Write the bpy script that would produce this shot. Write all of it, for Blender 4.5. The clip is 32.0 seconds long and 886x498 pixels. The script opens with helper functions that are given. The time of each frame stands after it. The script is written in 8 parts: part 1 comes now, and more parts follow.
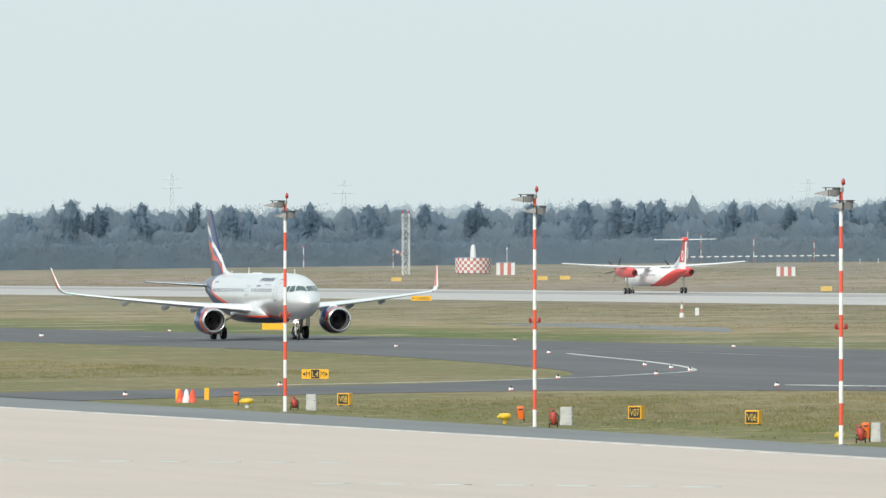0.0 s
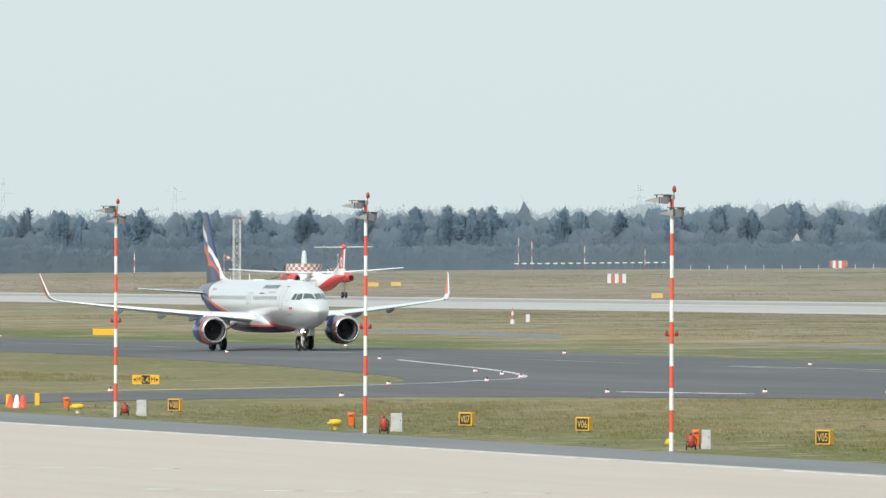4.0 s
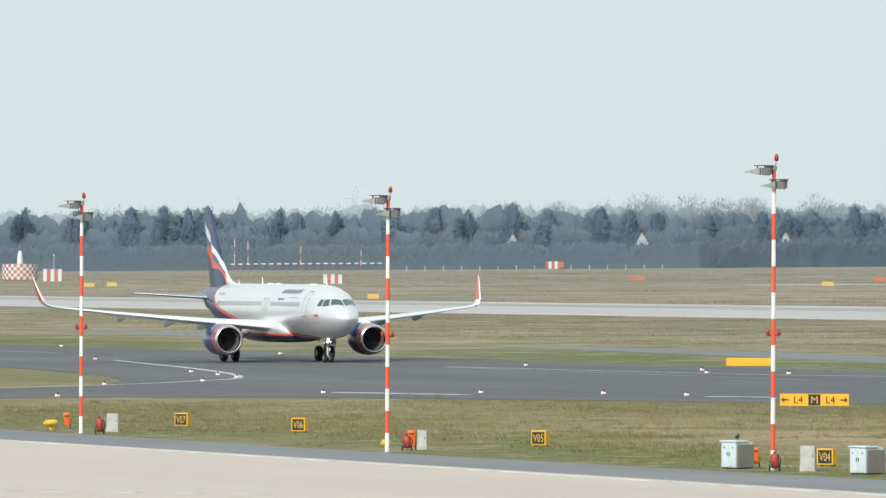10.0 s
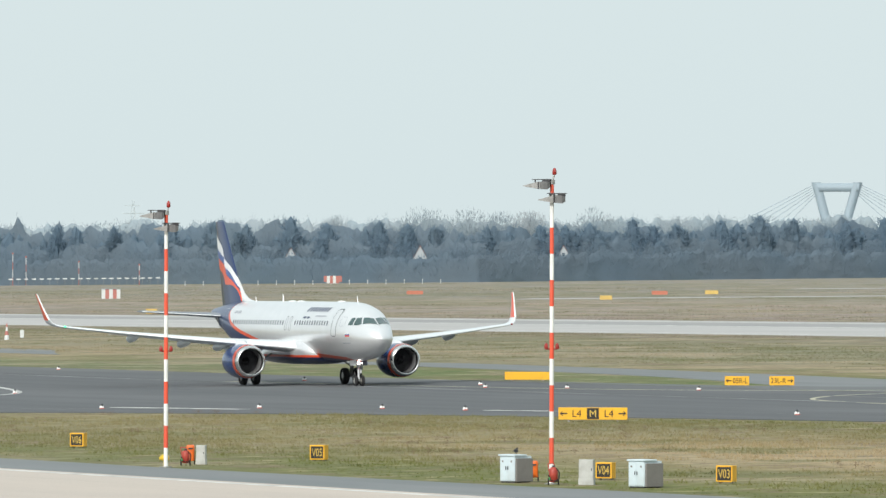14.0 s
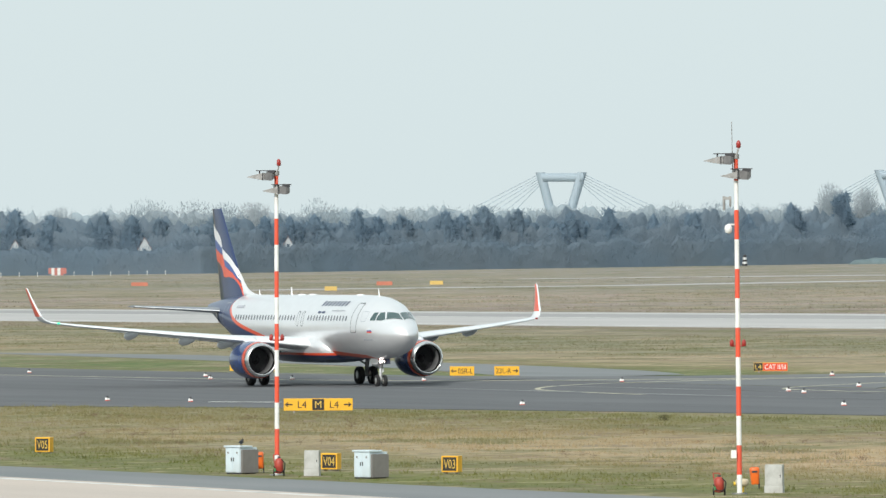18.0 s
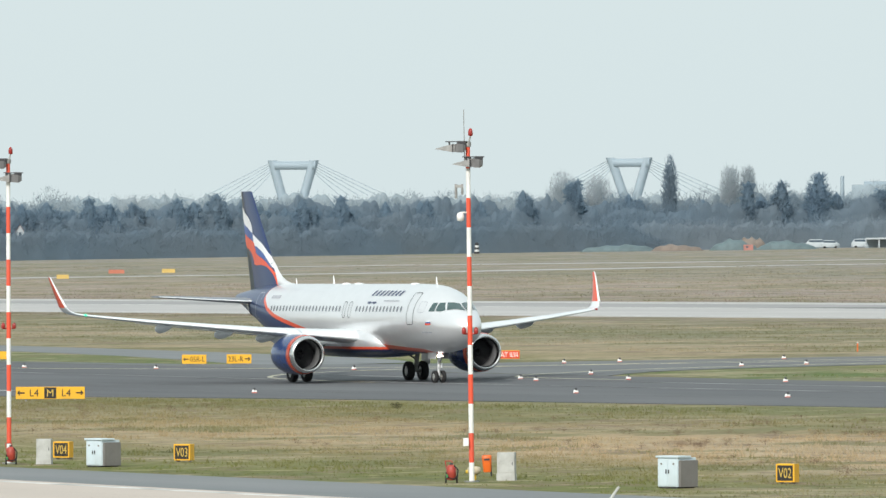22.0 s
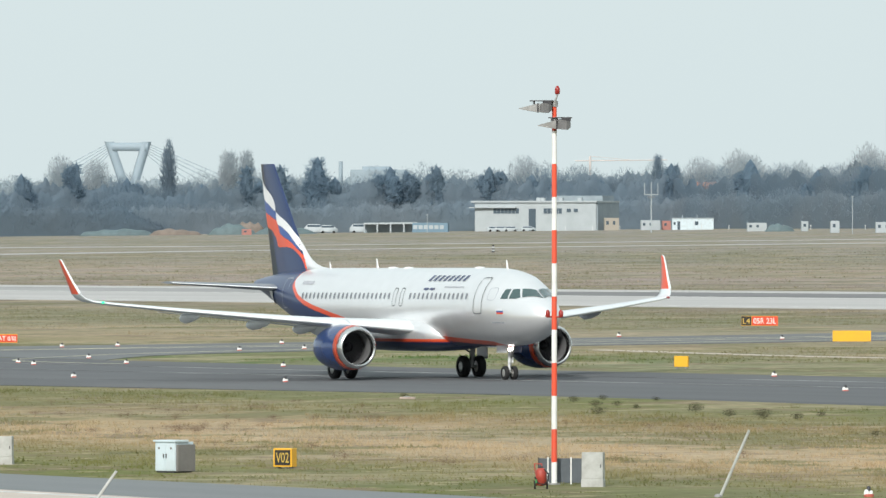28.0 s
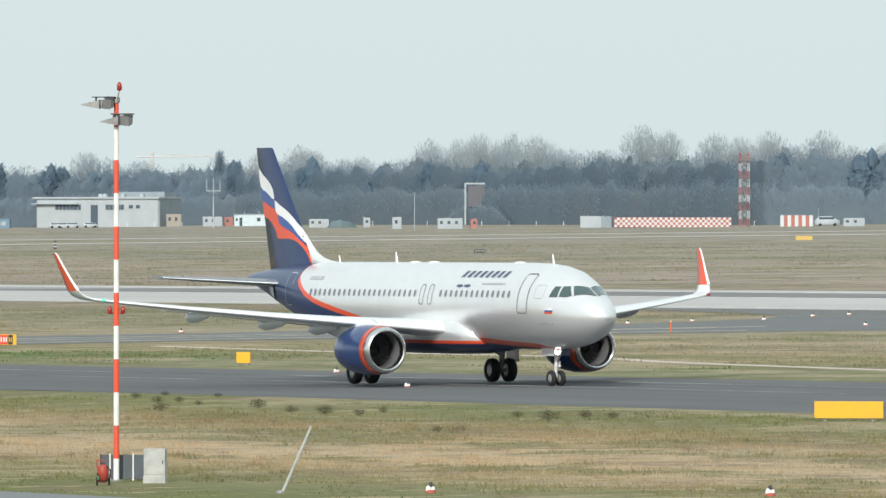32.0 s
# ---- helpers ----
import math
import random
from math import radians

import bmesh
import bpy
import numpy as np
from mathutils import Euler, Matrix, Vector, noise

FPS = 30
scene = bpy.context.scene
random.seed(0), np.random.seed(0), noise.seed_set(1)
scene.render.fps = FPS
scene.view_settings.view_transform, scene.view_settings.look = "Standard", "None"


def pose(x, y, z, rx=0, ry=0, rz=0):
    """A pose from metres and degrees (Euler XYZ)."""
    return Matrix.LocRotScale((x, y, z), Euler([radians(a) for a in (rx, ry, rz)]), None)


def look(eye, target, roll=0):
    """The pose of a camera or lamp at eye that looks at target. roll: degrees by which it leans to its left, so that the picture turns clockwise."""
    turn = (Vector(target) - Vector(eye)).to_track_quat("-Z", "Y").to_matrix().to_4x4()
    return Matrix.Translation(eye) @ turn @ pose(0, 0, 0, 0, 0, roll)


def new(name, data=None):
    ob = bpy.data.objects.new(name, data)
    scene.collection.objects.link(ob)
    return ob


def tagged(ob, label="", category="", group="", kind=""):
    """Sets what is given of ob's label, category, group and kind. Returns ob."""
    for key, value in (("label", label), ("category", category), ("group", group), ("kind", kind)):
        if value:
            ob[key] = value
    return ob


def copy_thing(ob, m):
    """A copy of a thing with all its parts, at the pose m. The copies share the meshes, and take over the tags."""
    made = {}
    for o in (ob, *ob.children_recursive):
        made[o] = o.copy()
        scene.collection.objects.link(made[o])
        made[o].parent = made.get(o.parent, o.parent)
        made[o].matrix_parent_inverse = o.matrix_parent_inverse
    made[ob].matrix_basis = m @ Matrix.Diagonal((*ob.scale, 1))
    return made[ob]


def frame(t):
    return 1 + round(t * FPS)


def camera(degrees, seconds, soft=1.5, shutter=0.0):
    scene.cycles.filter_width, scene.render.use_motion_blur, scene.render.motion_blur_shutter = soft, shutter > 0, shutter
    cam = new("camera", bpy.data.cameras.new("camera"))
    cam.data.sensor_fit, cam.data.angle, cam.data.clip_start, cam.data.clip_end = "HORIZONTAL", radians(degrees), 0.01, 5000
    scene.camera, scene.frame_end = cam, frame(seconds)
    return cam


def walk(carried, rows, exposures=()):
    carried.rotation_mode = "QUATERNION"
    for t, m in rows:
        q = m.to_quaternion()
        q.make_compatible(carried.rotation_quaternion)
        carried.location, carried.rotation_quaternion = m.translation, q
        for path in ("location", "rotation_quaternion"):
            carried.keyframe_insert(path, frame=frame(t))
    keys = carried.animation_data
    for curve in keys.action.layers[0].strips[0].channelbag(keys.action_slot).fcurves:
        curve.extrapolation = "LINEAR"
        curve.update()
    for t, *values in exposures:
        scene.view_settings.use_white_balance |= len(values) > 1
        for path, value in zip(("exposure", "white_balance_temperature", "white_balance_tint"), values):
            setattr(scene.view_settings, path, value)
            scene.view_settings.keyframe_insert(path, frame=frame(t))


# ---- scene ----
# Airfield plan: s runs along the taxiway towards the viewer, p is the distance across from the viewer.
SPAN = 32.0
EYE = 9.51                      # eye height over the ground below it
SLOPE = 0.01073                 # the field rises gently to the right
TURN = radians(15.9)            # the taxiway's direction
CA, SA = math.cos(TURN), math.sin(TURN)


def swell(s, p):
    """The taxiway's gentle rise and dip, a hand's width over a hundred metres."""
    w = math.exp(-((p - 233) / 24) ** 2)
    return 0.0 if w < 1e-3 else w * float(np.interp(s, [-1000, -860, -776, -734, -677, -590, -537, -473, -420, -330], [0.0, 0.15, 0.125, 0.01, -0.06, -0.15, -0.155, -0.04, 0.08, 0.0]))


def at(s, p, h=0.0):
    """The point at s along and p across the field, h above its ground."""
    x, y = s * SA + p * CA, -s * CA + p * SA
    return Vector((x, y, SLOPE * x + h + swell(s, p)))


def stand(s, p, turn=0.0, h=0.0):
    """An upright pose on the field; turn 0 lays the local x along the taxiway."""
    return Matrix.Translation(at(s, p, h)) @ pose(0, 0, 0, 0, 0, turn - 74.1)


def facing(s, p, turn=0.0, h=0.0):
    """An upright pose on the field whose local -y looks at the terrace."""
    v = at(s, p, h)
    return Matrix.Translation(v) @ pose(0, 0, 0, 0, 0, -math.degrees(math.atan2(v.x, v.y)) + turn)


def sight(az, el, roll):
    return pose(0, 0, EYE, 0, 0, -az) @ pose(0, 0, 0, 90 + el, 0, 0) @ pose(0, 0, 0, 0, 0, roll)


cam = camera(5.0, SPAN, soft=1.45)
LOOKS = [(0.0, 0.0000, -0.0907, -0.017), (0.5, 0.1120, -0.0386, 0.060), (1.0, 0.2572, 0.0346, 0.149), (1.5, 0.4107, 0.0149, 0.083), (2.0, 0.5836, -0.0018, 0.095), (2.5, 0.7048, -0.0914, 0.153), (4.5, 1.0881, -0.0477, 0.168), (5.0, 1.2587, -0.0657, 0.208), (5.5, 1.4123, -0.0406, 0.266), (6.0, 1.6301, 0.0335, 0.369), (6.5, 1.8172, -0.0485, 0.170), (7.0, 1.9296, -0.0859, 0.106), (7.5, 2.0749, -0.0936, 0.072), (8.0, 2.1614, -0.0920, 0.092), (8.5, 2.2257, -0.0781, 0.206), (9.0, 2.3285, -0.0772, 0.241), (9.5, 2.4501, -0.0382, 0.256), (10.0, 2.5575, -0.0461, 0.225), (10.5, 2.6946, -0.0798, 0.182), (11.0, 2.8034, -0.0551, 0.181), (11.5, 3.0025, 0.0223, 0.150), (12.0, 3.2226, 0.0830, 0.163), (12.5, 3.3954, 0.0885, 0.072), (13.0, 3.5997, 0.0669, 0.006), (13.5, 3.6921, 0.0366, 0.042), (15.5, 4.3439, 0.0528, 0.144), (16.0, 4.5187, 0.0030, 0.196), (16.5, 4.7580, 0.0247, 0.377), (17.0, 4.9834, 0.0372, 0.247), (17.5, 5.1518, -0.0023, -0.143), (18.0, 5.3642, -0.0131, -0.150), (18.5, 5.5453, -0.0371, -0.287), (19.0, 5.7159, -0.0133, -0.408), (19.5, 5.8678, 0.0112, -0.549), (20.0, 6.0232, 0.0195, -0.532), (20.5, 6.1646, -0.0370, -0.414), (21.0, 6.2750, -0.0645, -0.339), (21.5, 6.5359, -0.0607, -0.206), (22.0, 6.8768, -0.0852, -0.196), (22.5, 7.0709, -0.1542, -0.332), (23.0, 7.2792, -0.1207, -0.300), (23.5, 7.4986, -0.0693, -0.261), (24.0, 7.6614, -0.0647, -0.282), (24.5, 7.9352, -0.0835, -0.340), (25.0, 8.2604, -0.0757, -0.285), (25.5, 8.5147, -0.0758, -0.171), (27.5, 9.4539, -0.1448, -0.092), (28.0, 9.7092, -0.1780, 0.012), (28.5, 10.0576, -0.2165, -0.011), (29.0, 10.4084, -0.2058, -0.029), (29.5, 10.6959, -0.2130, -0.133), (30.0, 10.9712, -0.1725, 0.005), (30.5, 11.2154, -0.1382, 0.054), (31.0, 11.5043, -0.1756, 0.127), (31.5, 11.8403, -0.1845, 0.130), (32.0, 12.1816, -0.1988, 0.007)]
walk(cam, [(t, sight(az, el, roll)) for t, az, el, roll in LOOKS])

# ---- light ----
world = bpy.data.worlds.new("sky")
scene.world = world
world.use_nodes = True
wn, wl = world.node_tree.nodes, world.node_tree.links
wn.clear()
sky = wn.new("ShaderNodeTexSky")
sky.sky_type, sky.sun_disc = "NISHITA", False
sky.sun_elevation, sky.sun_rotation = radians(34), radians(205)
sky.air_density, sky.dust_density, sky.ozone_density = 1.2, 4.0, 1.0
clear = wn.new("ShaderNodeBackground")
clear.inputs["Strength"].default_value = 0.10
veil = wn.new("ShaderNodeBackground")
veil.inputs["Color"].default_value = (0.685, 0.79, 0.808, 1)
veil.inputs["Strength"].default_value = 1.13
both = wn.new("ShaderNodeMixShader")
both.inputs[0].default_value = 0.86
wout = wn.new("ShaderNodeOutputWorld")
wl.new(sky.outputs[0], clear.inputs[0])
wl.new(clear.outputs[0], both.inputs[1])
wl.new(veil.outputs[0], both.inputs[2])
wl.new(both.outputs[0], wout.inputs[0])
sun = new("sun", bpy.data.lights.new("sun", "SUN"))
sun.data.energy, sun.data.angle, sun.data.color = 3.4, radians(2.0), (1.0, 0.965, 0.91)
sun.matrix_world = look((-300, -600, 430), (0, 0, 0))


# ---- materials ----
def material(name, colour, rough=0.6, metal=0.0, vary=0.12, grain=4.0, fine=40.0, bump=0.0, coat=0.0, second=None, amount=0.5, stretch=(1, 1, 1)):
    """A surface with two scales of variation; second: a stain or wear colour that shows in blotches."""
    m = bpy.data.materials.new(name)
    m.use_nodes = True
    n, l = m.node_tree.nodes, m.node_tree.links
    b = n["Principled BSDF"]
    b.inputs["Roughness"].default_value, b.inputs["Metallic"].default_value = rough, metal
    b.inputs["Coat Weight"].default_value = coat
    tc = n.new("ShaderNodeTexCoord")
    mp = n.new("ShaderNodeMapping")
    mp.inputs["Scale"].default_value = stretch
    l.new(tc.outputs["Object"], mp.inputs[0])
    big, small = n.new("ShaderNodeTexNoise"), n.new("ShaderNodeTexNoise")
    big.inputs["Scale"].default_value, small.inputs["Scale"].default_value = grain, fine
    big.inputs["Detail"].default_value = 4
    for t in (big, small):
        l.new(mp.outputs[0], t.inputs["Vector"])
    mix = n.new("ShaderNodeMix")
    mix.data_type = "RGBA"
    c = Vector(colour[:3])
    d = Vector(second[:3]) if second else c * (1 - vary * 1.5)
    mix.inputs[6].default_value, mix.inputs[7].default_value = (*c, 1), (*d, 1)
    ramp = n.new("ShaderNodeValToRGB")
    ramp.color_ramp.elements[0].position, ramp.color_ramp.elements[1].position = 0.42 + 0.2 * (0.5 - amount), 0.68 + 0.2 * (0.5 - amount)
    l.new(big.outputs[0], ramp.inputs[0])
    l.new(ramp.outputs[0], mix.inputs[0])
    hsv = n.new("ShaderNodeHueSaturation")
    span = n.new("ShaderNodeMapRange")
    span.inputs[3].default_value, span.inputs[4].default_value = 1 - vary, 1 + vary
    l.new(small.outputs[0], span.inputs[0])
    l.new(span.outputs[0], hsv.inputs["Value"])
    l.new(mix.outputs[2], hsv.inputs["Color"])
    l.new(hsv.outputs[0], b.inputs["Base Color"])
    if bump:
        bp = n.new("ShaderNodeBump")
        bp.inputs["Strength"].default_value, bp.inputs["Distance"].default_value = 0.6, bump
        l.new(small.outputs[0], bp.inputs["Height"])
        l.new(bp.outputs[0], b.inputs["Normal"])
    return m


def glow(name, colour, strength):
    m = bpy.data.materials.new(name)
    m.use_nodes = True
    b = m.node_tree.nodes["Principled BSDF"]
    b.inputs["Base Color"].default_value = (*colour, 1)
    b.inputs["Emission Color"].default_value, b.inputs["Emission Strength"].default_value = (*colour, 1), strength
    return m


def field_material(name, across, soft=0.5, blades=False):
    """Turf in long mown strips: across gives (p, r, g, b) stops over the field, broken up by patches at three sizes."""
    m = bpy.data.materials.new(name)
    m.use_nodes = True
    n, l = m.node_tree.nodes, m.node_tree.links
    b = n["Principled BSDF"]
    b.inputs["Roughness"].default_value = 0.9
    b.inputs["Specular IOR Level"].default_value = 0.15
    geo = n.new("ShaderNodeNewGeometry")
    rot = n.new("ShaderNodeVectorRotate")
    rot.rotation_type = "Z_AXIS"
    rot.inputs["Angle"].default_value = -TURN        # x becomes p, -y becomes s
    l.new(geo.outputs["Position"], rot.inputs["Vector"])
    sep = n.new("ShaderNodeSeparateXYZ")
    l.new(rot.outputs[0], sep.inputs[0])

    def noise_at(sx, sy, detail=4.0, rough=0.6):
        mp = n.new("ShaderNodeMapping")
        mp.inputs["Scale"].default_value = (sx, sy, 0.0)
        l.new(rot.outputs[0], mp.inputs[0])
        t = n.new("ShaderNodeTexNoise")
        t.inputs["Scale"].default_value, t.inputs["Detail"].default_value, t.inputs["Roughness"].default_value = 1.0, detail, rough
        l.new(mp.outputs[0], t.inputs["Vector"])
        return t.outputs[0]

    def calc(op, a, c):
        x = n.new("ShaderNodeMath")
        x.operation = op
        for k, v in enumerate((a, c)):
            if isinstance(v, (int, float)):
                x.inputs[k].default_value = v
            else:
                l.new(v, x.inputs[k])
        return x.outputs[0]

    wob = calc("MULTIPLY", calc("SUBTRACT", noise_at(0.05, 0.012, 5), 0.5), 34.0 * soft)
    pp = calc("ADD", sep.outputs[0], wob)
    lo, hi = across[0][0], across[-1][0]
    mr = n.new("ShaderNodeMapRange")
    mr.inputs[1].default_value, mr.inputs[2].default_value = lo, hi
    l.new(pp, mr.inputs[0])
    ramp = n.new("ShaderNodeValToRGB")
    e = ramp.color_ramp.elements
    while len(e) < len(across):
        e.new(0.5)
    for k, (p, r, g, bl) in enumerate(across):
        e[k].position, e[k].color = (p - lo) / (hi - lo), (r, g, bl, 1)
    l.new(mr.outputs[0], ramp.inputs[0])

    def blend(fac, col, source):
        x = n.new("ShaderNodeMix")
        x.data_type = "RGBA"
        l.new(fac, x.inputs[0])
        l.new(source, x.inputs[6])
        x.inputs[7].default_value = (*col, 1)
        return x.outputs[2]

    def step(v, a, c, top=1.0):
        x = n.new("ShaderNodeMapRange")
        x.inputs[1].default_value, x.inputs[2].default_value, x.inputs[4].default_value = a, c, top
        l.new(v, x.inputs[0])
        return x.outputs[0]

    col = ramp.outputs[0]
    col = blend(step(noise_at(0.016, 0.007, 5, 0.6), 0.5, 0.58, 0.55), (0.17, 0.175, 0.105), col)
    col = blend(step(noise_at(0.013, 0.009, 5, 0.6), 0.54, 0.62, 0.4), (0.32, 0.27, 0.205), col)
    col = blend(step(noise_at(0.055, 0.04, 6, 0.65), 0.52, 0.58, 0.55), (0.39, 0.32, 0.225), col)
    col = blend(step(noise_at(0.08, 0.055, 6, 0.7), 0.51, 0.57, 0.7), (0.135, 0.142, 0.06), col)
    # the strip beside the apron is greener towards its far end
    ends = calc("MULTIPLY", step(calc("MULTIPLY", sep.outputs[1], 1.0), 385, 500, 0.7), calc("SUBTRACT", 1.0, step(sep.outputs[0], 214, 217)))
    col = blend(ends, (0.17, 0.165, 0.075), col)
    if not blades:
        col = blend(step(noise_at(0.2, 0.1, 5, 0.7), 0.53, 0.6, 0.68), (0.2, 0.147, 0.1), col)
        col = blend(step(noise_at(0.33, 0.3, 5, 0.7), 0.55, 0.61, 0.5), (0.12, 0.118, 0.055), col)
        col = blend(step(noise_at(0.27, 0.36, 5, 0.72), 0.56, 0.62, 0.5), (0.45, 0.36, 0.235), col)
    hsv = n.new("ShaderNodeHueSaturation")
    l.new(step(noise_at(3.0, 1.6, 3), 0.25, 0.75, 1.0), hsv.inputs["Value"])
    hsv.inputs["Value"].default_value = 1
    val = n.new("ShaderNodeMapRange")
    val.inputs[1].default_value, val.inputs[2].default_value, val.inputs[3].default_value, val.inputs[4].default_value = 0.3, 0.7, (0.9 if blades else 0.76), (1.1 if blades else 1.18)
    l.new(noise_at(1.6, 0.9, 4), val.inputs[0])
    l.new(val.outputs[0], hsv.inputs["Value"])
    l.new(col, hsv.inputs["Color"])
    l.new(hsv.outputs[0], b.inputs["Base Color"])
    if blades:
        each, tint = n.new("ShaderNodeMapRange"), n.new("ShaderNodeHueSaturation")
        each.inputs[3].default_value, each.inputs[4].default_value = 1.0, 1.22
        l.new(geo.outputs["Random Per Island"], each.inputs[0])
        l.new(each.outputs[0], tint.inputs["Value"])
        l.new(hsv.outputs[0], tint.inputs["Color"])
        hsv = tint
        l.new(hsv.outputs[0], b.inputs["Base Color"])
        # thin blades let part of the light through
        thin, both_ways = n.new("ShaderNodeBsdfTranslucent"), n.new("ShaderNodeMixShader")
        both_ways.inputs[0].default_value = 0.4
        l.new(hsv.outputs[0], thin.inputs[0])
        l.new(b.outputs[0], both_ways.inputs[1])
        l.new(thin.outputs[0], both_ways.inputs[2])
        l.new(both_ways.outputs[0], n["Material Output"].inputs[0])
    return m


def paving_material(name, colour, dark, streak, joint=0.0):
    """Pavement with long wheel streaks and patches along s, and joints every few metres where it is slabs."""
    m = bpy.data.materials.new(name)
    m.use_nodes = True
    n, l = m.node_tree.nodes, m.node_tree.links
    b = n["Principled BSDF"]
    b.inputs["Roughness"].default_value = 0.85
    geo = n.new("ShaderNodeNewGeometry")
    rot = n.new("ShaderNodeVectorRotate")
    rot.rotation_type = "Z_AXIS"
    rot.inputs["Angle"].default_value = -TURN
    l.new(geo.outputs["Position"], rot.inputs["Vector"])

    def noise_at(sx, sy, detail=4.0):
        mp = n.new("ShaderNodeMapping")
        mp.inputs["Scale"].default_value = (sx, sy, 0.0)
        l.new(rot.outputs[0], mp.inputs[0])
        t = n.new("ShaderNodeTexNoise")
        t.inputs["Scale"].default_value, t.inputs["Detail"].default_value = 1.0, detail
        l.new(mp.outputs[0], t.inputs["Vector"])
        return t.outputs[0]

    def blend(v, a, c, top, col, source=None):
        r = n.new("ShaderNodeMapRange")
        r.inputs[1].default_value, r.inputs[2].default_value, r.inputs[4].default_value = a, c, top
        l.new(v, r.inputs[0])
        x = n.new("ShaderNodeMix")
        x.data_type = "RGBA"
        l.new(r.outputs[0], x.inputs[0])
        if source is None:
            x.inputs[6].default_value = (*colour, 1)
        else:
            l.new(source, x.inputs[6])
        x.inputs[7].default_value = (*col, 1)
        return x.outputs[2]

    col = blend(noise_at(0.3, 0.01), 0.4, 0.7, 0.8, dark)
    col = blend(noise_at(0.07, 0.02), 0.5, 0.7, 0.6, streak, col)
    col = blend(noise_at(1.2, 0.05, 5), 0.55, 0.7, 0.35, dark, col)
    if joint:
        br = n.new("ShaderNodeTexBrick")
        br.offset, br.inputs["Scale"].default_value = 0.0, 1.0
        br.inputs["Brick Width"].default_value, br.inputs["Row Height"].default_value, br.inputs["Mortar Size"].default_value = joint, joint, 0.03
        l.new(rot.outputs[0], br.inputs["Vector"])
        col = blend(br.outputs["Fac"], 0.0, 1.0, 0.45, tuple(c * 0.6 for c in colour), col)
    hsv = n.new("ShaderNodeHueSaturation")
    r = n.new("ShaderNodeMapRange")
    r.inputs[3].default_value, r.inputs[4].default_value = 0.85, 1.15
    l.new(noise_at(9, 5, 3), r.inputs[0])
    l.new(r.outputs[0], hsv.inputs["Value"])
    l.new(col, hsv.inputs["Color"])
    l.new(hsv.outputs[0], b.inputs["Base Color"])
    return m


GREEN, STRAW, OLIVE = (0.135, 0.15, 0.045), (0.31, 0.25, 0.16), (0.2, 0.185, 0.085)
# from p 466 on, the turf colours also carry grey-blue distance haze
HAZED_STRAW = (0.33, 0.276, 0.235)
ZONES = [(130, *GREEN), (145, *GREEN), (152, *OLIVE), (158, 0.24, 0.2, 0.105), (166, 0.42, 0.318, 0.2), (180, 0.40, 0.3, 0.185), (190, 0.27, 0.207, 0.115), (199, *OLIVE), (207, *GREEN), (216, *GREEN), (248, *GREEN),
         (251, 0.1, 0.145, 0.045), (266, 0.1, 0.145, 0.046), (276, *OLIVE), (290, *STRAW), (325, 0.25, 0.228, 0.155), (355, 0.235, 0.212, 0.145), (393, 0.205, 0.175, 0.135), (466, 0.25, 0.205, 0.178), (520, 0.30, 0.255, 0.23), (600, *HAZED_STRAW), (680, 0.24, 0.23, 0.2), (800, 0.27, 0.252, 0.23), (1100, 0.265, 0.252, 0.24)]
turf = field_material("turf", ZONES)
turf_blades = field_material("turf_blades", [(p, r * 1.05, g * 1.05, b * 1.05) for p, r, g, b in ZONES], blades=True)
asphalt = paving_material("asphalt", (0.096, 0.1, 0.106), (0.07, 0.074, 0.08), (0.14, 0.143, 0.147))
pale_asphalt = paving_material("pale_asphalt", (0.13, 0.137, 0.14), (0.105, 0.11, 0.115), (0.16, 0.165, 0.165))
strip_asphalt = paving_material("strip_asphalt", (0.175, 0.187, 0.192), (0.145, 0.155, 0.16), (0.22, 0.228, 0.23))
concrete = paving_material("concrete", (0.50, 0.435, 0.38), (0.46, 0.40, 0.35), (0.53, 0.455, 0.39), joint=7.5)
runway_mat = paving_material("runway_surface", (0.43, 0.418, 0.408), (0.35, 0.345, 0.338), (0.49, 0.475, 0.462))
worn_track = paving_material("worn_track", (0.31, 0.305, 0.302), (0.25, 0.248, 0.246), (0.38, 0.37, 0.362))
rubbered = paving_material("rubbered_runway", (0.175, 0.172, 0.175), (0.13, 0.128, 0.13), (0.24, 0.235, 0.23))
white_line = material("white_line", (0.62, 0.62, 0.60), 0.7, vary=0.2, grain=0.5, fine=6, second=(0.35, 0.35, 0.34), amount=0.55)
yellow_line = material("yellow_line", (0.5, 0.47, 0.34), 0.7, vary=0.2, grain=0.5, fine=6, second=(0.3, 0.285, 0.22))
signal_red = material("signal_red", (0.74, 0.085, 0.038), 0.45, vary=0.1, grain=2, fine=30, second=(0.6, 0.10, 0.06), amount=0.4)
signal_white = material("signal_white", (0.78, 0.78, 0.76), 0.45, vary=0.06, grain=2, fine=30, second=(0.62, 0.62, 0.6), amount=0.4)
steel = material("galvanised_steel", (0.34, 0.34, 0.33), 0.5, 0.6, vary=0.15, grain=3, fine=25)


# ---- building blocks ----
def part(name, bm, mat, parent=None, label="", smooth=False):
    """Links a bmesh as one mesh object, under parent if one is given."""
    me = bpy.data.meshes.new(name)
    bmesh.ops.recalc_face_normals(bm, faces=bm.faces)
    bm.to_mesh(me)
    bm.free()
    if smooth:
        me.polygons.foreach_set("use_smooth", [True] * len(me.polygons))
    for m in (mat if isinstance(mat, (list, tuple)) else [mat]):
        me.materials.append(m)
    ob = new(name, me)
    if parent is not None:
        ob.parent = parent
    if label:
        ob["label"] = label
    return ob


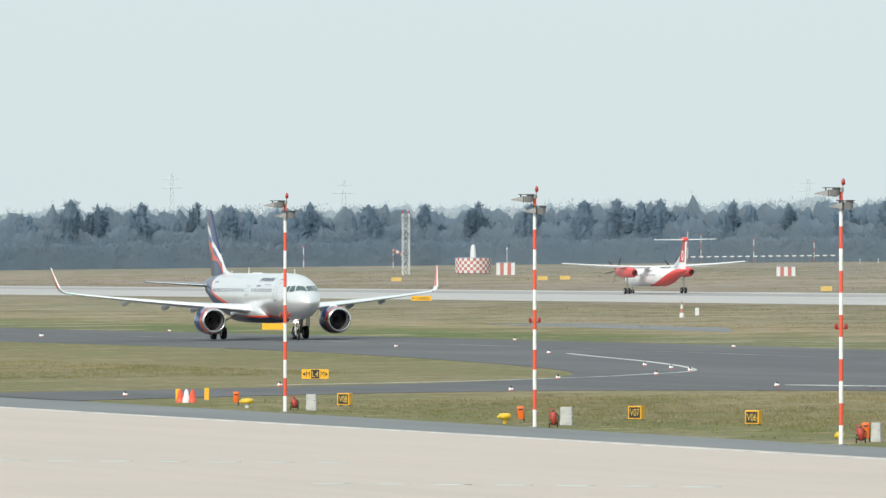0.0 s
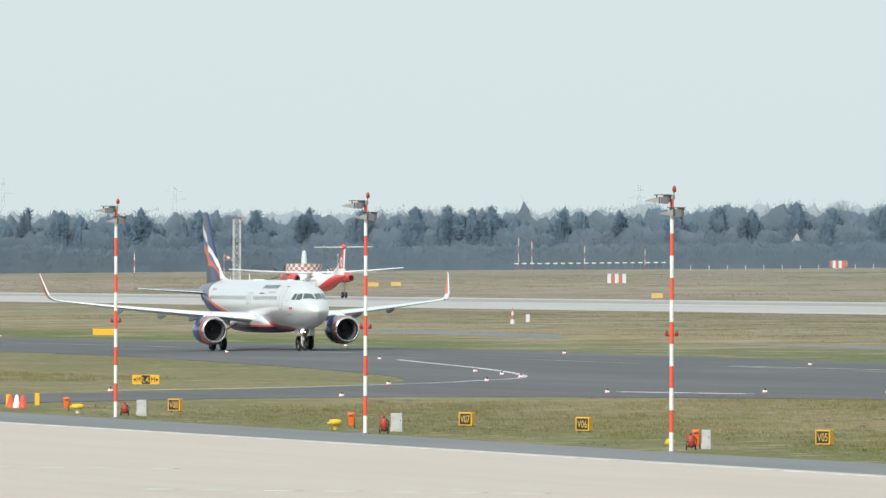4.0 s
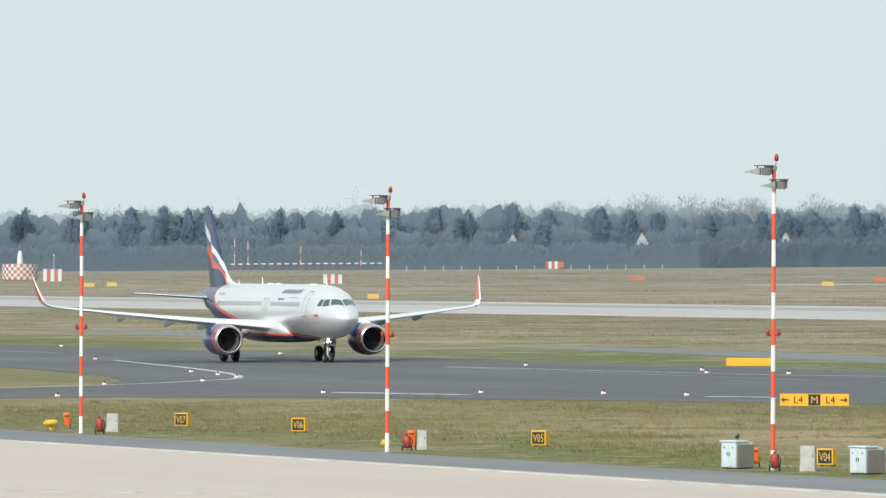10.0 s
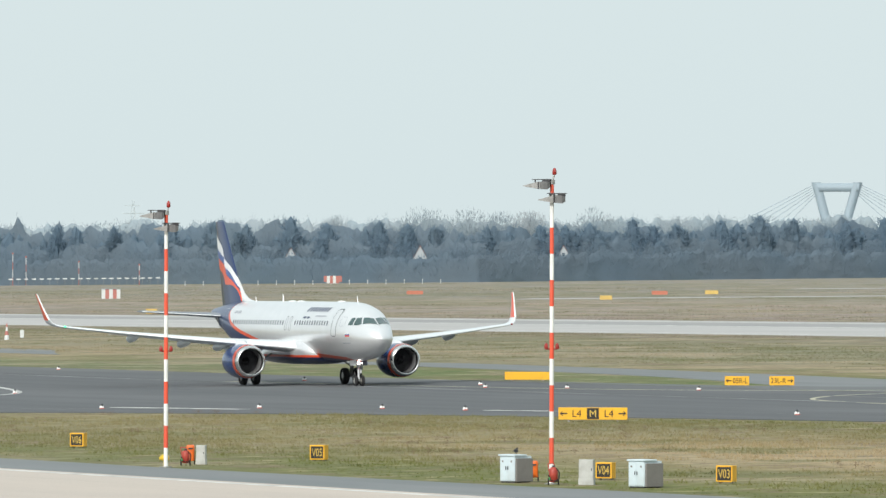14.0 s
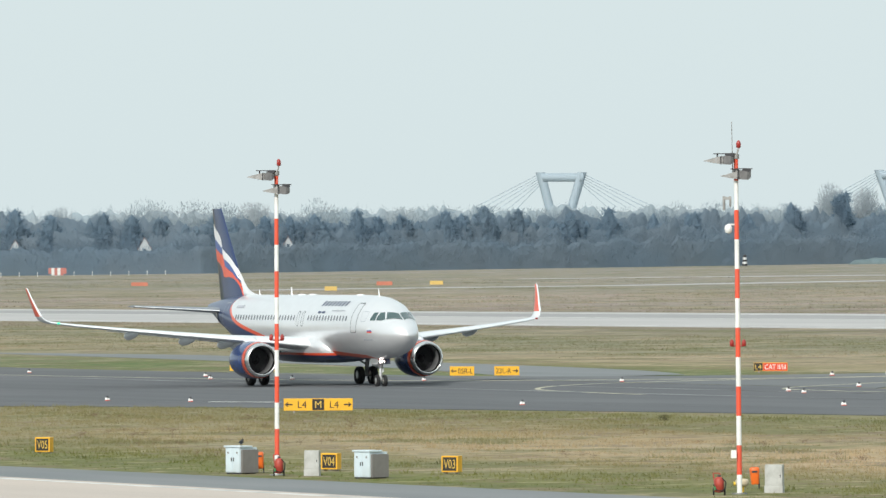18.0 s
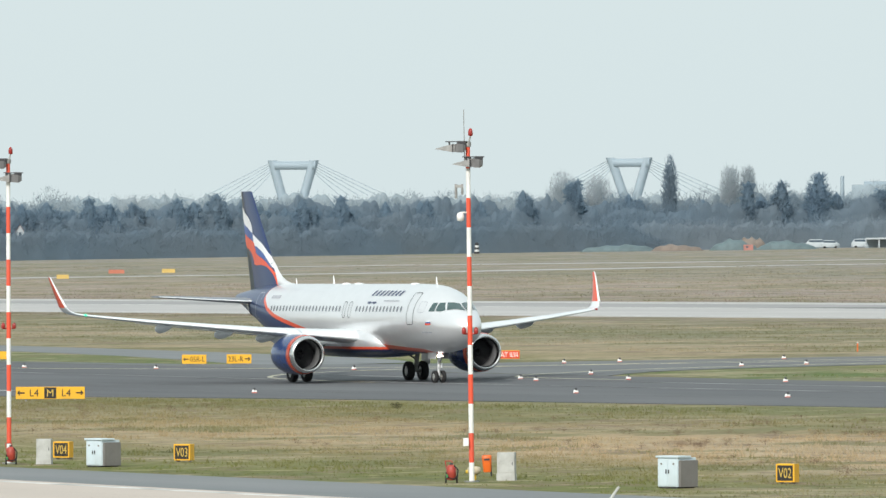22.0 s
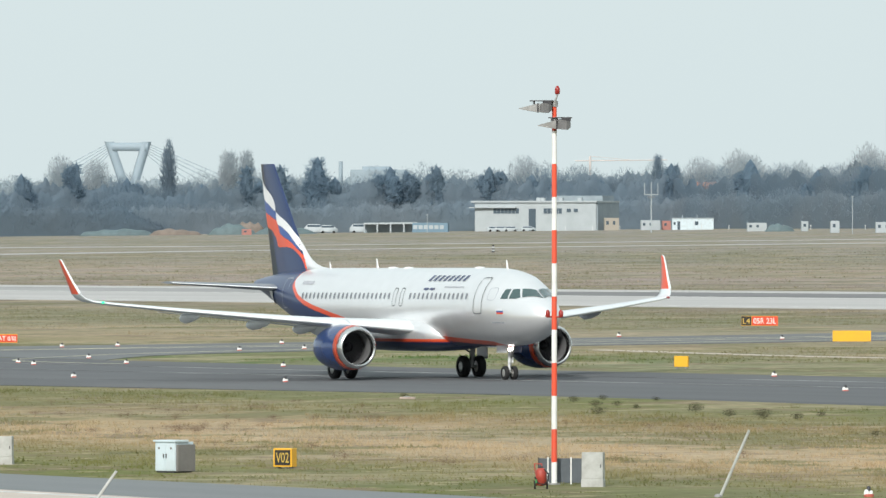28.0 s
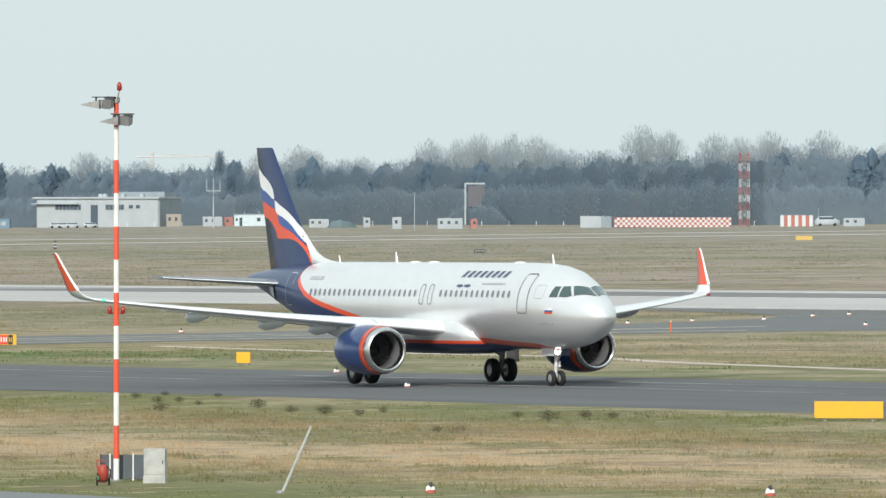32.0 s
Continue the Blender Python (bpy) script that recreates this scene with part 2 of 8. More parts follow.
def share(name, mesh, parent, m, label=""):
    ob = new(name, mesh)
    ob.parent = parent
    ob.matrix_basis = m
    if label:
        ob["label"] = label
    return ob


def thing(name, m, label, category, group="", kind=""):
    ob = new(name)
    ob.empty_display_size = 0.2
    ob.matrix_world = m
    return tagged(ob, label, category, group, kind)


def box(bm, x0, x1, y0, y1, z0, z1, bevel=0.0, m=None, mat=0):
    r = bmesh.ops.create_cube(bm, size=1)
    vs = r["verts"]
    for v in vs:
        v.co = Vector((x0 + (v.co.x + 0.5) * (x1 - x0), y0 + (v.co.y + 0.5) * (y1 - y0), z0 + (v.co.z + 0.5) * (z1 - z0)))
    fs = {f for v in vs for f in v.link_faces}
    if bevel:
        r = bmesh.ops.bevel(bm, geom=list({e for v in vs for e in v.link_edges}), offset=bevel, segments=2, affect="EDGES", profile=0.5)
        fs = set(r["faces"]) | {f for f in fs if f.is_valid}
    for f in fs:
        f.material_index = mat
    if m is not None:
        bmesh.ops.transform(bm, matrix=m, verts=list({v for f in fs for v in f.verts}))
    return bm


def rod(bm, a, b, r0, r1=None, seg=10, mat=0, cap=True):
    """A round bar from a to b, tapering from r0 to r1."""
    a, b = Vector(a), Vector(b)
    r1 = r0 if r1 is None else r1
    q = (b - a).to_track_quat("Z", "Y")
    rings = [[bm.verts.new(c + q @ Vector((r * math.cos(2 * math.pi * k / seg), r * math.sin(2 * math.pi * k / seg), 0))) for k in range(seg)] for c, r in ((a, r0), (b, r1))]
    for k in range(seg):
        f = bm.faces.new((rings[0][k], rings[0][(k + 1) % seg], rings[1][(k + 1) % seg], rings[1][k]))
        f.material_index, f.smooth = mat, True
    if cap:
        for ring in (rings[0][::-1], rings[1]):
            f = bm.faces.new(ring)
            f.material_index = mat
            for e in f.edges:
                e.smooth = False
    return bm


def loft(bm, rings, closed=True, caps=True, mat=0):
    """Skins a list of rings of points."""
    vs = [[bm.verts.new(p) for p in ring] for ring in rings]
    n = len(vs[0])
    for a, b in zip(vs, vs[1:]):
        for k in range(n if closed else n - 1):
            f = bm.faces.new((a[k], a[(k + 1) % n], b[(k + 1) % n], b[k]))
            f.material_index, f.smooth = mat, True
    if caps and closed:
        for ring in (vs[0][::-1], vs[-1]):
            f = bm.faces.new(ring)
            f.material_index = mat
            for e in f.edges:
                e.smooth = False
    return bm


def turned(bm, profile, origin=(0, 0, 0), axis="Z", seg=24, mat=0, caps=True):
    """A solid of revolution from (along, radius) pairs."""
    o = Vector(origin)
    rings = []
    for h, r in profile:
        ring = []
        for k in range(seg):
            c, s = r * math.cos(2 * math.pi * k / seg), r * math.sin(2 * math.pi * k / seg)
            ring.append(o + (Vector((c, s, h)) if axis == "Z" else Vector((h, c, s)) if axis == "X" else Vector((s, h, c))))
        rings.append(ring)
    return loft(bm, rings, mat=mat, caps=caps)


def slab(bm, outline, top=0.03, deep=0.4, s=None):
    """A level slab of ground from an outline of (s, p) pairs, its top a little above the field."""
    up = [bm.verts.new(at(a, b, top)) for a, b in outline]
    dn = [bm.verts.new(at(a, b, -deep)) for a, b in outline]
    f = bm.faces.new(up)
    if len(up) > 4:
        bmesh.ops.triangulate(bm, faces=[f])
    for k in range(len(up)):
        j = (k + 1) % len(up)
        bm.faces.new((dn[k], dn[j], up[j], up[k]))
    return bm


def arc(points, steps=6):
    """A smooth line through the given (a, b) pairs (Catmull-Rom)."""
    out = []
    for k in range(len(points) - 1):
        p0, p1, p2, p3 = (Vector(points[max(0, min(len(points) - 1, k + d))]) for d in (-1, 0, 1, 2))
        for j in range(steps):
            t = j / steps
            out.append(tuple(0.5 * (2 * p1 + (p2 - p0) * t + (2 * p0 - 5 * p1 + 4 * p2 - p3) * t * t + (3 * p1 - p0 - 3 * p2 + p3) * t ** 3)))
    return out + [tuple(points[-1])]


def strip_slab(bm, p0, p1, s0=-1200, s1=100, step=18, top=0.04):
    """A long slab in short pieces, so that it follows the swell of the ground."""
    ps = [p0 + (p1 - p0) * k / 4 for k in range(5)]
    ss = [-2600] + [s0 + (s1 - s0) * k / ((s1 - s0) // step) for k in range((s1 - s0) // step + 1)] + [700]
    rows = [[bm.verts.new(at(a, b, top)) for b in ps] for a in ss]
    for u, v in zip(rows, rows[1:]):
        for k in range(4):
            bm.faces.new((u[k], v[k], v[k + 1], u[k + 1]))
    for k in (0, 4):
        low = [bm.verts.new(at(a, ps[k] + (-1.5 if k == 0 else 1.5), -0.05)) for a in ss]
        for j in range(len(ss) - 1):
            bm.faces.new((rows[j][k], rows[j + 1][k], low[j + 1], low[j]))
    return bm


def resampled(line, levels, axis):
    """The points of a line at given values of s (axis 0) or p (axis 1), along which it runs one way."""
    q = sorted((tuple(v) for v in line), key=lambda v: v[axis])
    k, o = [v[axis] for v in q], [v[1 - axis] for v in q]
    out = [(lv, float(np.interp(lv, k, o))) for lv in levels]
    return out if axis == 0 else [(b, a) for a, b in out]


def between(bm, a, b, top, across=8):
    """A slab between two edge lines with as many points each, laid in small pieces over the ground."""
    rows = []
    for u, v in zip(a, b):
        u, v = Vector(u), Vector(v)
        rows.append([bm.verts.new(at(*(u + (v - u) * k / across), top)) for k in range(across + 1)])
    for r0, r1 in zip(rows, rows[1:]):
        for k in range(across):
            bm.faces.new((r0[k], r1[k], r1[k + 1], r0[k + 1]))
    for k, line in ((0, a), (across, b)):
        low = [bm.verts.new(at(*q, -0.3)) for q in line]
        for j in range(len(line) - 1):
            bm.faces.new((rows[j][k], rows[j + 1][k], low[j + 1], low[j]))
    return bm


def fine(line, step=18):
    """The same line with points every few metres."""
    out = []
    for a, b in zip(line, line[1:]):
        a, b = Vector(a), Vector(b)
        n = max(1, int((b - a).length / step))
        out += [tuple(a + (b - a) * k / n) for k in range(n)]
    return out + [tuple(line[-1])]


def stripe(bm, line, width, top):
    """A painted line along (s, p) pairs."""
    pts = [Vector(q) for q in line]
    row = []
    for k, q in enumerate(pts):
        d = (pts[min(k + 1, len(pts) - 1)] - pts[max(k - 1, 0)]).normalized()
        nrm = Vector((-d.y, d.x)) * width / 2
        row.append((bm.verts.new(at(*(q + nrm), top)), bm.verts.new(at(*(q - nrm), top)), bm.verts.new(at(*(q + nrm), top - 0.02)), bm.verts.new(at(*(q - nrm), top - 0.02))))
    for a, b in zip(row, row[1:]):
        bm.faces.new((a[0], a[1], b[1], b[0]))
        bm.faces.new((a[0], b[0], b[2], a[2]))
        bm.faces.new((a[1], a[3], b[3], b[1]))
    return bm


def setting(name, bm, mat, label, category):
    return tagged(part(name, bm, mat), label, category, kind="structure")


# ---- the field ----
bm = bmesh.new()
gs = [-5200, -3600, -2600, -1900, -1400, -1200] + list(range(-1100, -200, 20)) + [-100, 100, 500, 2000, 5200]
gp = [-5200, -2500, -900, -200, 60, 140, 170, 190, 200, 210, 218, 226, 233, 240, 248, 256, 266, 280, 310, 400, 600, 900, 1300, 2000, 3200, 5200]
grid = [[bm.verts.new(at(a, b)) for b in gp] for a in gs]
for i in range(len(gs) - 1):
    for j in range(len(gp) - 1):
        bm.faces.new((grid[i][j], grid[i + 1][j], grid[i + 1][j + 1], grid[i][j + 1]))
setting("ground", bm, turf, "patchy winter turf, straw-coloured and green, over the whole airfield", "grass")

bm = slab(bmesh.new(), [(-1500, -500), (700, -500), (700, 132), (-1500, 132)], 0.05)
setting("apron", bm, concrete, "pale beige concrete apron in large jointed slabs", "apron")
along_s = [-1500, -1000] + list(range(-800, -180, 20)) + [0, 300, 700]
bm = between(bmesh.new(), [(s, 132.02) for s in along_s], resampled([(700, 139.5), (-300, 140.5), (-420, 138.2), (-560, 140), (-1500, 140)], along_s, 0), 0.04, 2)
setting("pavement_edge", bm, strip_asphalt, "grey asphalt shoulder along the concrete apron", "pavement")
bm = strip_slab(bmesh.new(), 215, 248)
setting("taxiway", bm, asphalt, "dark grey asphalt taxiway with faint wheel streaks", "taxiway")
left = arc([(-840, 215.5), (-760, 211), (-693, 203), (-649, 194), (-622, 181), (-609, 162), (-604, 140.5)])
right = arc([(-571, 140.5), (-577, 150), (-582, 163), (-578, 176), (-560, 188), (-530, 200), (-490, 209), (-440, 214.5)])
across_p = [140.5 + 74 * k / 30 for k in range(31)]
bm = between(bmesh.new(), resampled(left, across_p, 1), resampled(right, across_p, 1), 0.036, 16)
setting("taxiway_link", bm, asphalt, "dark asphalt link with curved fillets between taxiway and apron", "taxiway")
left = arc([(-690, 248.5), (-650, 251), (-627, 259), (-618, 276), (-615, 310), (-622, 345), (-650, 375), (-720, 394.5)])
right = arc([(-500, 394.5), (-545, 383), (-570, 358), (-580, 330), (-583, 295), (-582, 272), (-578, 258), (-566, 248.5)])
across_p = [248.5 + 146 * k / 40 for k in range(41)]
bm = between(bmesh.new(), resampled(left, across_p, 1), resampled(right, across_p, 1), 0.036, 12)
setting("runway_exit", bm, pale_asphalt, "weathered grey asphalt runway exit with wide curved mouths", "taxiway")
near = arc([(-1100, 300), (-960, 288), (-815, 278), (-707, 267), (-640, 254)])
far = arc([(-628, 262), (-660, 270), (-740, 280), (-823, 287), (-960, 298), (-1100, 311)])
for k, (s0, s1) in enumerate(((-1010, -898), (-838, -630))):
    along_s = [s0 + (s1 - s0) * j / 24 for j in range(25)]
    a, b = resampled(near, along_s, 0), resampled(far, along_s, 0)
    # the ends that run out into the turf taper to a point
    f = [min(1.0, (q - s0) / 50 if k else (s1 - q) / 40) for q in along_s]
    b = [(u[0], u[1] + (v[1] - u[1]) * max(0.03, w)) for u, v, w in zip(a, b, f)]
    bm = between(bmesh.new(), a, b, 0.03, 3)
    setting("service_road_%d" % (k + 1), bm, strip_asphalt, "narrow grey service road across the grass", "road")
bm = slab(bmesh.new(), [(-4200, 395), (700, 395), (700, 436), (-4200, 436)], 0.05)
setting("runway_near_half", bm, runway_mat, "light grey runway surface", "runway")
bm = slab(bmesh.new(), [(-960, 436.2), (700, 436.2), (700, 455), (-900, 455)], 0.05)
setting("runway_wheel_track", bm, rubbered, "rubber-darkened strip of the runway", "runway")
bm = slab(bmesh.new(), [(-4200, 436.2), (-960.2, 436.2), (-900.2, 455), (-4200, 455)], 0.05)
setting("runway_worn_track", bm, worn_track, "lightly darkened strip of the runway", "runway")
bm = slab(bmesh.new(), [(-4200, 455.2), (700, 455.2), (700, 465), (-4200, 465)], 0.05)
setting("runway_far_half", bm, runway_mat, "light grey runway shoulder", "runway")
plan = lambda *xy: [(x * SA - y * CA, x * CA + y * SA) for x, y in xy]
bm = stripe(bmesh.new(), fine(plan((140, 1876), (211, 1862), (288, 1925), (421, 1945), (700, 1950)), 40), 26, 0.05)
setting("second_runway", bm, runway_mat, "light grey second runway far across the field", "runway")
bm = stripe(bmesh.new(), fine(plan((222, 2195), (249, 2188), (316, 2128), (456, 2108), (700, 2060)), 40), 24, 0.05)
setting("far_taxiway", bm, runway_mat, "pale far taxiway", "taxiway")


# ---- floodlight masts along the apron ----
def lamp_head(bm, o, turn, sections):
    """One piece of a wedge-shaped projector pointing along local -x, from (x, half width, low, high) sections."""
    m = Matrix.Translation(o) @ pose(0, 0, 0, 0, 0, turn)
    loft(bm, [[m @ Vector((x, y, z)) for y, z in ((-hw, z0), (hw, z0), (hw, z1), (-hw, z1))] for x, hw, z0, z1 in sections])
    for f in bm.faces:
        f.smooth = False
    return bm


HOOD = ((-0.76, 0.03, -0.05, -0.03), (-0.42, 0.17, -0.11, 0.06), (-0.16, 0.25, -0.15, 0.12), (-0.08, 0.27, -0.16, 0.14))
LAMP_BODY = ((-0.1, 0.22, -0.14, 0.1), (0.04, 0.24, -0.17, 0.15), (0.22, 0.24, -0.18, 0.12), (0.33, 0.17, -0.1, 0.09))


def floodlight_mast(s, p, high, lean, extra=False, drop=0.0):
    ob = thing("floodlight_mast", facing(s, p) @ pose(0, 0, 0, 0, lean, 0), "red and white banded mast carrying two grey floodlight projectors", "light mast", "masts along the apron")
    edges = [0.0, 0.074]
    step_up = (0.985 - 0.074) / 11
    edges += [0.074 + step_up * (k + 1) for k in range(11)]
    rad = lambda f: 0.096 - 0.018 * f
    for k in range(12):
        a, b = (edges[k] * high - drop if k else 0.0), edges[k + 1] * high - drop * (k < 11)
        b = min(b, high * 0.955)
        part("band", rod(bmesh.new(), (0, 0, a), (0, 0, b), rad(a / high), rad(b / high), 14), signal_white if k % 2 == 0 else signal_red, ob, "white band" if k % 2 == 0 else "red band")
    bm = rod(bmesh.new(), (0, 0, 0.0), (0, 0, 0.05), 0.28, 0.28, 14)
    part("base_plate", bm, steel, ob)
    z = high * 0.915
    for dx, dz, t in ((-0.27, 0.36, 4), (0.35, -0.2, -4)):
        lamp = part("projector", lamp_head(bmesh.new(), (dx - 0.15, -0.12, z + dz), t, LAMP_BODY), projector_dark, ob, "grey wedge-shaped projector")
        part("hood", lamp_head(bmesh.new(), (dx - 0.15, -0.12, z + dz), t, HOOD), projector_grey, lamp, "pale grey hood")
        part("hood_rib", box(bmesh.new(), dx - 0.3, dx - 0.26, -0.42, 0.14, z + dz - 0.17, z + dz + 0.13), dark_metal, lamp)
        bm = bmesh.new()
        box(bm, dx - 0.55, dx + 0.25, -0.17, -0.07, z + dz + 0.2, z + dz + 0.235, 0.008)
        rod(bm, (dx - 0.4, -0.12, z + dz + 0.1), (dx - 0.4, -0.12, z + dz + 0.22), 0.03)
        rod(bm, (dx + 0.1, -0.12, z + dz + 0.1), (dx + 0.1, -0.12, z + dz + 0.22), 0.03)
        part("visor_bar", bm, dark_metal, lamp)
        part("visor_lip", box(bmesh.new(), dx - 0.62, dx - 0.3, -0.26, -0.1, z + dz - 0.075, z + dz - 0.06, 0.0), signal_white, lamp, "pale visor edge")
        part("ballast_box", box(bmesh.new(), dx - 0.12, dx + 0.2, -0.2, -0.02, z + dz + 0.1, z + dz + 0.24, 0.012), dark_metal, lamp)
        part("clamp", turned(bmesh.new(), [(-0.09, 0.12), (0.09, 0.12)], (0, 0, z + dz + 0.12), seg=12), steel, ob)
        part("arm", rod(bmesh.new(), (0, 0, z + dz + 0.12), (dx, -0.1, z + dz + 0.15), 0.035), steel, ob)
    bm = rod(bmesh.new(), (0, 0, high * 0.95), (0.1, 0, high * 0.975), 0.04, 0.03)
    part("lamp_stem", bm, steel, ob)
    bm = turned(bmesh.new(), [(0, 0.05), (0.03, 0.085), (0.18, 0.085), (0.26, 0.05), (0.29, 0.01)], (0.1, 0, high * 0.975), seg=14)
    part("obstruction_lamp", bm, lamp_red, ob, "dark red obstruction lamp")
    m = 0.443 * high - drop
    for dx in (-0.22, 0.22):
        bm = turned(bmesh.new(), [(-0.1, 0.04), (-0.07, 0.08), (0.08, 0.08), (0.14, 0.04), (0.16, 0.01)], (dx, -0.03, m), seg=12)
        rod(bm, (0, 0, m - 0.08), (dx, -0.03, m - 0.08), 0.03)
        part("side_lamp", bm, lamp_red, ob, "red side lamp on a bracket")
    if extra:
        bm = rod(bmesh.new(), (-0.12, 0, high * 0.9), (-0.14, 0, high * 1.05), 0.02, 0.012)
        part("aerial", bm, steel, ob)
        bm = turned(bmesh.new(), [(0, 0.03), (0.04, 0.12), (0.2, 0.14), (0.3, 0.1), (0.34, 0.02)], (-0.3, -0.1, high * 0.735), seg=14)
        rod(bm, (0, 0, high * 0.76), (-0.3, -0.1, high * 0.76), 0.03)
        part("dome_camera", bm, signal_white, ob, "white dome camera")
        bm = bmesh.new()
        box(bm, -0.5, -0.18, -0.12, 0.0, high * 0.83, high * 0.838)
        rod(bm, (-0.45, -0.06, high * 0.80), (-0.45, -0.06, high * 0.84), 0.05)
        rod(bm, (-0.22, -0.06, high * 0.81), (-0.22, -0.06, high * 0.84), 0.04)
        part("weather_sensor", bm, steel, ob)
        bm = box(bmesh.new(), -0.3, -0.1, -0.25, -0.12, high * 0.102, high * 0.125, 0.01)
        part("junction_box", bm, signal_white, ob)
    return ob


projector_dark = material("projector_dark", (0.15, 0.15, 0.152), 0.5, 0.2, vary=0.15, grain=3, fine=20)
projector_grey = material("projector_grey", (0.30, 0.30, 0.295), 0.55, 0.1, vary=0.15, grain=3, fine=20, second=(0.2, 0.195, 0.185))
dark_metal = material("dark_metal", (0.06, 0.06, 0.065), 0.5, 0.5, vary=0.2)
lamp_red = material("lamp_red", (0.33, 0.03, 0.025), 0.3, vary=0.15)
for s, p, high, lean, extra, drop in ((-524.8, 140.7, 11.75, 0.0, False, 0.0), (-473.1, 139.4, 11.75, 0.0, False, 0.0), (-423.8, 138.9, 11.72, 0.0, False, 0.0),
                                      (-382.3, 141.6, 12.75, 0.0, False, 0.13), (-339.6, 143.7, 12.9, -0.5, True, 0.24), (-301.9, 148.8, 13.28, 0.0, False, 0.24)):
    floodlight_mast(s, p, high, lean, extra, drop)


# ---- the taxiing airliner; local x is forward, its nose at 0, z from the ground ----
def painted(name, base, rough=0.3, metal=0.0, coat=0.3, vary=0.03):
    return material(name, base, rough, metal, vary, grain=0.7, fine=9.0, coat=coat, second=tuple(c * 0.93 for c in base))


silver = painted("silver_paint", (0.83, 0.835, 0.84), 0.33, 0.5, 0.3)
navy = painted("navy_paint", (0.016, 0.036, 0.112), 0.28)
mid_blue = painted("mid_blue_paint", (0.03, 0.09, 0.32), 0.3)
orange = painted("orange_red_paint", (0.72, 0.085, 0.03), 0.32)
jet_white = painted("white_paint", (0.80, 0.81, 0.82), 0.3)
wing_grey = painted("wing_grey_paint", (0.72, 0.755, 0.775), 0.38, 0.1)
tail_grey = painted("tail_grey_paint", (0.2, 0.22, 0.25), 0.4)
bare_metal = material("polished_metal", (0.78, 0.78, 0.77), 0.22, 1.0, vary=0.04)
dark_inside = material("dark_duct", (0.03, 0.031, 0.036), 0.55, 0.2, vary=0.2)
fan_metal = material("dark_fan_metal", (0.022, 0.022, 0.025), 0.8, 0.0, vary=0.1)
duct_grey = material("grey_duct_lining", (0.24, 0.245, 0.25), 0.42, 0.35, vary=0.08, grain=2, fine=14)
cowl_blue = painted("blue_cowl_paint", (0.022, 0.05, 0.155), 0.25)
rubber = material("tyre_rubber", (0.018, 0.018, 0.019), 0.8, vary=0.25, grain=8)
hub_grey = material("wheel_hub", (0.5, 0.5, 0.48), 0.4, 0.5, vary=0.1)
cabin_glass = material("cabin_window_glass", (0.19, 0.205, 0.23), 0.2, vary=0.1)
cockpit_glass = material("cockpit_glass", (0.05, 0.09, 0.09), 0.06, vary=0.1, coat=0.6)
seam = material("door_seam", (0.13, 0.14, 0.15), 0.6)
lettering = material("dark_blue_lettering", (0.07, 0.09, 0.16), 0.5)
pale_letter = material("pale_lettering", (0.42, 0.43, 0.47), 0.5)
taxi_glow = glow("taxi_light", (1.0, 0.88, 0.84), 7.0)
nav_green = glow("green_wingtip_light", (0.05, 0.9, 0.35), 1.2)


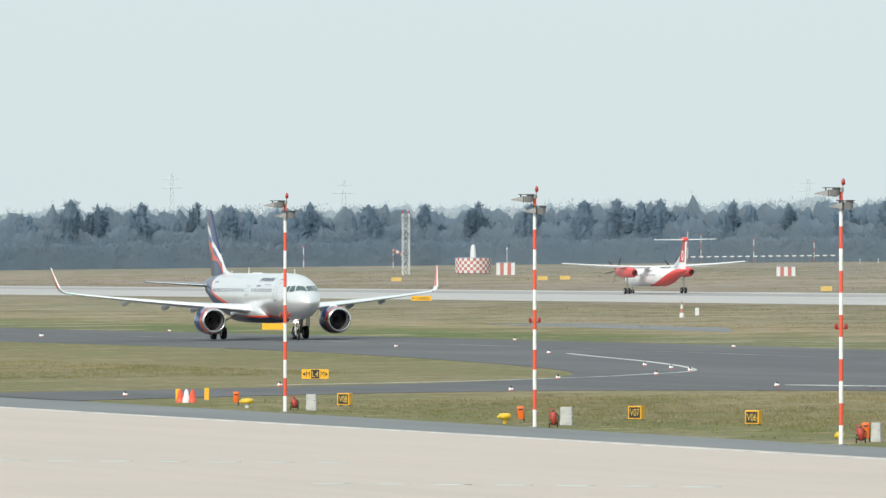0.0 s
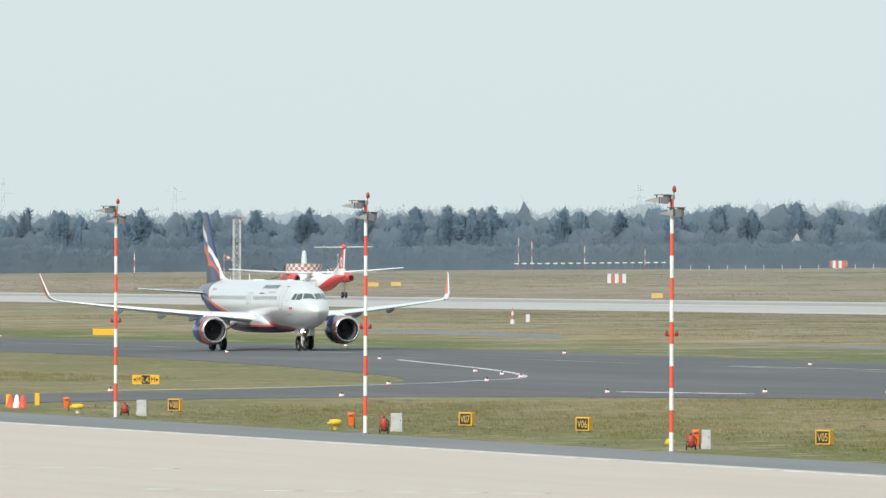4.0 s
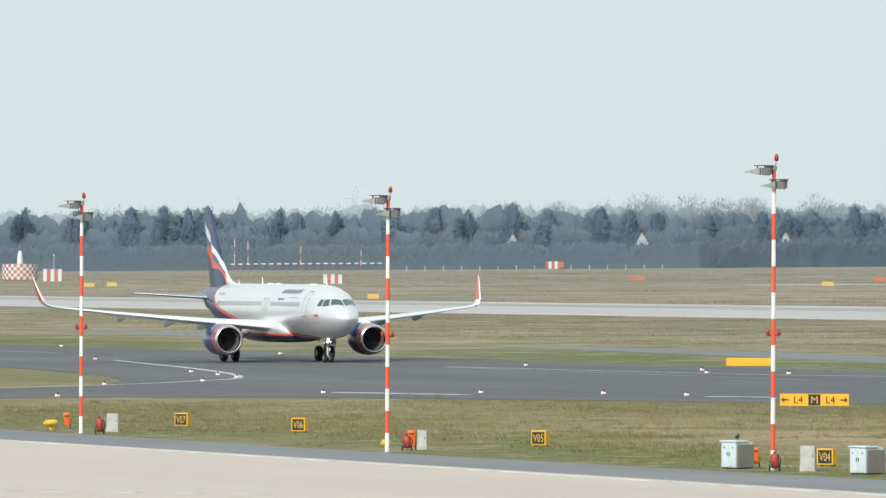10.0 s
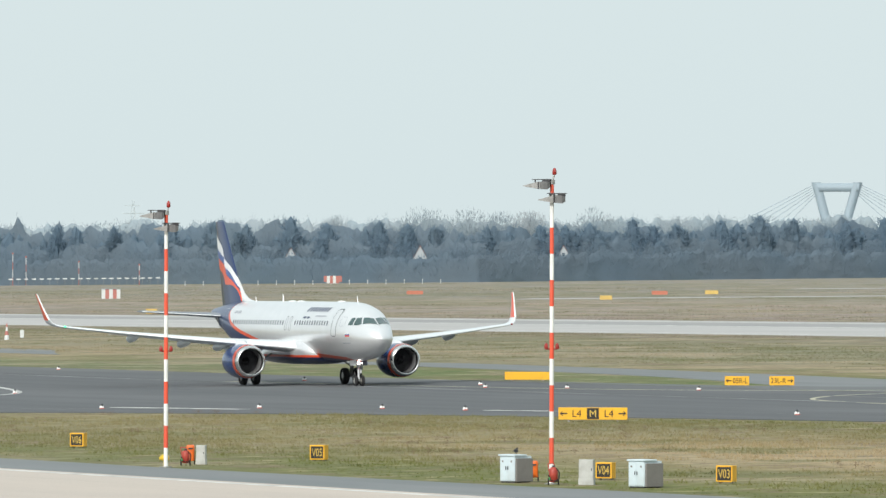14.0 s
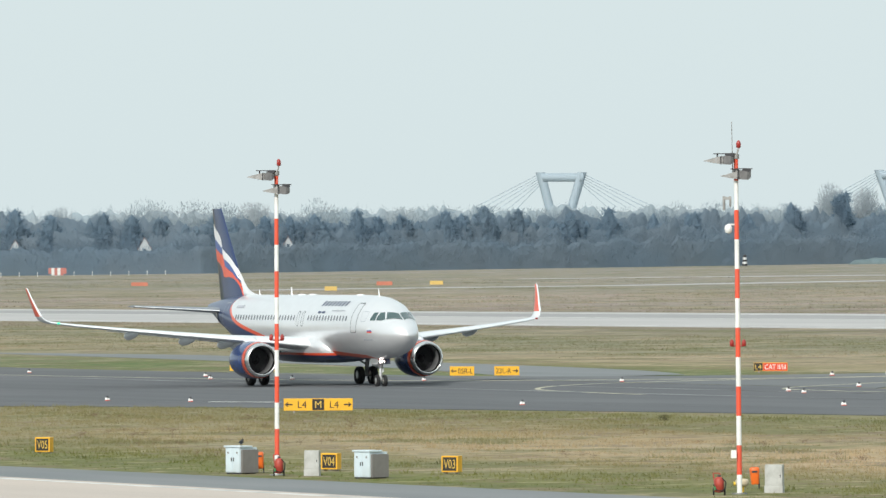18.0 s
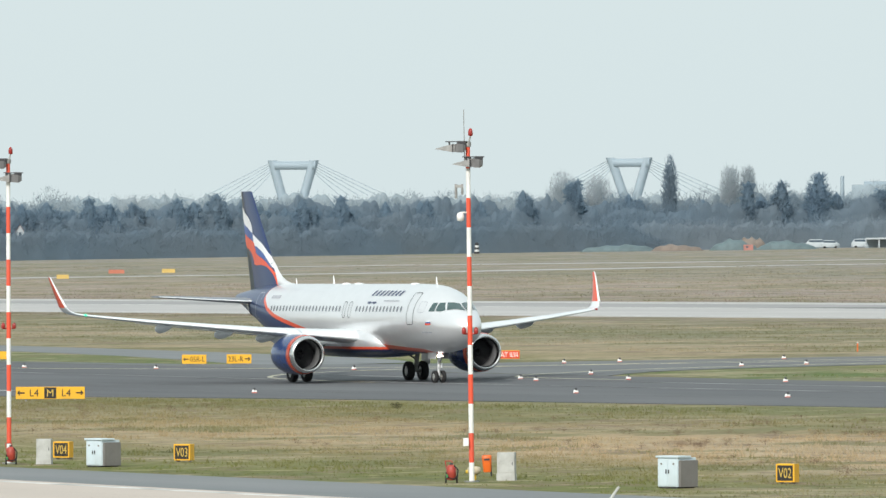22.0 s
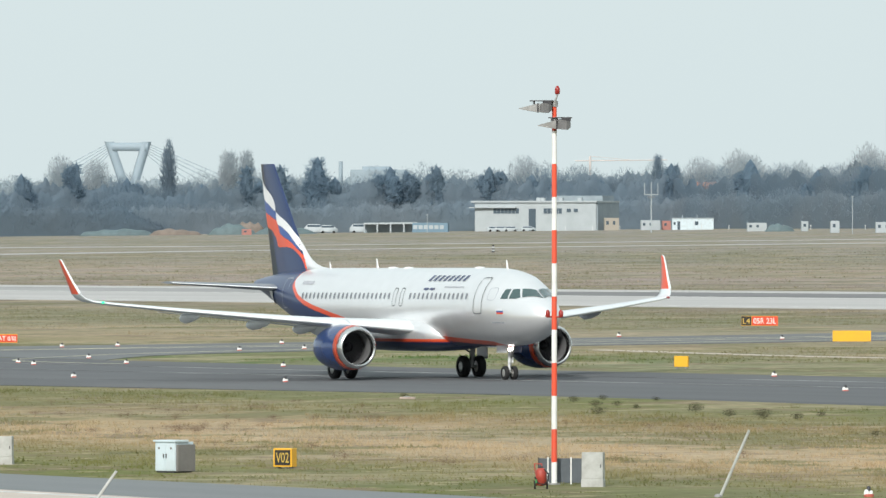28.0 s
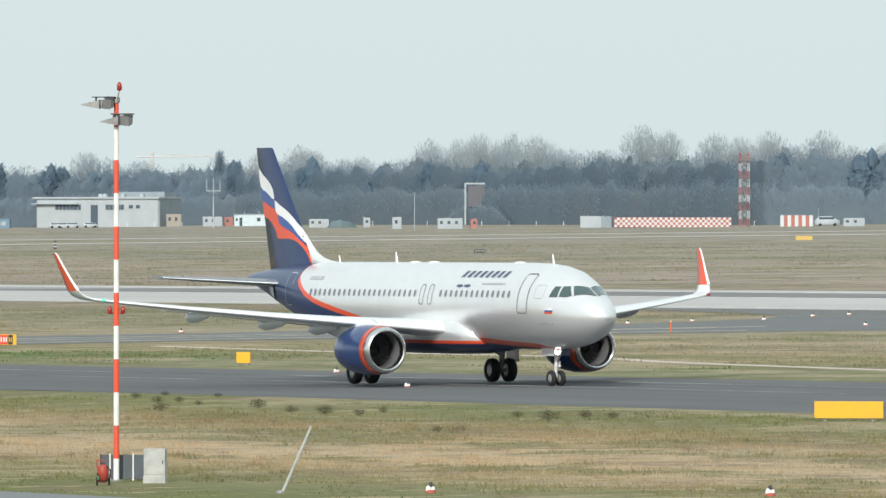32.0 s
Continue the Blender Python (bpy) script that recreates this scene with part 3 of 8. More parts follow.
def livery(name, stops, length, low, mid, high, band, metal=0.66, rough=0.3):
    """Paint in three fields split along the body: below the rising line low, a band of mid, above it high."""
    m = bpy.data.materials.new(name)
    m.use_nodes = True
    n, l = m.node_tree.nodes, m.node_tree.links
    b = n["Principled BSDF"]
    tc = n.new("ShaderNodeTexCoord")
    sep = n.new("ShaderNodeSeparateXYZ")
    l.new(tc.outputs["Object"], sep.inputs[0])
    mr = n.new("ShaderNodeMapRange")
    mr.inputs[1].default_value, mr.inputs[2].default_value = 0.0, -length
    l.new(sep.outputs["X"], mr.inputs[0])
    ramp = n.new("ShaderNodeValToRGB")
    ramp.color_ramp.interpolation = "LINEAR"
    e = ramp.color_ramp.elements
    while len(e) < len(stops):
        e.new(0.5)
    for k, (xa, z) in enumerate(stops):
        e[k].position, e[k].color = xa / length, (z / 10, z / 10, z / 10, 1)
    l.new(mr.outputs[0], ramp.inputs[0])
    line = n.new("ShaderNodeMath")
    line.operation, line.inputs[1].default_value = "MULTIPLY", 10.0
    l.new(ramp.outputs[0], line.inputs[0])
    over = n.new("ShaderNodeMath")
    over.operation = "SUBTRACT"
    l.new(sep.outputs["Z"], over.inputs[0])
    l.new(line.outputs[0], over.inputs[1])

    def switch(edge):
        x = n.new("ShaderNodeMapRange")
        x.inputs[1].default_value, x.inputs[2].default_value = edge - 0.012, edge + 0.012
        l.new(over.outputs[0], x.inputs[0])
        return x.outputs[0]

    noise_t = n.new("ShaderNodeTexNoise")
    noise_t.inputs["Scale"].default_value = 1.3
    noise_t.inputs["Detail"].default_value = 6
    l.new(tc.outputs["Object"], noise_t.inputs["Vector"])
    grime = n.new("ShaderNodeMapRange")
    grime.inputs[3].default_value, grime.inputs[4].default_value = 0.94, 1.05
    l.new(noise_t.outputs[0], grime.inputs[0])
    m1, m2 = n.new("ShaderNodeMix"), n.new("ShaderNodeMix")
    m1.data_type = m2.data_type = "RGBA"
    s1, s2 = switch(0.0), switch(band)
    l.new(s1, m1.inputs[0])
    m1.inputs[6].default_value, m1.inputs[7].default_value = (*low, 1), (*mid, 1)
    l.new(s2, m2.inputs[0])
    l.new(m1.outputs[2], m2.inputs[6])
    m2.inputs[7].default_value = (*high, 1)
    hsv = n.new("ShaderNodeHueSaturation")
    l.new(grime.outputs[0], hsv.inputs["Value"])
    l.new(m2.outputs[2], hsv.inputs["Color"])
    l.new(hsv.outputs[0], b.inputs["Base Color"])
    met = n.new("ShaderNodeMath")
    met.operation, met.inputs[1].default_value = "MULTIPLY", metal
    l.new(s2, met.inputs[0])
    l.new(met.outputs[0], b.inputs["Metallic"])
    b.inputs["Roughness"].default_value = rough
    b.inputs["Coat Weight"].default_value = 0.25
    return m


hull_paint = livery("silver_orange_navy_hull", [(0, 0.0), (3.8, 1.45), (5, 1.78), (7, 1.87), (9.2, 1.98), (12, 2.1), (16, 2.35), (20, 2.75), (22, 3.05), (23.83, 3.36), (25.3, 3.6), (26.74, 3.88), (27.8, 4.2), (28.74, 4.68), (29.13, 4.96), (29.5, 6.4), (37.6, 6.6)],
                    37.6, (0.016, 0.036, 0.112), (0.72, 0.085, 0.03), (0.86, 0.86, 0.865), 0.26)
fairing_paint = livery("silver_navy_fairing", [(0, 1.95), (12, 1.98), (24, 2.02), (37.6, 2.05)], 37.6, (0.016, 0.036, 0.112), (0.72, 0.085, 0.03), (0.86, 0.86, 0.865), 0.16)

HULL = ((0.0, 3.28, 3.36, 0.04), (0.12, 3.0, 3.68, 0.36), (0.4, 2.72, 3.99, 0.68), (0.9, 2.42, 4.32, 1.0), (1.5, 2.18, 4.62, 1.26), (2.1, 2.02, 4.95, 1.46), (2.8, 1.9, 5.33, 1.65),
        (3.6, 1.82, 5.62, 1.8), (4.6, 1.77, 5.79, 1.91), (5.8, 1.75, 5.87, 1.96), (7.0, 1.75, 5.89, 1.975), (10, 1.75, 5.89, 1.975), (13, 1.75, 5.89, 1.975), (17, 1.75, 5.89, 1.975), (21, 1.75, 5.89, 1.975), (24.0, 1.78, 5.89, 1.975),
        (26, 1.95, 5.89, 1.94), (28, 2.3, 5.88, 1.82), (30, 2.8, 5.84, 1.6), (32, 3.4, 5.74, 1.28), (34, 4.0, 5.58, 0.9), (35.8, 4.5, 5.4, 0.52), (37.0, 4.85, 5.26, 0.22), (37.5, 5.0, 5.14, 0.06))


def hull_at(xa):
    for (a, *u), (b, *v) in zip(HULL, HULL[1:]):
        if a <= xa <= b:
            f = (xa - a) / (b - a)
            f = f * f * (3 - 2 * f) if xa > 7 else f
            return [p + (q - p) * f for p, q in zip(u, v)]
    return HULL[-1][1:]


def hull_point(xa, z, side, out=0.0):
    """A point on the hull's skin at height z, on its right (side -1) or left (1)."""
    zb, zt, hw = hull_at(xa)
    c, r = (zb + zt) / 2, (zt - zb) / 2
    q = max(-0.999, min(0.999, (z - c) / (r + out)))
    return Vector((-xa, side * (hw + out) * math.sqrt(1 - q * q), z))


def patch(bm, xz, side, out, cut=0, mat=0):
    """A closed shape on the hull's skin from (xa, z) corners."""
    f = bm.faces.new([bm.verts.new((a, 0, z)) for a, z in xz])
    if cut:
        bmesh.ops.triangulate(bm, faces=[f])
        for _ in range(cut):
            bmesh.ops.subdivide_edges(bm, edges=[e for e in bm.edges if e.calc_length() > 0.12], cuts=1)
            bmesh.ops.triangulate(bm, faces=bm.faces)
    for v in bm.verts:
        v.co = hull_point(v.co.x, v.co.z, side, out)
    return bm


def top_patch(bm, corners, side, out, n=8):
    """A four-cornered shape on the upper nose from (xa, y) corners."""
    rows = []
    for i in range(n + 1):
        row = []
        for j in range(n + 1):
            u, v = i / n, j / n
            xa, y = ((1 - u) * ((1 - v) * corners[0][k] + v * corners[1][k]) + u * ((1 - v) * corners[3][k] + v * corners[2][k]) for k in (0, 1))
            zb, zt, hw = hull_at(xa)
            c, r = (zb + zt) / 2, (zt - zb) / 2 + out
            row.append(bm.verts.new((-xa + out, side * y, c + r * math.sqrt(max(0.0, 1 - (y / (hw + out)) ** 2)))))
        rows.append(row)
    for a, b in zip(rows, rows[1:]):
        for j in range(n):
            bm.faces.new((a[j], a[j + 1], b[j + 1], b[j]))
    return bm


def frame_on_hull(bm, x0, x1, z0, z1, side, out, w=0.035, lean=0.0):
    pts = []
    r = 0.16
    for cx, cz, a0 in ((x1 - r, z1 - r, 0), (x0 + r, z1 - r, 90), (x0 + r, z0 + r, 180), (x1 - r, z0 + r, 270)):
        for k in range(4):
            a = radians(a0 + 30 * k)
            pts.append((cx, cz, math.cos(a), math.sin(a)))
    ext = []
    for k in range(len(pts)):
        a, b = pts[k], pts[(k + 1) % len(pts)]
        ext.append(a)
        dz = (b[1] + r * b[3]) - (a[1] + r * a[3])
        if abs(dz) > 0.4:
            for j in range(1, 6):
                ext.append((a[0], a[1] + (b[1] - a[1]) * j / 6, a[2], a[3] * 0 + (b[3] - a[3]) * j / 6 + a[3]))
    inner = [bm.verts.new(hull_point(x + (r - w) * c, z + (r - w) * s, side, out)) for x, z, c, s in ext]
    outer = [bm.verts.new(hull_point(x + r * c, z + r * s, side, out)) for x, z, c, s in ext]
    for k in range(len(ext)):
        j = (k + 1) % len(ext)
        bm.faces.new((inner[k], inner[j], outer[j], outer[k]))
    return bm


FOIL = ((1.0, 0.0), (0.8, 0.038), (0.6, 0.066), (0.4, 0.08), (0.25, 0.078), (0.12, 0.062), (0.04, 0.038), (0.008, 0.016), (0.0, 0.0), (0.008, -0.013), (0.04, -0.026), (0.12, -0.04), (0.25, -0.048), (0.4, -0.046), (0.6, -0.034), (0.8, -0.016))


def blade(bm, stations, thick=1.0, upright=False, mat=0):
    """A wing-like surface lofted through (span, leading edge xa, chord, height) stations; upright turns span into height."""
    rings = []
    for st in stations:
        y, le, c, z = st[:4]
        tk = st[4] if len(st) > 4 else thick
        ring = []
        for u, v in FOIL:
            if upright:
                ring.append(Vector((-(le + c * u), c * v * tk, y)))
            else:
                ring.append(Vector((-(le + c * u), y, z + c * v * tk)))
        rings.append(ring)
    return loft(bm, rings, mat=mat)


def wheel(name, parent, c, r, w):
    bm = turned(bmesh.new(), [(-w / 2, r * 0.55), (-w / 2, r * 0.86), (-w * 0.38, r * 0.97), (-w * 0.15, r), (w * 0.15, r), (w * 0.38, r * 0.97), (w / 2, r * 0.86), (w / 2, r * 0.55), (-w / 2, r * 0.55)], (0, 0, 0), "Y", 28, caps=False)
    ob = part("wheel", bm, rubber, parent, "black tyre", smooth=True)
    ob.location = c
    bm = turned(bmesh.new(), [(-w * 0.42, 0.02), (-w * 0.45, r * 0.3), (-w * 0.36, r * 0.56), (w * 0.36, r * 0.56), (w * 0.45, r * 0.3), (w * 0.42, 0.02)], (0, 0, 0), "Y", 20)
    part("hub", bm, hub_grey, ob, smooth=True)
    return ob


def airliner():
    jet = thing("airliner", Matrix.Identity(4), "silver twin-engined airliner with navy tail and orange stripe, taxiing", "aeroplane")
    # hull
    rings = []
    xs = [0, 0.04, 0.12, 0.25, 0.4, 0.65, 0.9, 1.2, 1.5, 1.8, 2.1, 2.45, 2.8, 3.2, 3.6, 4.1, 4.6, 5.2, 5.8, 7, 9, 11, 13, 15, 17, 19, 21, 23, 24, 25, 26, 27, 28, 29, 30, 31, 32, 33, 34, 35, 35.8, 36.4, 37.0, 37.3, 37.5]
    for xa in xs:
        zb, zt, hw = hull_at(xa)
        c, r = (zb + zt) / 2, (zt - zb) / 2
        rings.append([Vector((-xa, hw * math.sin(2 * math.pi * k / 40), c + r * math.cos(2 * math.pi * k / 40))) for k in range(40)])
    fuselage = part("fuselage", loft(bmesh.new(), rings), hull_paint, jet, "silver hull with navy belly and orange line", smooth=True)
    # belly fairing
    rings = []
    for xa, hw, zb, zt in ((10.35, 0.9, 1.9, 2.3), (10.6, 1.5, 1.74, 2.85), (11.0, 1.85, 1.64, 3.1), (11.7, 2.12, 1.55, 3.32), (12.8, 2.28, 1.48, 3.42), (14, 2.32, 1.45, 3.42), (18, 2.26, 1.45, 3.3), (20, 2.1, 1.5, 2.9), (21.6, 1.7, 1.62, 2.4), (22.6, 1.1, 1.8, 2.1)):
        c, r = (zb + zt) / 2, (zt - zb) / 2
        rings.append([Vector((-xa, hw * math.copysign(abs(math.sin(a)) ** 0.75, math.sin(a)), c + r * math.copysign(abs(math.cos(a)) ** 0.75, math.cos(a)))) for a in (2 * math.pi * k / 32 for k in range(32))])
    part("belly_fairing", loft(bmesh.new(), rings), fairing_paint, jet, "silver wing-root fairing over a navy belly", smooth=True)
    # wings
    for side, word in ((-1, "right"), (1, "left")):
        st = [(0.6, 11.6, 7.6, 2.5, 1.0), (1.9, 12.1, 6.9, 2.62, 1.0), (4.0, 13.25, 5.55, 2.82, 0.95), (6.4, 14.5, 4.2, 3.04, 0.9), (9.5, 16.15, 3.35, 3.34, 0.85), (13, 18.0, 2.5, 3.7, 0.8), (15.9, 19.55, 1.85, 4.03, 0.78), (16.7, 20.0, 1.68, 4.14, 0.75)]
        wing = part("wing", blade(bmesh.new(), [(side * y, le, c, z, t) for y, le, c, z, t in st]), wing_grey, jet, "pale grey swept wing", smooth=True)
        # upswept tip: its rings turn from flat to upright; the bend stays grey, the blade is orange with a white front
        bend = [(16.7, 20.0, 1.68, 4.14, 6), (17.05, 20.38, 1.6, 4.2, 26), (17.35, 20.8, 1.42, 4.38, 52), (17.5, 21.15, 1.22, 4.62, 70)]
        upright = [(17.5, 21.15, 1.22, 4.62, 70), (17.66, 21.75, 0.82, 5.25, 78), (17.82, 22.32, 0.56, 5.95, 81), (17.9, 22.68, 0.42, 6.38, 82), (17.91, 22.85, 0.26, 6.45, 82)]

        def tip_rings(rows, u0, u1, out):
            rings = []
            for y, le, c, z, a in rows:
                ca, sa = math.cos(radians(a)), math.sin(radians(a))
                ring = [(max(u0, min(u1, u)), v) for u, v in FOIL]
                rings.append([Vector((-(le + c * u), side * (y - (c * v * 0.75 + out * math.copysign(1, v)) * sa), z + (c * v * 0.75 + out * math.copysign(1, v)) * ca)) for u, v in ring])
            return rings
        part("wingtip_bend", loft(bmesh.new(), tip_rings(bend, 0, 1, 0.0)), wing_grey, wing, "grey curved wingtip", smooth=True)
        part("wingtip_fence", loft(bmesh.new(), tip_rings(upright, 0, 1, 0.0)), orange, wing, "orange-red upswept wingtip", smooth=True)
        bm = bmesh.new()
        for (y, le, c, z, a), (y2, le2, c2, z2, a2) in zip(upright, upright[1:]):
            rod(bm, (-le - 0.03, side * y, z), (-le2 - 0.03, side * y2, z2), 0.018 + 0.05 * c, 0.018 + 0.05 * c2, 8)
        part("leading_edge", bm, jet_white, wing, "white leading edge", smooth=True)
        part("wingtip_light", turned(bmesh.new(), [(0, 0.02), (0.05, 0.06), (0.25, 0.06), (0.3, 0.01)], (-20.05, side * 16.74, 4.17), "X", 10), nav_green if side < 0 else lamp_red, wing)
        for y, xa, zz, ln in ((6.0, 17.2, 2.8, 3.2), (8.5, 17.75, 3.04, 3.1), (11.85, 19.2, 3.42, 2.7)):
            rings = []
            for f, r in ((0, 0.03), (0.15, 0.15), (0.45, 0.25), (0.75, 0.27), (0.92, 0.16), (1.0, 0.03)):
                rings.append([Vector((-(xa + (f - 0.35) * ln), side * y + r * 0.7 * math.sin(2 * math.pi * k / 12), zz - 0.16 * f + r * 1.1 * math.cos(2 * math.pi * k / 12))) for k in range(12)])
            part("flap_fairing", loft(bmesh.new(), rings), wing_grey, wing, smooth=True)
        bm = blade(bmesh.new(), [(side * 2.2, 18.55, 1.05, 2.55, 0.6), (side * 6.4, 18.3, 0.95, 2.88, 0.6), (side * 13.2, 20.35, 0.55, 3.62, 0.6)])
        part("flap", bm, wing_grey, wing, smooth=True)
        # engine
        ey, ez, ex = side * 5.75, 1.72, 11.45
        bm = turned(bmesh.new(), [(0.0, 0.98), (-0.03, 1.04), (-0.14, 1.09), (-0.4, 1.14), (-0.4, 1.12), (-0.1, 1.0), (-0.02, 0.94), (-0.1, 0.90), (-0.45, 0.885), (-0.45, 0.9), (0.0, 0.98)], (-ex, ey, ez), "X", 40, caps=False)
        engine = part("engine", bm, bare_metal, jet, "engine with polished intake lip and navy cowl", smooth=True)
        bm = turned(bmesh.new(), [(-0.4, 1.145), (-0.72, 1.185), (-0.72, 1.16), (-0.4, 1.12), (-0.4, 1.145)], (-ex, ey, ez), "X", 40, caps=False)
        part("cowl_ring", bm, orange, engine, "orange ring", smooth=True)
        bm = turned(bmesh.new(), [(-0.72, 1.185), (-1.3, 1.22), (-2.0, 1.22), (-2.8, 1.15), (-3.4, 1.03), (-3.75, 0.93), (-3.75, 0.9), (-2.0, 1.1), (-0.72, 1.12), (-0.72, 1.185)], (-ex, ey, ez), "X", 40, caps=False)
        part("cowl", bm, cowl_blue, engine, "glossy dark blue cowl", smooth=True)
        bm = turned(bmesh.new(), [(-3.5, 0.78), (-4.2, 0.62), (-4.7, 0.46), (-4.7, 0.4), (-3.4, 0.5), (-3.5, 0.78)], (-ex, ey, ez), "X", 28, caps=False)
        turned(bm, [(-4.4, 0.36), (-5.2, 0.06)], (-ex, ey, ez), "X", 20)
        part("exhaust", bm, dark_metal, engine, smooth=True)
        bm = turned(bmesh.new(), [(-0.44, 0.884), (-0.8, 0.875), (-1.5, 0.87), (-1.5, 0.9), (-0.44, 0.9), (-0.44, 0.884)], (-ex, ey, ez), "X", 40, caps=False)
        part("intake_duct", bm, duct_grey, engine, "grey intake lining", smooth=True)
        bm = turned(bmesh.new(), [(-1.48, 0.872), (-1.48, 0.02), (-1.56, 0.02), (-1.56, 0.872)], (-ex, ey, ez), "X", 40)
        part("fan_case", bm, dark_inside, engine)
        bm = turned(bmesh.new(), [(-1.0, 0.01), (-1.14, 0.12), (-1.46, 0.28)], (-ex, ey, ez), "X", 20)
        part("spinner", bm, dark_metal, engine, smooth=True)
        vane = bpy.data.meshes.new("fan_blade")
        bm = box(bmesh.new(), -0.13, 0.13, -0.012, 0.012, 0.26, 0.855, 0, Matrix.Rotation(radians(62), 4, "Z"))
        bm.to_mesh(vane)
        bm.free()
        vane.materials.append(fan_metal)
        for k in range(22):
            share("fan_blade", vane, engine, Matrix.Translation((-ex - 1.34, ey, ez)) @ Matrix.Rotation(2 * math.pi * k / 22, 4, "X"))
        rings = []
        for xa, w, z0, z1 in ((12.3, 0.04, 2.75, 2.95), (13.2, 0.16, 2.55, 3.2), (14.6, 0.2, 2.3, 3.25), (16.2, 0.18, 2.3, 3.1), (17.6, 0.05, 2.55, 2.9)):
            rings.append([Vector((-xa, ey + w * a, z)) for a, z in ((-1, z0), (1, z0), (1, z1), (-1, z1))])
        part("pylon", loft(bmesh.new(), rings), wing_grey, engine)
        # tailplane
        bm = blade(bmesh.new(), [(side * 0.5, 31.2, 4.1, 4.74, 0.8), (side * 1.3, 31.7, 3.75, 4.8, 0.8), (side * 6.22, 34.75, 1.5, 5.12, 0.75)])
        tail = part("tailplane", bm, tail_grey, jet, "grey tailplane", smooth=True)
        part("tailplane_edge", rod(bmesh.new(), (-31.68, side * 1.3, 4.81), (-34.74, side * 6.22, 5.125), 0.035, 0.022, 8), wing_grey, tail, "pale leading edge", smooth=True)
        part("tailplane_root_plate", patch(bmesh.new(), ((33.8, 4.75), (32.8, 4.95), (32.25, 4.53), (32.4, 4.13), (33.0, 3.86), (33.25, 4.26)), side, 0.02, 3), jet_white, jet, "white plate round the tailplane root")
    # fin with its waving stripes
    def half(xa, z):
        f = (z - 5.8) / 5.96
        le, te = 30.1 + (34.9 - 30.1) * f, 35.12 + (36.6 - 35.12) * f
        u = max(0.0, min(1.0, (xa - le) / (te - le)))
        v = float(np.interp(u, [0, 0.008, 0.04, 0.12, 0.25, 0.4, 0.6, 0.8, 1.0], [0, 0.016, 0.036, 0.056, 0.07, 0.074, 0.06, 0.034, 0.0]))
        return (te - le) * v * 0.62
    rings = []
    for z in (5.3, 6.2, 7.5, 9.0, 10.5, 11.28, 11.56, 11.62):
        f = (z - 5.8) / 5.96
        le, te = 30.1 + (34.9 - 30.1) * f + (0.12 if z > 11.6 else 0), 35.12 + (36.6 - 35.12) * f
        us = [1.0, 0.8, 0.6, 0.4, 0.25, 0.12, 0.04, 0.008, 0.0]
        up = [Vector((-(le + (te - le) * u), half(le + (te - le) * u, z), z)) for u in us]
        rings.append(up + [Vector((v.x, -v.y, v.z)) for v in up[-2:0:-1]])
    fin = part("tail_fin", loft(bmesh.new(), rings), navy, jet, "navy fin with white, blue and orange waves", smooth=True)
    rings = []
    for xa, h in ((27.4, 5.87), (28.4, 5.95), (29.2, 6.1), (29.9, 6.36), (30.5, 6.74), (31.1, 7.2)):
        w = 0.05 + 0.09 * max(0, min(1, (xa - 27.6) / 2))
        rings.append([Vector((-xa, -w, 5.6)), Vector((-xa, w, 5.6)), Vector((-xa, w * 0.25, h)), Vector((-xa, -w * 0.25, h))])
    part("dorsal_fillet", loft(bmesh.new(), rings), silver, fin, "silver fillet", smooth=True)
    waves = (("white_wave", jet_white, ((36.3, 10.66), (35.75, 10.28), (35.2, 10.04), (34.66, 9.69), (34.43, 9.38), (34.35, 9.01), (34.75, 9.14), (35.32, 9.38), (36.06, 9.66))),
             ("white_wave", jet_white, ((34.27, 8.98), (33.59, 8.7), (32.76, 8.37), (31.82, 7.79), (30.99, 7.17), (30.3, 6.6), (30.3, 6.5), (30.89, 6.77), (31.72, 7.26), (32.55, 7.79), (33.39, 8.13), (34.06, 8.32), (34.23, 8.66))),
             ("blue_wave", mid_blue, ((36.05, 9.64), (35.32, 9.37), (34.75, 9.12), (34.34, 8.99), (34.27, 8.54), (34.65, 8.63), (35.18, 8.78), (35.9, 9.0))),
             ("blue_wave", mid_blue, ((34.02, 8.3), (33.39, 8.11), (32.55, 7.77), (31.72, 7.24), (31.2, 6.88), (31.62, 7.01), (32.35, 7.38), (33.19, 7.62), (33.75, 7.85))),
             ("orange_wave", orange, ((35.88, 8.98), (35.18, 8.76), (34.65, 8.61), (34.26, 8.52), (33.92, 8.18), (33.75, 7.8), (33.99, 7.09), (34.2, 7.46), (34.66, 7.82), (35.12, 8.03), (35.68, 8.22))),
             ("orange_wave", orange, ((33.77, 7.82), (33.19, 7.6), (32.35, 7.36), (31.41, 6.93), (30.68, 6.5), (30.3, 6.15), (30.1, 5.88), (30.4, 5.86), (30.68, 6.21), (31.2, 6.6), (31.93, 6.93), (32.77, 7.05), (34.0, 7.09))))
    for name, mat, pts in waves:
        for side in (-1, 1):
            bm = bmesh.new()
            ring = arc(list(pts) + [pts[0]], 3)[:-1]
            f = bm.faces.new([bm.verts.new((-a, 0, z)) for a, z in ring])
            bmesh.ops.triangulate(bm, faces=[f])
            bmesh.ops.subdivide_edges(bm, edges=[e for e in bm.edges if e.calc_length() > 0.35], cuts=2, use_grid_fill=True)
            bmesh.ops.triangulate(bm, faces=bm.faces)
            for v in bm.verts:
                v.co.y = side * (half(-v.co.x, v.co.z) + 0.018)
            part(name, bm, mat, fin)
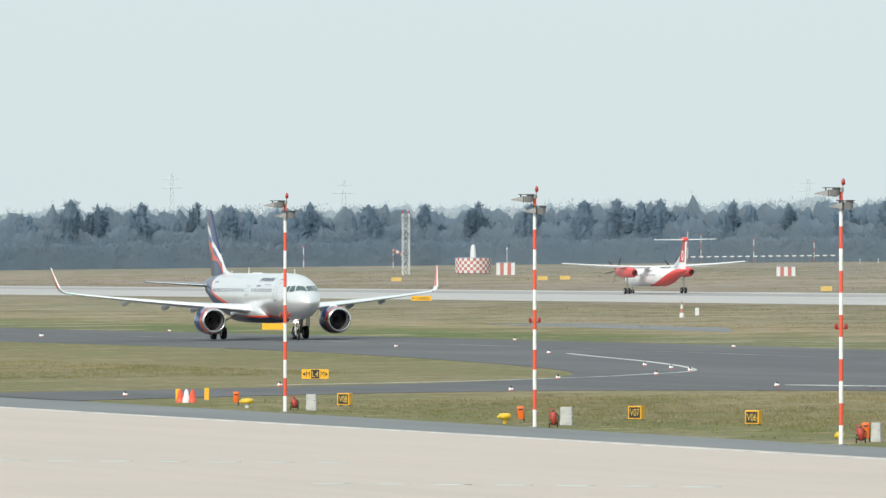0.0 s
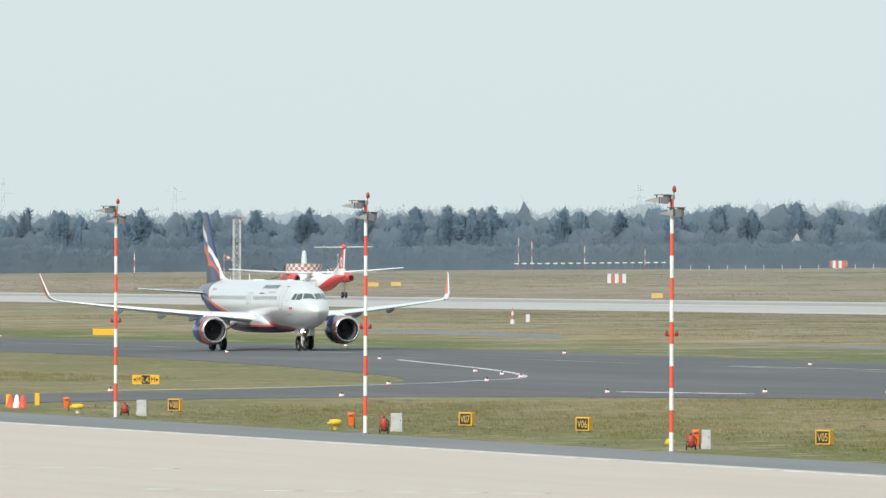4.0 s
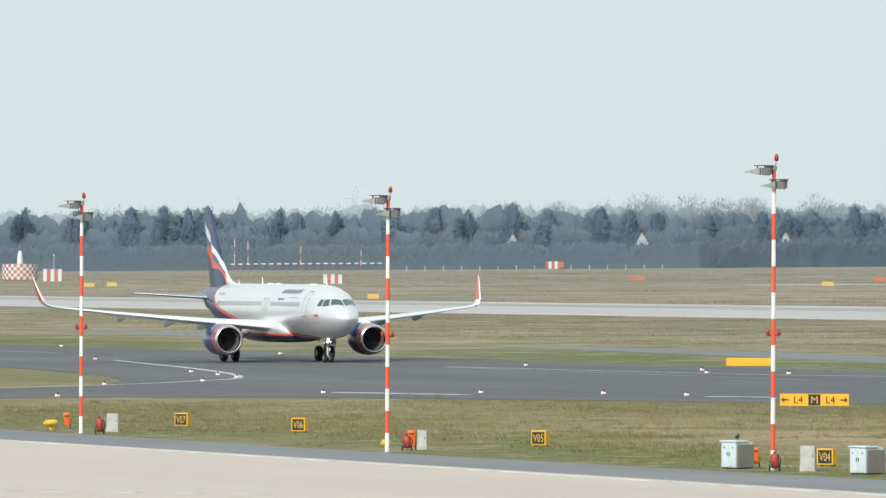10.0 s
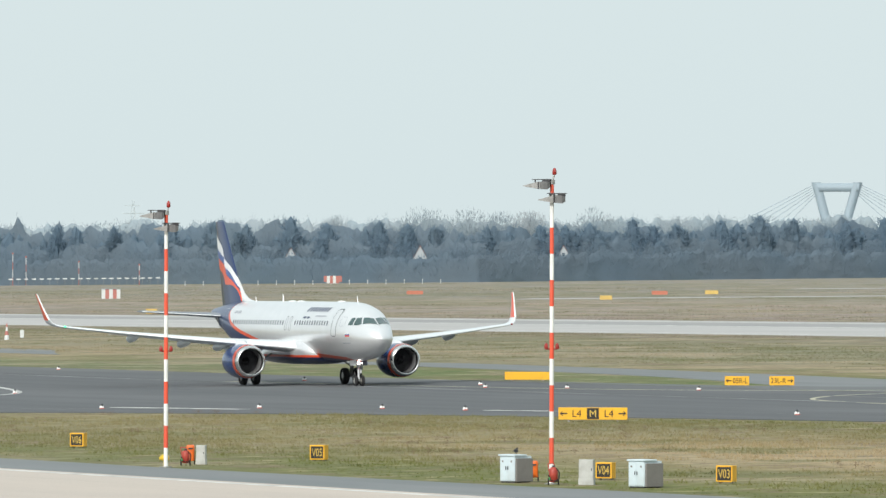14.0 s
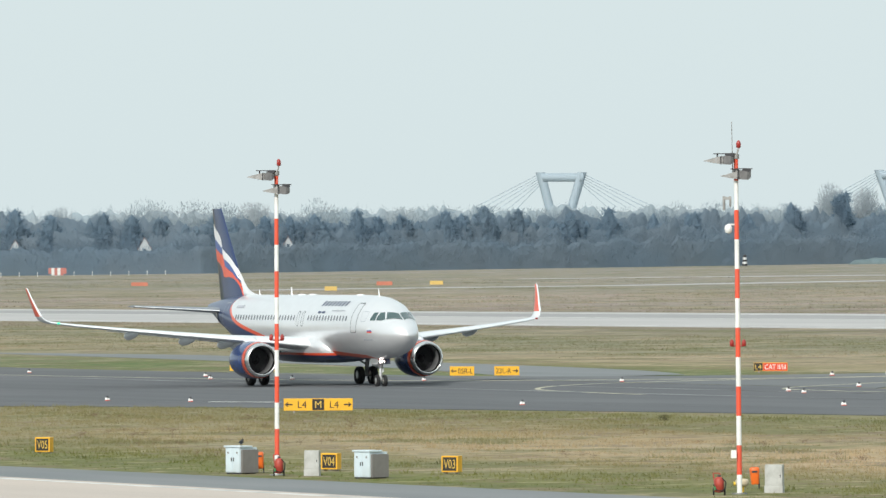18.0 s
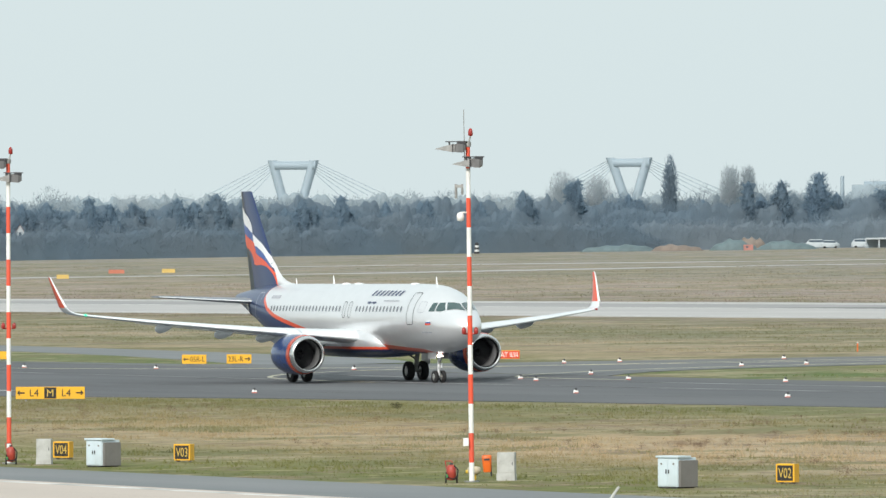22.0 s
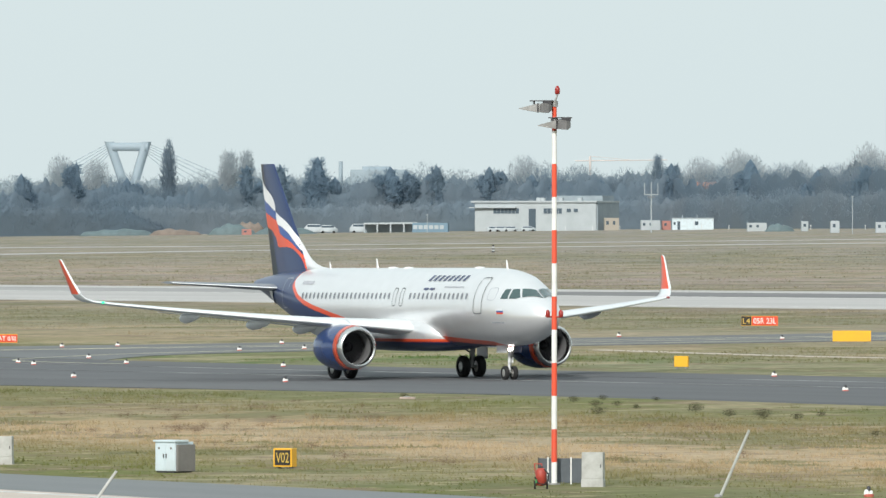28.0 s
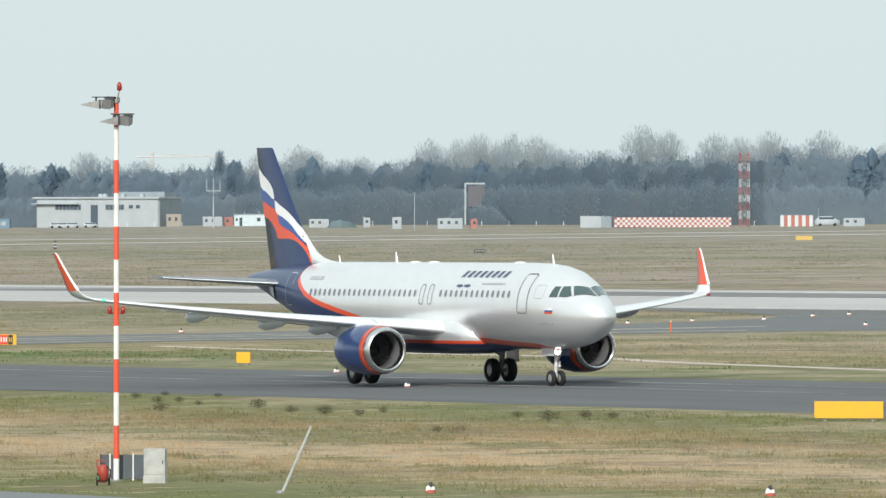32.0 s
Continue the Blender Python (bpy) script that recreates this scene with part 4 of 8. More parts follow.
    # cabin windows, doors, cockpit
    for side in (-1, 1):
        proto = None
        for k in range(40):
            xa = 6.3 + 0.533 * k
            if 13.7 < xa < 15.65:
                continue
            zb = 4.41
            pts = []
            for j in range(10):
                a = 2 * math.pi * j / 10
                pts.append((xa + 0.115 * math.copysign(abs(math.cos(a)) ** 0.7, math.cos(a)), zb + 0.175 * math.copysign(abs(math.sin(a)) ** 0.7, math.sin(a))))
            if proto is None or xa > 23.5 or xa < 7.0:
                ob = part("cabin_window", patch(bmesh.new(), pts, side, 0.012), cabin_glass, fuselage)
                if 7.0 <= xa <= 23.5:
                    proto = (ob.data, xa)
            else:
                ob = share("cabin_window", proto[0], fuselage, Matrix.Translation((-(xa - proto[1]), 0, 0)))
        for x0, x1, z0, z1, mat in ((4.48, 5.4, 3.48, 5.4, seam), (14.92, 15.37, 3.86, 4.85, seam), (14.04, 14.49, 3.86, 4.85, seam), (29.58, 30.4, 3.72, 5.38, pale_letter)):
            part("door", frame_on_hull(bmesh.new(), x0, x1, z0, z1, side, 0.014, 0.045), mat, fuselage, "door outline in the hull")
        corners = [(2.08, hull_point(2.08, 4.78, 1).y), (1.68, 0.05), (0.88, 0.05), (1.62, hull_point(1.62, 4.33, 1).y)]
        part("windscreen", top_patch(bmesh.new(), corners, side, 0.016), cockpit_glass, fuselage)
        for q in (((2.32, 4.29), (2.43, 4.79), (2.16, 4.8), (1.71, 4.36), (1.9, 4.28)), ((2.89, 4.28), (2.82, 4.78), (2.53, 4.79), (2.41, 4.28))):
            part("cockpit_window", patch(bmesh.new(), q, side, 0.016, 3), cockpit_glass, fuselage)
        for x0, z0, x1, z1, mat in ((7.1, 5.2, 11.85, 5.5, None), (7.0, 4.86, 9.35, 4.93, pale_letter), (26.2, 5.02, 27.75, 5.2, pale_letter), (2.52, 3.0, 3.6, 3.07, pale_letter)):
            if mat is None:
                # the maker's title becomes eight slanted bars
                for k in range(8):
                    a = x1 - 0.6 * k
                    part("title_bar", patch(bmesh.new(), ((a, z0), (a - 0.14, z1), (a - 0.44, z1), (a - 0.3, z0)), side, 0.014, 2), lettering, fuselage)
            else:
                part("lettering_bar", patch(bmesh.new(), ((x0, z0), (x0, z1), (x1, z1), (x1, z0)), side, 0.014, 2), mat, fuselage)
        for x0, x1, zz in ((11.13, 11.84, 4.79), (10.4, 11.09, 4.79)):
            part("wing_emblem", patch(bmesh.new(), ((x0, zz - 0.03), (x0 + 0.1, zz + 0.06), (x1 - 0.1, zz + 0.06), (x1, zz - 0.03), ((x0 + x1) / 2, zz - 0.09)), side, 0.014, 2), lettering, fuselage)
        for k, mat in enumerate((orange, mid_blue, jet_white)):
            part("flag_stripe", patch(bmesh.new(), ((2.52, 3.48 + 0.09 * k), (2.52, 3.57 + 0.09 * k), (3.06, 3.57 + 0.09 * k), (3.06, 3.48 + 0.09 * k)), side, 0.016, 2), mat, fuselage)
        part("emblem", frame_on_hull(bmesh.new(), 3.3, 4.02, 4.2, 4.86, side, 0.014, 0.022), pale_letter, fuselage)
    for xa, h, w in ((5.1, 0.44, 0.28), (21.2, 0.52, 0.35), (27.3, 0.34, 0.25)):
        bm = loft(bmesh.new(), [[Vector((-xa + dx, dy, 5.85)) for dx, dy in ((0, 0), (-w / 2, 0.03), (-w, 0), (-w / 2, -0.03))], [Vector((-xa - 0.18 + dx, dy, 5.87 + h)) for dx, dy in ((0, 0), (-w / 4, 0.012), (-w / 2, 0), (-w / 4, -0.012))]])
        part("blade_aerial", bm, jet_white, fuselage)
    for xa in (8.6, 17.4, 19.4):
        part("roof_fairing", turned(bmesh.new(), [(0, 0.3), (0.06, 0.26), (0.09, 0.1)], (-xa, 0, 5.86), seg=14), jet_white, fuselage, smooth=True)
    # nose gear
    gear = part("nose_gear", rod(bmesh.new(), (-5.07, 0, 0.42), (-5.0, 0, 2.1), 0.085, 0.1, 14), jet_white, jet, "white nose strut")
    bm = rod(bmesh.new(), (-5.07, -0.3, 0.38), (-5.07, 0.3, 0.38), 0.06)
    rod(bm, (-5.05, 0, 1.0), (-4.2, 0, 2.0), 0.045)
    rod(bm, (-4.93, 0, 0.62), (-4.85, 0, 1.25), 0.03)
    part("drag_brace", bm, steel, gear)
    for y in (-0.25, 0.25):
        wheel("wheel", gear, (-5.07, y, 0.38), 0.38, 0.22)
        part("gear_door", box(bmesh.new(), -5.7, -4.5, y * 1.7 - 0.02, y * 1.7 + 0.02, 1.45, 1.92, 0.01), navy if y > 0 else silver, gear)
        part("taxi_light", turned(bmesh.new(), [(0, 0.085), (0.03, 0.085), (0.04, 0.02)], (-4.85, y * 0.42, 1.62), "X", 14), taxi_glow, gear)
    part("strut_panel", box(bmesh.new(), -4.93, -4.88, -0.15, 0.15, 0.92, 1.2, 0.01), jet_white, gear)
    part("strut_marker", box(bmesh.new(), -4.9, -4.86, -0.18, 0.18, 1.48, 1.86, 0.01), jet_white, gear)
    # main gear
    for side in (-1, 1):
        y = side * 3.795
        gear = part("main_gear", rod(bmesh.new(), (-17.71, y, 0.6), (-17.5, y + side * 0.15, 2.75), 0.13, 0.16, 14), steel, jet, "grey main gear leg")
        bm = rod(bmesh.new(), (-17.71, y - 0.5, 0.585), (-17.71, y + 0.5, 0.585), 0.09)
        rod(bm, (-17.7, y, 1.3), (-17.4, side * 2.1, 2.3), 0.06)
        part("side_stay", bm, steel, gear)
        part("gear_door", box(bmesh.new(), -18.3, -17.0, y + side * 0.62, y + side * 0.66, 1.0, 2.6, 0.01), wing_grey, gear)
        for d in (-0.46, 0.46):
            wheel("wheel", gear, (-17.71, y + d, 0.585), 0.585, 0.42)
    return jet


jet = airliner()


# ---- the turboprop on the runway ----
def turboprop():
    plane = thing("turboprop", Matrix.Identity(4), "white and red high-winged turboprop with a tall T-tail, rolling", "aeroplane")
    red = painted("bright_red_paint", (0.66, 0.04, 0.03), 0.35)
    hull = livery("white_red_hull", [(0, 0.0), (11, 0.6), (14, 1.2), (18, 1.5), (21, 1.95), (24, 2.6), (27, 3.45), (29, 4.2), (32.8, 4.8)], 32.8, (0.66, 0.04, 0.03), (0.66, 0.04, 0.03), (0.80, 0.80, 0.80), 0.02, 0.0, 0.4)
    hull.node_tree.nodes["Principled BSDF"].inputs["Coat Weight"].default_value = 0.2
    rings = []
    for xa, zb, zt, hw in ((0, 2.0, 2.1, 0.05), (0.4, 1.6, 2.6, 0.5), (1.4, 1.25, 3.2, 0.95), (2.8, 1.1, 3.7, 1.25), (4.5, 1.1, 3.8, 1.345), (20, 1.1, 3.8, 1.345), (23, 1.45, 3.8, 1.28), (26, 2.1, 3.78, 1.0), (29, 2.8, 3.75, 0.62), (31.5, 3.3, 3.7, 0.28), (32.6, 3.5, 3.62, 0.06)):
        c, r = (zb + zt) / 2, (zt - zb) / 2
        rings.append([Vector((-xa, hw * math.sin(2 * math.pi * k / 28), c + r * math.cos(2 * math.pi * k / 28))) for k in range(28)])
    body = part("fuselage", loft(bmesh.new(), rings), hull, plane, "white hull sweeping into red at the tail", smooth=True)
    rings = []
    for xa, hw, zt in ((11.5, 0.3, 3.8), (12.5, 1.1, 4.05), (15.5, 1.15, 4.1), (17.5, 0.3, 3.8)):
        rings.append([Vector((-xa, hw * math.sin(a), 3.5 + (zt - 3.5) * max(0, math.cos(a)))) for a in (2 * math.pi * k / 16 for k in range(16))])
    part("wing_fairing", loft(bmesh.new(), rings), jet_white, plane, smooth=True)
    for side in (-1, 1):
        wing = part("wing", blade(bmesh.new(), [(side * 0.2, 12.9, 2.7, 4.0), (side * 4.4, 12.95, 2.6, 4.08), (side * 9.0, 13.25, 2.0, 4.32), (side * 14.2, 13.9, 1.2, 4.7)]), jet_white, plane, "white straight wing", smooth=True)
        part("flap", blade(bmesh.new(), [(side * 1.5, 15.55, 0.75, 3.88, 0.6), (side * 9.5, 15.25, 0.55, 4.08, 0.6)]), wing_grey, wing, smooth=True)
        rings = []
        for xa, hw, zb, zt in ((9.6, 0.28, 3.2, 3.75), (9.9, 0.42, 2.85, 3.95), (11, 0.55, 2.55, 4.15), (13, 0.6, 2.4, 4.2), (16, 0.58, 2.45, 4.1), (18.4, 0.55, 2.5, 3.95), (19.3, 0.46, 2.65, 3.75)):
            c, r = (zb + zt) / 2, (zt - zb) / 2
            rings.append([Vector((-xa, side * 4.4 + hw * math.sin(2 * math.pi * k / 20), c + r * math.cos(2 * math.pi * k / 20))) for k in range(20)])
        nac = part("nacelle", loft(bmesh.new(), rings), red, plane, "red engine nacelle", smooth=True)
        part("jet_pipe", turned(bmesh.new(), [(-19.2, 0.42), (-19.7, 0.36), (-19.7, 0.28), (-19.3, 0.28)], (0, side * 4.4, 3.2), "X", 16), dark_metal, nac)
        bm = turned(bmesh.new(), [(0.45, 0.02), (0.3, 0.12), (0.0, 0.26), (-0.25, 0.3)], (-9.5, side * 4.4, 3.5), "X", 18)
        part("spinner", bm, dark_metal, nac, smooth=True)
        bm = bmesh.new()
        for k in range(6):
            m = Matrix.Translation((-9.42, side * 4.4, 3.5)) @ Matrix.Rotation(2 * math.pi * k / 6 + 0.3, 4, "X") @ Matrix.Rotation(radians(25), 4, "Z")
            rings = [[m @ Vector((dx * w, dy * 0.03, z)) for dx, dy in ((-1, 0), (0, 1), (1, 0), (0, -1))] for z, w in ((0.2, 0.09), (0.8, 0.17), (1.6, 0.16), (2.05, 0.06))]
            loft(bm, rings)
        part("propeller", bm, dark_metal, nac, "dark six-bladed propeller")
        gear = part("main_gear", rod(bmesh.new(), (-15.0, side * 4.4, 0.5), (-15.2, side * 4.4, 2.6), 0.11, 0.14), steel, plane, "grey main gear leg")
        rod_bm = rod(bmesh.new(), (-15.0, side * 4.4 - 0.4, 0.47), (-15.0, side * 4.4 + 0.4, 0.47), 0.07)
        part("axle", rod_bm, steel, gear)
        for d in (-0.28, 0.28):
            wheel("wheel", gear, (-15.0, side * 4.4 + d, 0.47), 0.47, 0.3)
        part("tailplane", blade(bmesh.new(), [(side * 0.1, 30.4, 2.1, 8.05, 0.7), (side * 4.63, 31.1, 1.2, 8.1, 0.7)]), jet_white, plane, "white tailplane on the fin", smooth=True)
        part("door_hatch", box(bmesh.new(), -20.1, -18.9, side * 1.3, side * 1.36, 2.3, 3.0, 0.01), wing_grey, body)
        for k in range(18):
            xa = 5.0 + 0.8 * k
            if 12 < xa < 14:
                continue
            part("cabin_window", box(bmesh.new(), -xa - 0.13, -xa + 0.13, side * 1.29, side * 1.325, 2.62, 2.96, 0), cabin_glass, body)
    rings = []
    for z, le, te in ((3.5, 26.4, 31.6), (4.6, 28.2, 31.9), (6.2, 29.6, 32.2), (8.0, 30.6, 32.6)):
        rings.append([Vector((-(le + (te - le) * u), y, z)) for u, y in ((0, 0), (0.2, 0.13), (0.5, 0.15), (1, 0.02), (1, -0.02), (0.5, -0.15), (0.2, -0.13))])
    fin = part("tail_fin", loft(bmesh.new(), rings), jet_white, plane, "white fin with a dark red emblem", smooth=True)
    for side in (-1, 1):
        bm = bmesh.new()
        bm.faces.new([bm.verts.new((-x, side * 0.165, z)) for x, z in ((28.9, 4.7), (31.55, 4.75), (31.8, 6.2), (32.1, 7.75), (30.65, 7.8), (29.75, 6.4))])
        part("emblem", bm, red, fin)
        bm = bmesh.new()
        bm.faces.new([bm.verts.new((-30.75 - 0.62 * math.cos(a), side * 0.175, 5.75 + 0.8 * math.sin(a))) for a in (2 * math.pi * k / 14 for k in range(14))])
        part("emblem_heart", bm, jet_white, fin)
        bm = bmesh.new()
        bm.faces.new([bm.verts.new((-30.8 - 0.3 * math.cos(a), side * 0.182, 5.75 + 0.45 * math.sin(a))) for a in (2 * math.pi * k / 14 for k in range(14))])
        part("emblem_core", bm, red, fin)
    part("fin_cap", turned(bmesh.new(), [(-29.9, 0.04), (-30.4, 0.3), (-31.5, 0.42), (-32.4, 0.32), (-33.0, 0.03)], (0, 0, 8.1), "X", 14), red, plane, "red fin cap", smooth=True)
    rings = []
    for xa, h in ((22.5, 3.78), (25.0, 4.15), (27.0, 4.9), (28.6, 5.6)):
        rings.append([Vector((-xa, y, z)) for y, z in ((-0.12, 3.5), (0.12, 3.5), (0.03, h), (-0.03, h))])
    part("dorsal_fillet", loft(bmesh.new(), rings), jet_white, fin)
    gear = part("nose_gear", rod(bmesh.new(), (-2.0, 0, 0.32), (-2.0, 0, 1.5), 0.07), steel, plane)
    for d in (-0.17, 0.17):
        wheel("wheel", gear, (-2.0, d, 0.3), 0.3, 0.18)
    return plane


prop = turboprop()


# ---- woods round the field ----
def over(az, dist, h=0.0):
    """A point in the direction az (degrees right of the first view) at a distance, h above the field."""
    x, y = dist * math.sin(radians(az)), dist * math.cos(radians(az))
    return Vector((x, y, SLOPE * x + h))


def raised(az, el, dist):
    """The height above the field at which something at that distance stands el degrees above eye level."""
    return EYE + dist * math.tan(radians(el)) - over(az, dist).z


RNG = np.random.default_rng(7)


def shards(centres, dirs, length, width, out=None):
    """Thin triangles: twigs, sprays or needles; out turns their faces the way the crown's surface faces."""
    n = len(centres)
    side = np.cross(dirs, RNG.normal(size=(n, 3)) if out is None else out + RNG.normal(size=(n, 3)) * 0.3)
    side /= np.linalg.norm(side, axis=1)[:, None] + 1e-9
    a = centres - side * width[:, None] / 2
    b = centres + side * width[:, None] / 2
    c = centres + dirs * length[:, None]
    return np.stack([a, b, c], 1).reshape(-1, 3)


def stem(h, r0, r1, bend=0.0, seg=5, levels=4):
    """The tapered trunk as triangles."""
    rings = []
    for k in range(levels + 1):
        f = k / levels
        r = r0 + (r1 - r0) * f
        a = np.arange(seg) * 2 * np.pi / seg
        rings.append(np.stack([bend * f * f + r * np.cos(a), r * np.sin(a), np.full(seg, h * f)], 1))
    t = []
    for u, v in zip(rings, rings[1:]):
        for k in range(seg):
            j = (k + 1) % seg
            t += [u[k], u[j], v[j], u[k], v[j], v[k]]
    return np.array(t)


def bare_tree(h, wide, n=420, low=0.25, up=1.2, thick=1.0, long=0.55):
    """A leafless tree: trunk, limbs, and a crown of many fine twigs with gaps."""
    tris = [stem(h * 0.75, 0.018 * h, 0.005 * h)]
    limbs = []
    for k in range(9):
        f = low + 0.5 * RNG.random()
        a = RNG.random() * 2 * np.pi
        tip = np.array([np.cos(a) * wide * (0.4 + 0.5 * RNG.random()), np.sin(a) * wide * (0.4 + 0.5 * RNG.random()), h * min(0.98, f + 0.22 + 0.3 * RNG.random())])
        base = np.array([0, 0, h * f])
        limbs.append((base, tip))
        d = tip - base
        s = np.cross(d, [0.3, 0.7, 0.1])
        s = s / np.linalg.norm(s) * 0.007 * h
        tris.append(np.array([base - s, base + s, tip]))
    u = RNG.normal(size=(n, 3))
    u /= np.linalg.norm(u, axis=1)[:, None]
    rad = RNG.random(n) ** 0.45
    lump = 1 + 0.22 * np.sin(3.1 * u[:, 0] * 2 + 1.7) * np.cos(4.3 * u[:, 1] + RNG.random() * 6)
    cz = h * (0.5 + low / 2)
    c = np.stack([u[:, 0] * rad * wide * lump, u[:, 1] * rad * wide * lump, cz + u[:, 2] * rad * (h * 0.98 - cz) * np.minimum(lump, 1.0)], 1)
    c = c[c[:, 2] > h * low * 0.6]
    d = np.stack([c[:, 0] / wide, c[:, 1] / wide, np.full(len(c), up)], 1) + RNG.normal(size=(len(c), 3)) * 0.45
    d /= np.linalg.norm(d, axis=1)[:, None]
    m = len(c)
    face = np.stack([c[:, 0] / wide, c[:, 1] / wide, np.full(m, 0.45)], 1)
    face /= np.linalg.norm(face, axis=1)[:, None]
    tris.append(shards(c, d, h * (0.05 + 0.07 * RNG.random(m)) * long, h * (0.008 + 0.014 * RNG.random(m)) * thick, face))
    return np.concatenate(tris)


def lobe(x, y, z0, z1, r, point, seg=11, levels=11):
    """A closed crown body: rings whose radius wavers, pointed (1) or rounded (0) at the top."""
    ph = RNG.random(4) * 6.3
    f = np.linspace(0, 1, levels)
    cone, ball = np.minimum(1.0, f / 0.12) * (1 - f) ** 0.8, np.sqrt(np.maximum(0.0, 1 - (2 * f - 1) ** 2))
    prof = 0.82 * (cone * point + ball ** (0.8 + 0.4 * f) * (1 - f * 0.25) * (1 - point)) * r
    a = np.arange(seg) * 2 * np.pi / seg
    rad = prof[:, None] * (1 + 0.16 * np.sin(3 * a[None, :] + ph[0] + 7 * f[:, None]) + 0.14 * np.sin(17 * f[:, None] + ph[1] + 2 * a[None, :]) + 0.07 * RNG.normal(size=(levels, seg)))
    rad[0] = rad[-1] = 0.0
    p = np.stack([x + rad * np.cos(a), y + rad * np.sin(a), np.broadcast_to((z0 + (z1 - z0) * f)[:, None], rad.shape)], 2)
    q = np.roll(p, -1, 1)
    t = np.stack([p[:-1], q[:-1], q[1:], p[:-1], q[1:], p[1:]], 2).reshape(-1, 3)
    skin = np.stack([np.broadcast_to(np.cos(a), rad.shape), np.broadcast_to(np.sin(a), rad.shape), np.full(rad.shape, 0.5)], 2)
    return t, p[1:-1].reshape(-1, 3), skin[1:-1].reshape(-1, 3)


def sprayed(bodies, n, length, width, up):
    """The crown bodies with short sprays over their skin, which fray the outline."""
    pts, outs = np.concatenate([q[1] for q in bodies]), np.concatenate([q[2] for q in bodies])
    k = RNG.integers(0, len(pts), n)
    c = pts[k] + RNG.normal(size=(n, 3)) * length * 0.4
    d = outs[k] * np.array([0.7, 0.7, up * 1.6]) + RNG.normal(size=(n, 3)) * 0.5
    d /= np.linalg.norm(d, axis=1)[:, None]
    return [q[0] for q in bodies] + [shards(c, d, length * (0.5 + RNG.random(n)), width * (0.6 + 0.8 * RNG.random(n)), outs[k])]


def conifer(h, wide, n=420, point=1.0):
    """An evergreen: a ragged pyramid, its leader among lower side tops."""
    bodies = [lobe(0, 0, h * 0.05, h, wide * 0.9, 0.42)]
    for _ in range(3):
        a = RNG.random() * 6.3
        bodies.append(lobe(wide * 0.45 * math.cos(a), wide * 0.45 * math.sin(a), 0.0, h * (0.6 + 0.28 * RNG.random()), wide * (0.5 + 0.3 * RNG.random()), 0.4))
    return np.concatenate([stem(h * 0.95, 0.02 * h, 0.003 * h)] + sprayed(bodies, int(n * 1.5), 0.06 * h, 0.014 * h, 0.9))


def round_tree(h, wide, n=420):
    """A broad dark evergreen crown in lobes."""
    bodies = [lobe(0, 0, h * 0.1, h, wide * 0.6, 0.3)]
    for _ in range(6):
        a, r, top = RNG.random() * 6.3, wide * (0.3 + 0.35 * RNG.random()), h * (0.6 + 0.33 * RNG.random())
        bodies.append(lobe(r * math.cos(a), r * math.sin(a), max(0, top - wide * 1.3), top, wide * (0.32 + 0.22 * RNG.random()), 0.15))
    return np.concatenate([stem(h * 0.7, 0.025 * h, 0.008 * h)] + sprayed(bodies, int(n * 1.5), 0.05 * h, 0.014 * h, 0.7))


def tri_mesh(name, tris, mats, split=None):
    me = bpy.data.meshes.new(name)
    n = len(tris) // 3
    me.vertices.add(3 * n)
    me.vertices.foreach_set("co", np.asarray(tris, dtype=np.float32).ravel())
    me.loops.add(3 * n)
    me.loops.foreach_set("vertex_index", np.arange(3 * n, dtype=np.int32))
    me.polygons.add(n)
    me.polygons.foreach_set("loop_start", np.arange(0, 3 * n, 3, dtype=np.int32))
    me.polygons.foreach_set("loop_total", np.full(n, 3, dtype=np.int32))
    for m in mats:
        me.materials.append(m)
    me.update()
    me.validate()
    return me


def twig_material(name, colour, second, vary=0.25, through_it=0.12):
    m = bpy.data.materials.new(name)
    m.use_nodes = True
    n, l = m.node_tree.nodes, m.node_tree.links
    n.remove(n["Principled BSDF"])
    flat, thin, both_ways = n.new("ShaderNodeBsdfDiffuse"), n.new("ShaderNodeBsdfTranslucent"), n.new("ShaderNodeMixShader")
    both_ways.inputs[0].default_value = through_it
    l.new(flat.outputs[0], both_ways.inputs[1])
    l.new(thin.outputs[0], both_ways.inputs[2])
    l.new(both_ways.outputs[0], n["Material Output"].inputs[0])
    geo = n.new("ShaderNodeNewGeometry")
    ns = n.new("ShaderNodeTexNoise")
    ns.inputs["Scale"].default_value = 0.045
    l.new(geo.outputs["Position"], ns.inputs["Vector"])
    r = n.new("ShaderNodeMapRange")
    r.inputs[1].default_value, r.inputs[2].default_value = 0.38, 0.62
    l.new(ns.outputs[0], r.inputs[0])
    x = n.new("ShaderNodeMix")
    x.data_type = "RGBA"
    l.new(r.outputs[0], x.inputs[0])
    x.inputs[6].default_value, x.inputs[7].default_value = (*colour, 1), (*second, 1)
    h = n.new("ShaderNodeHueSaturation")
    v = n.new("ShaderNodeMapRange")
    v.inputs[3].default_value, v.inputs[4].default_value = 1 - vary, 1 + vary
    l.new(geo.outputs["Random Per Island"], v.inputs[0])
    l.new(v.outputs[0], h.inputs["Value"])
    l.new(x.outputs[2], h.inputs["Color"])
    l.new(h.outputs[0], flat.inputs[0])
    l.new(h.outputs[0], thin.inputs[0])
    return m


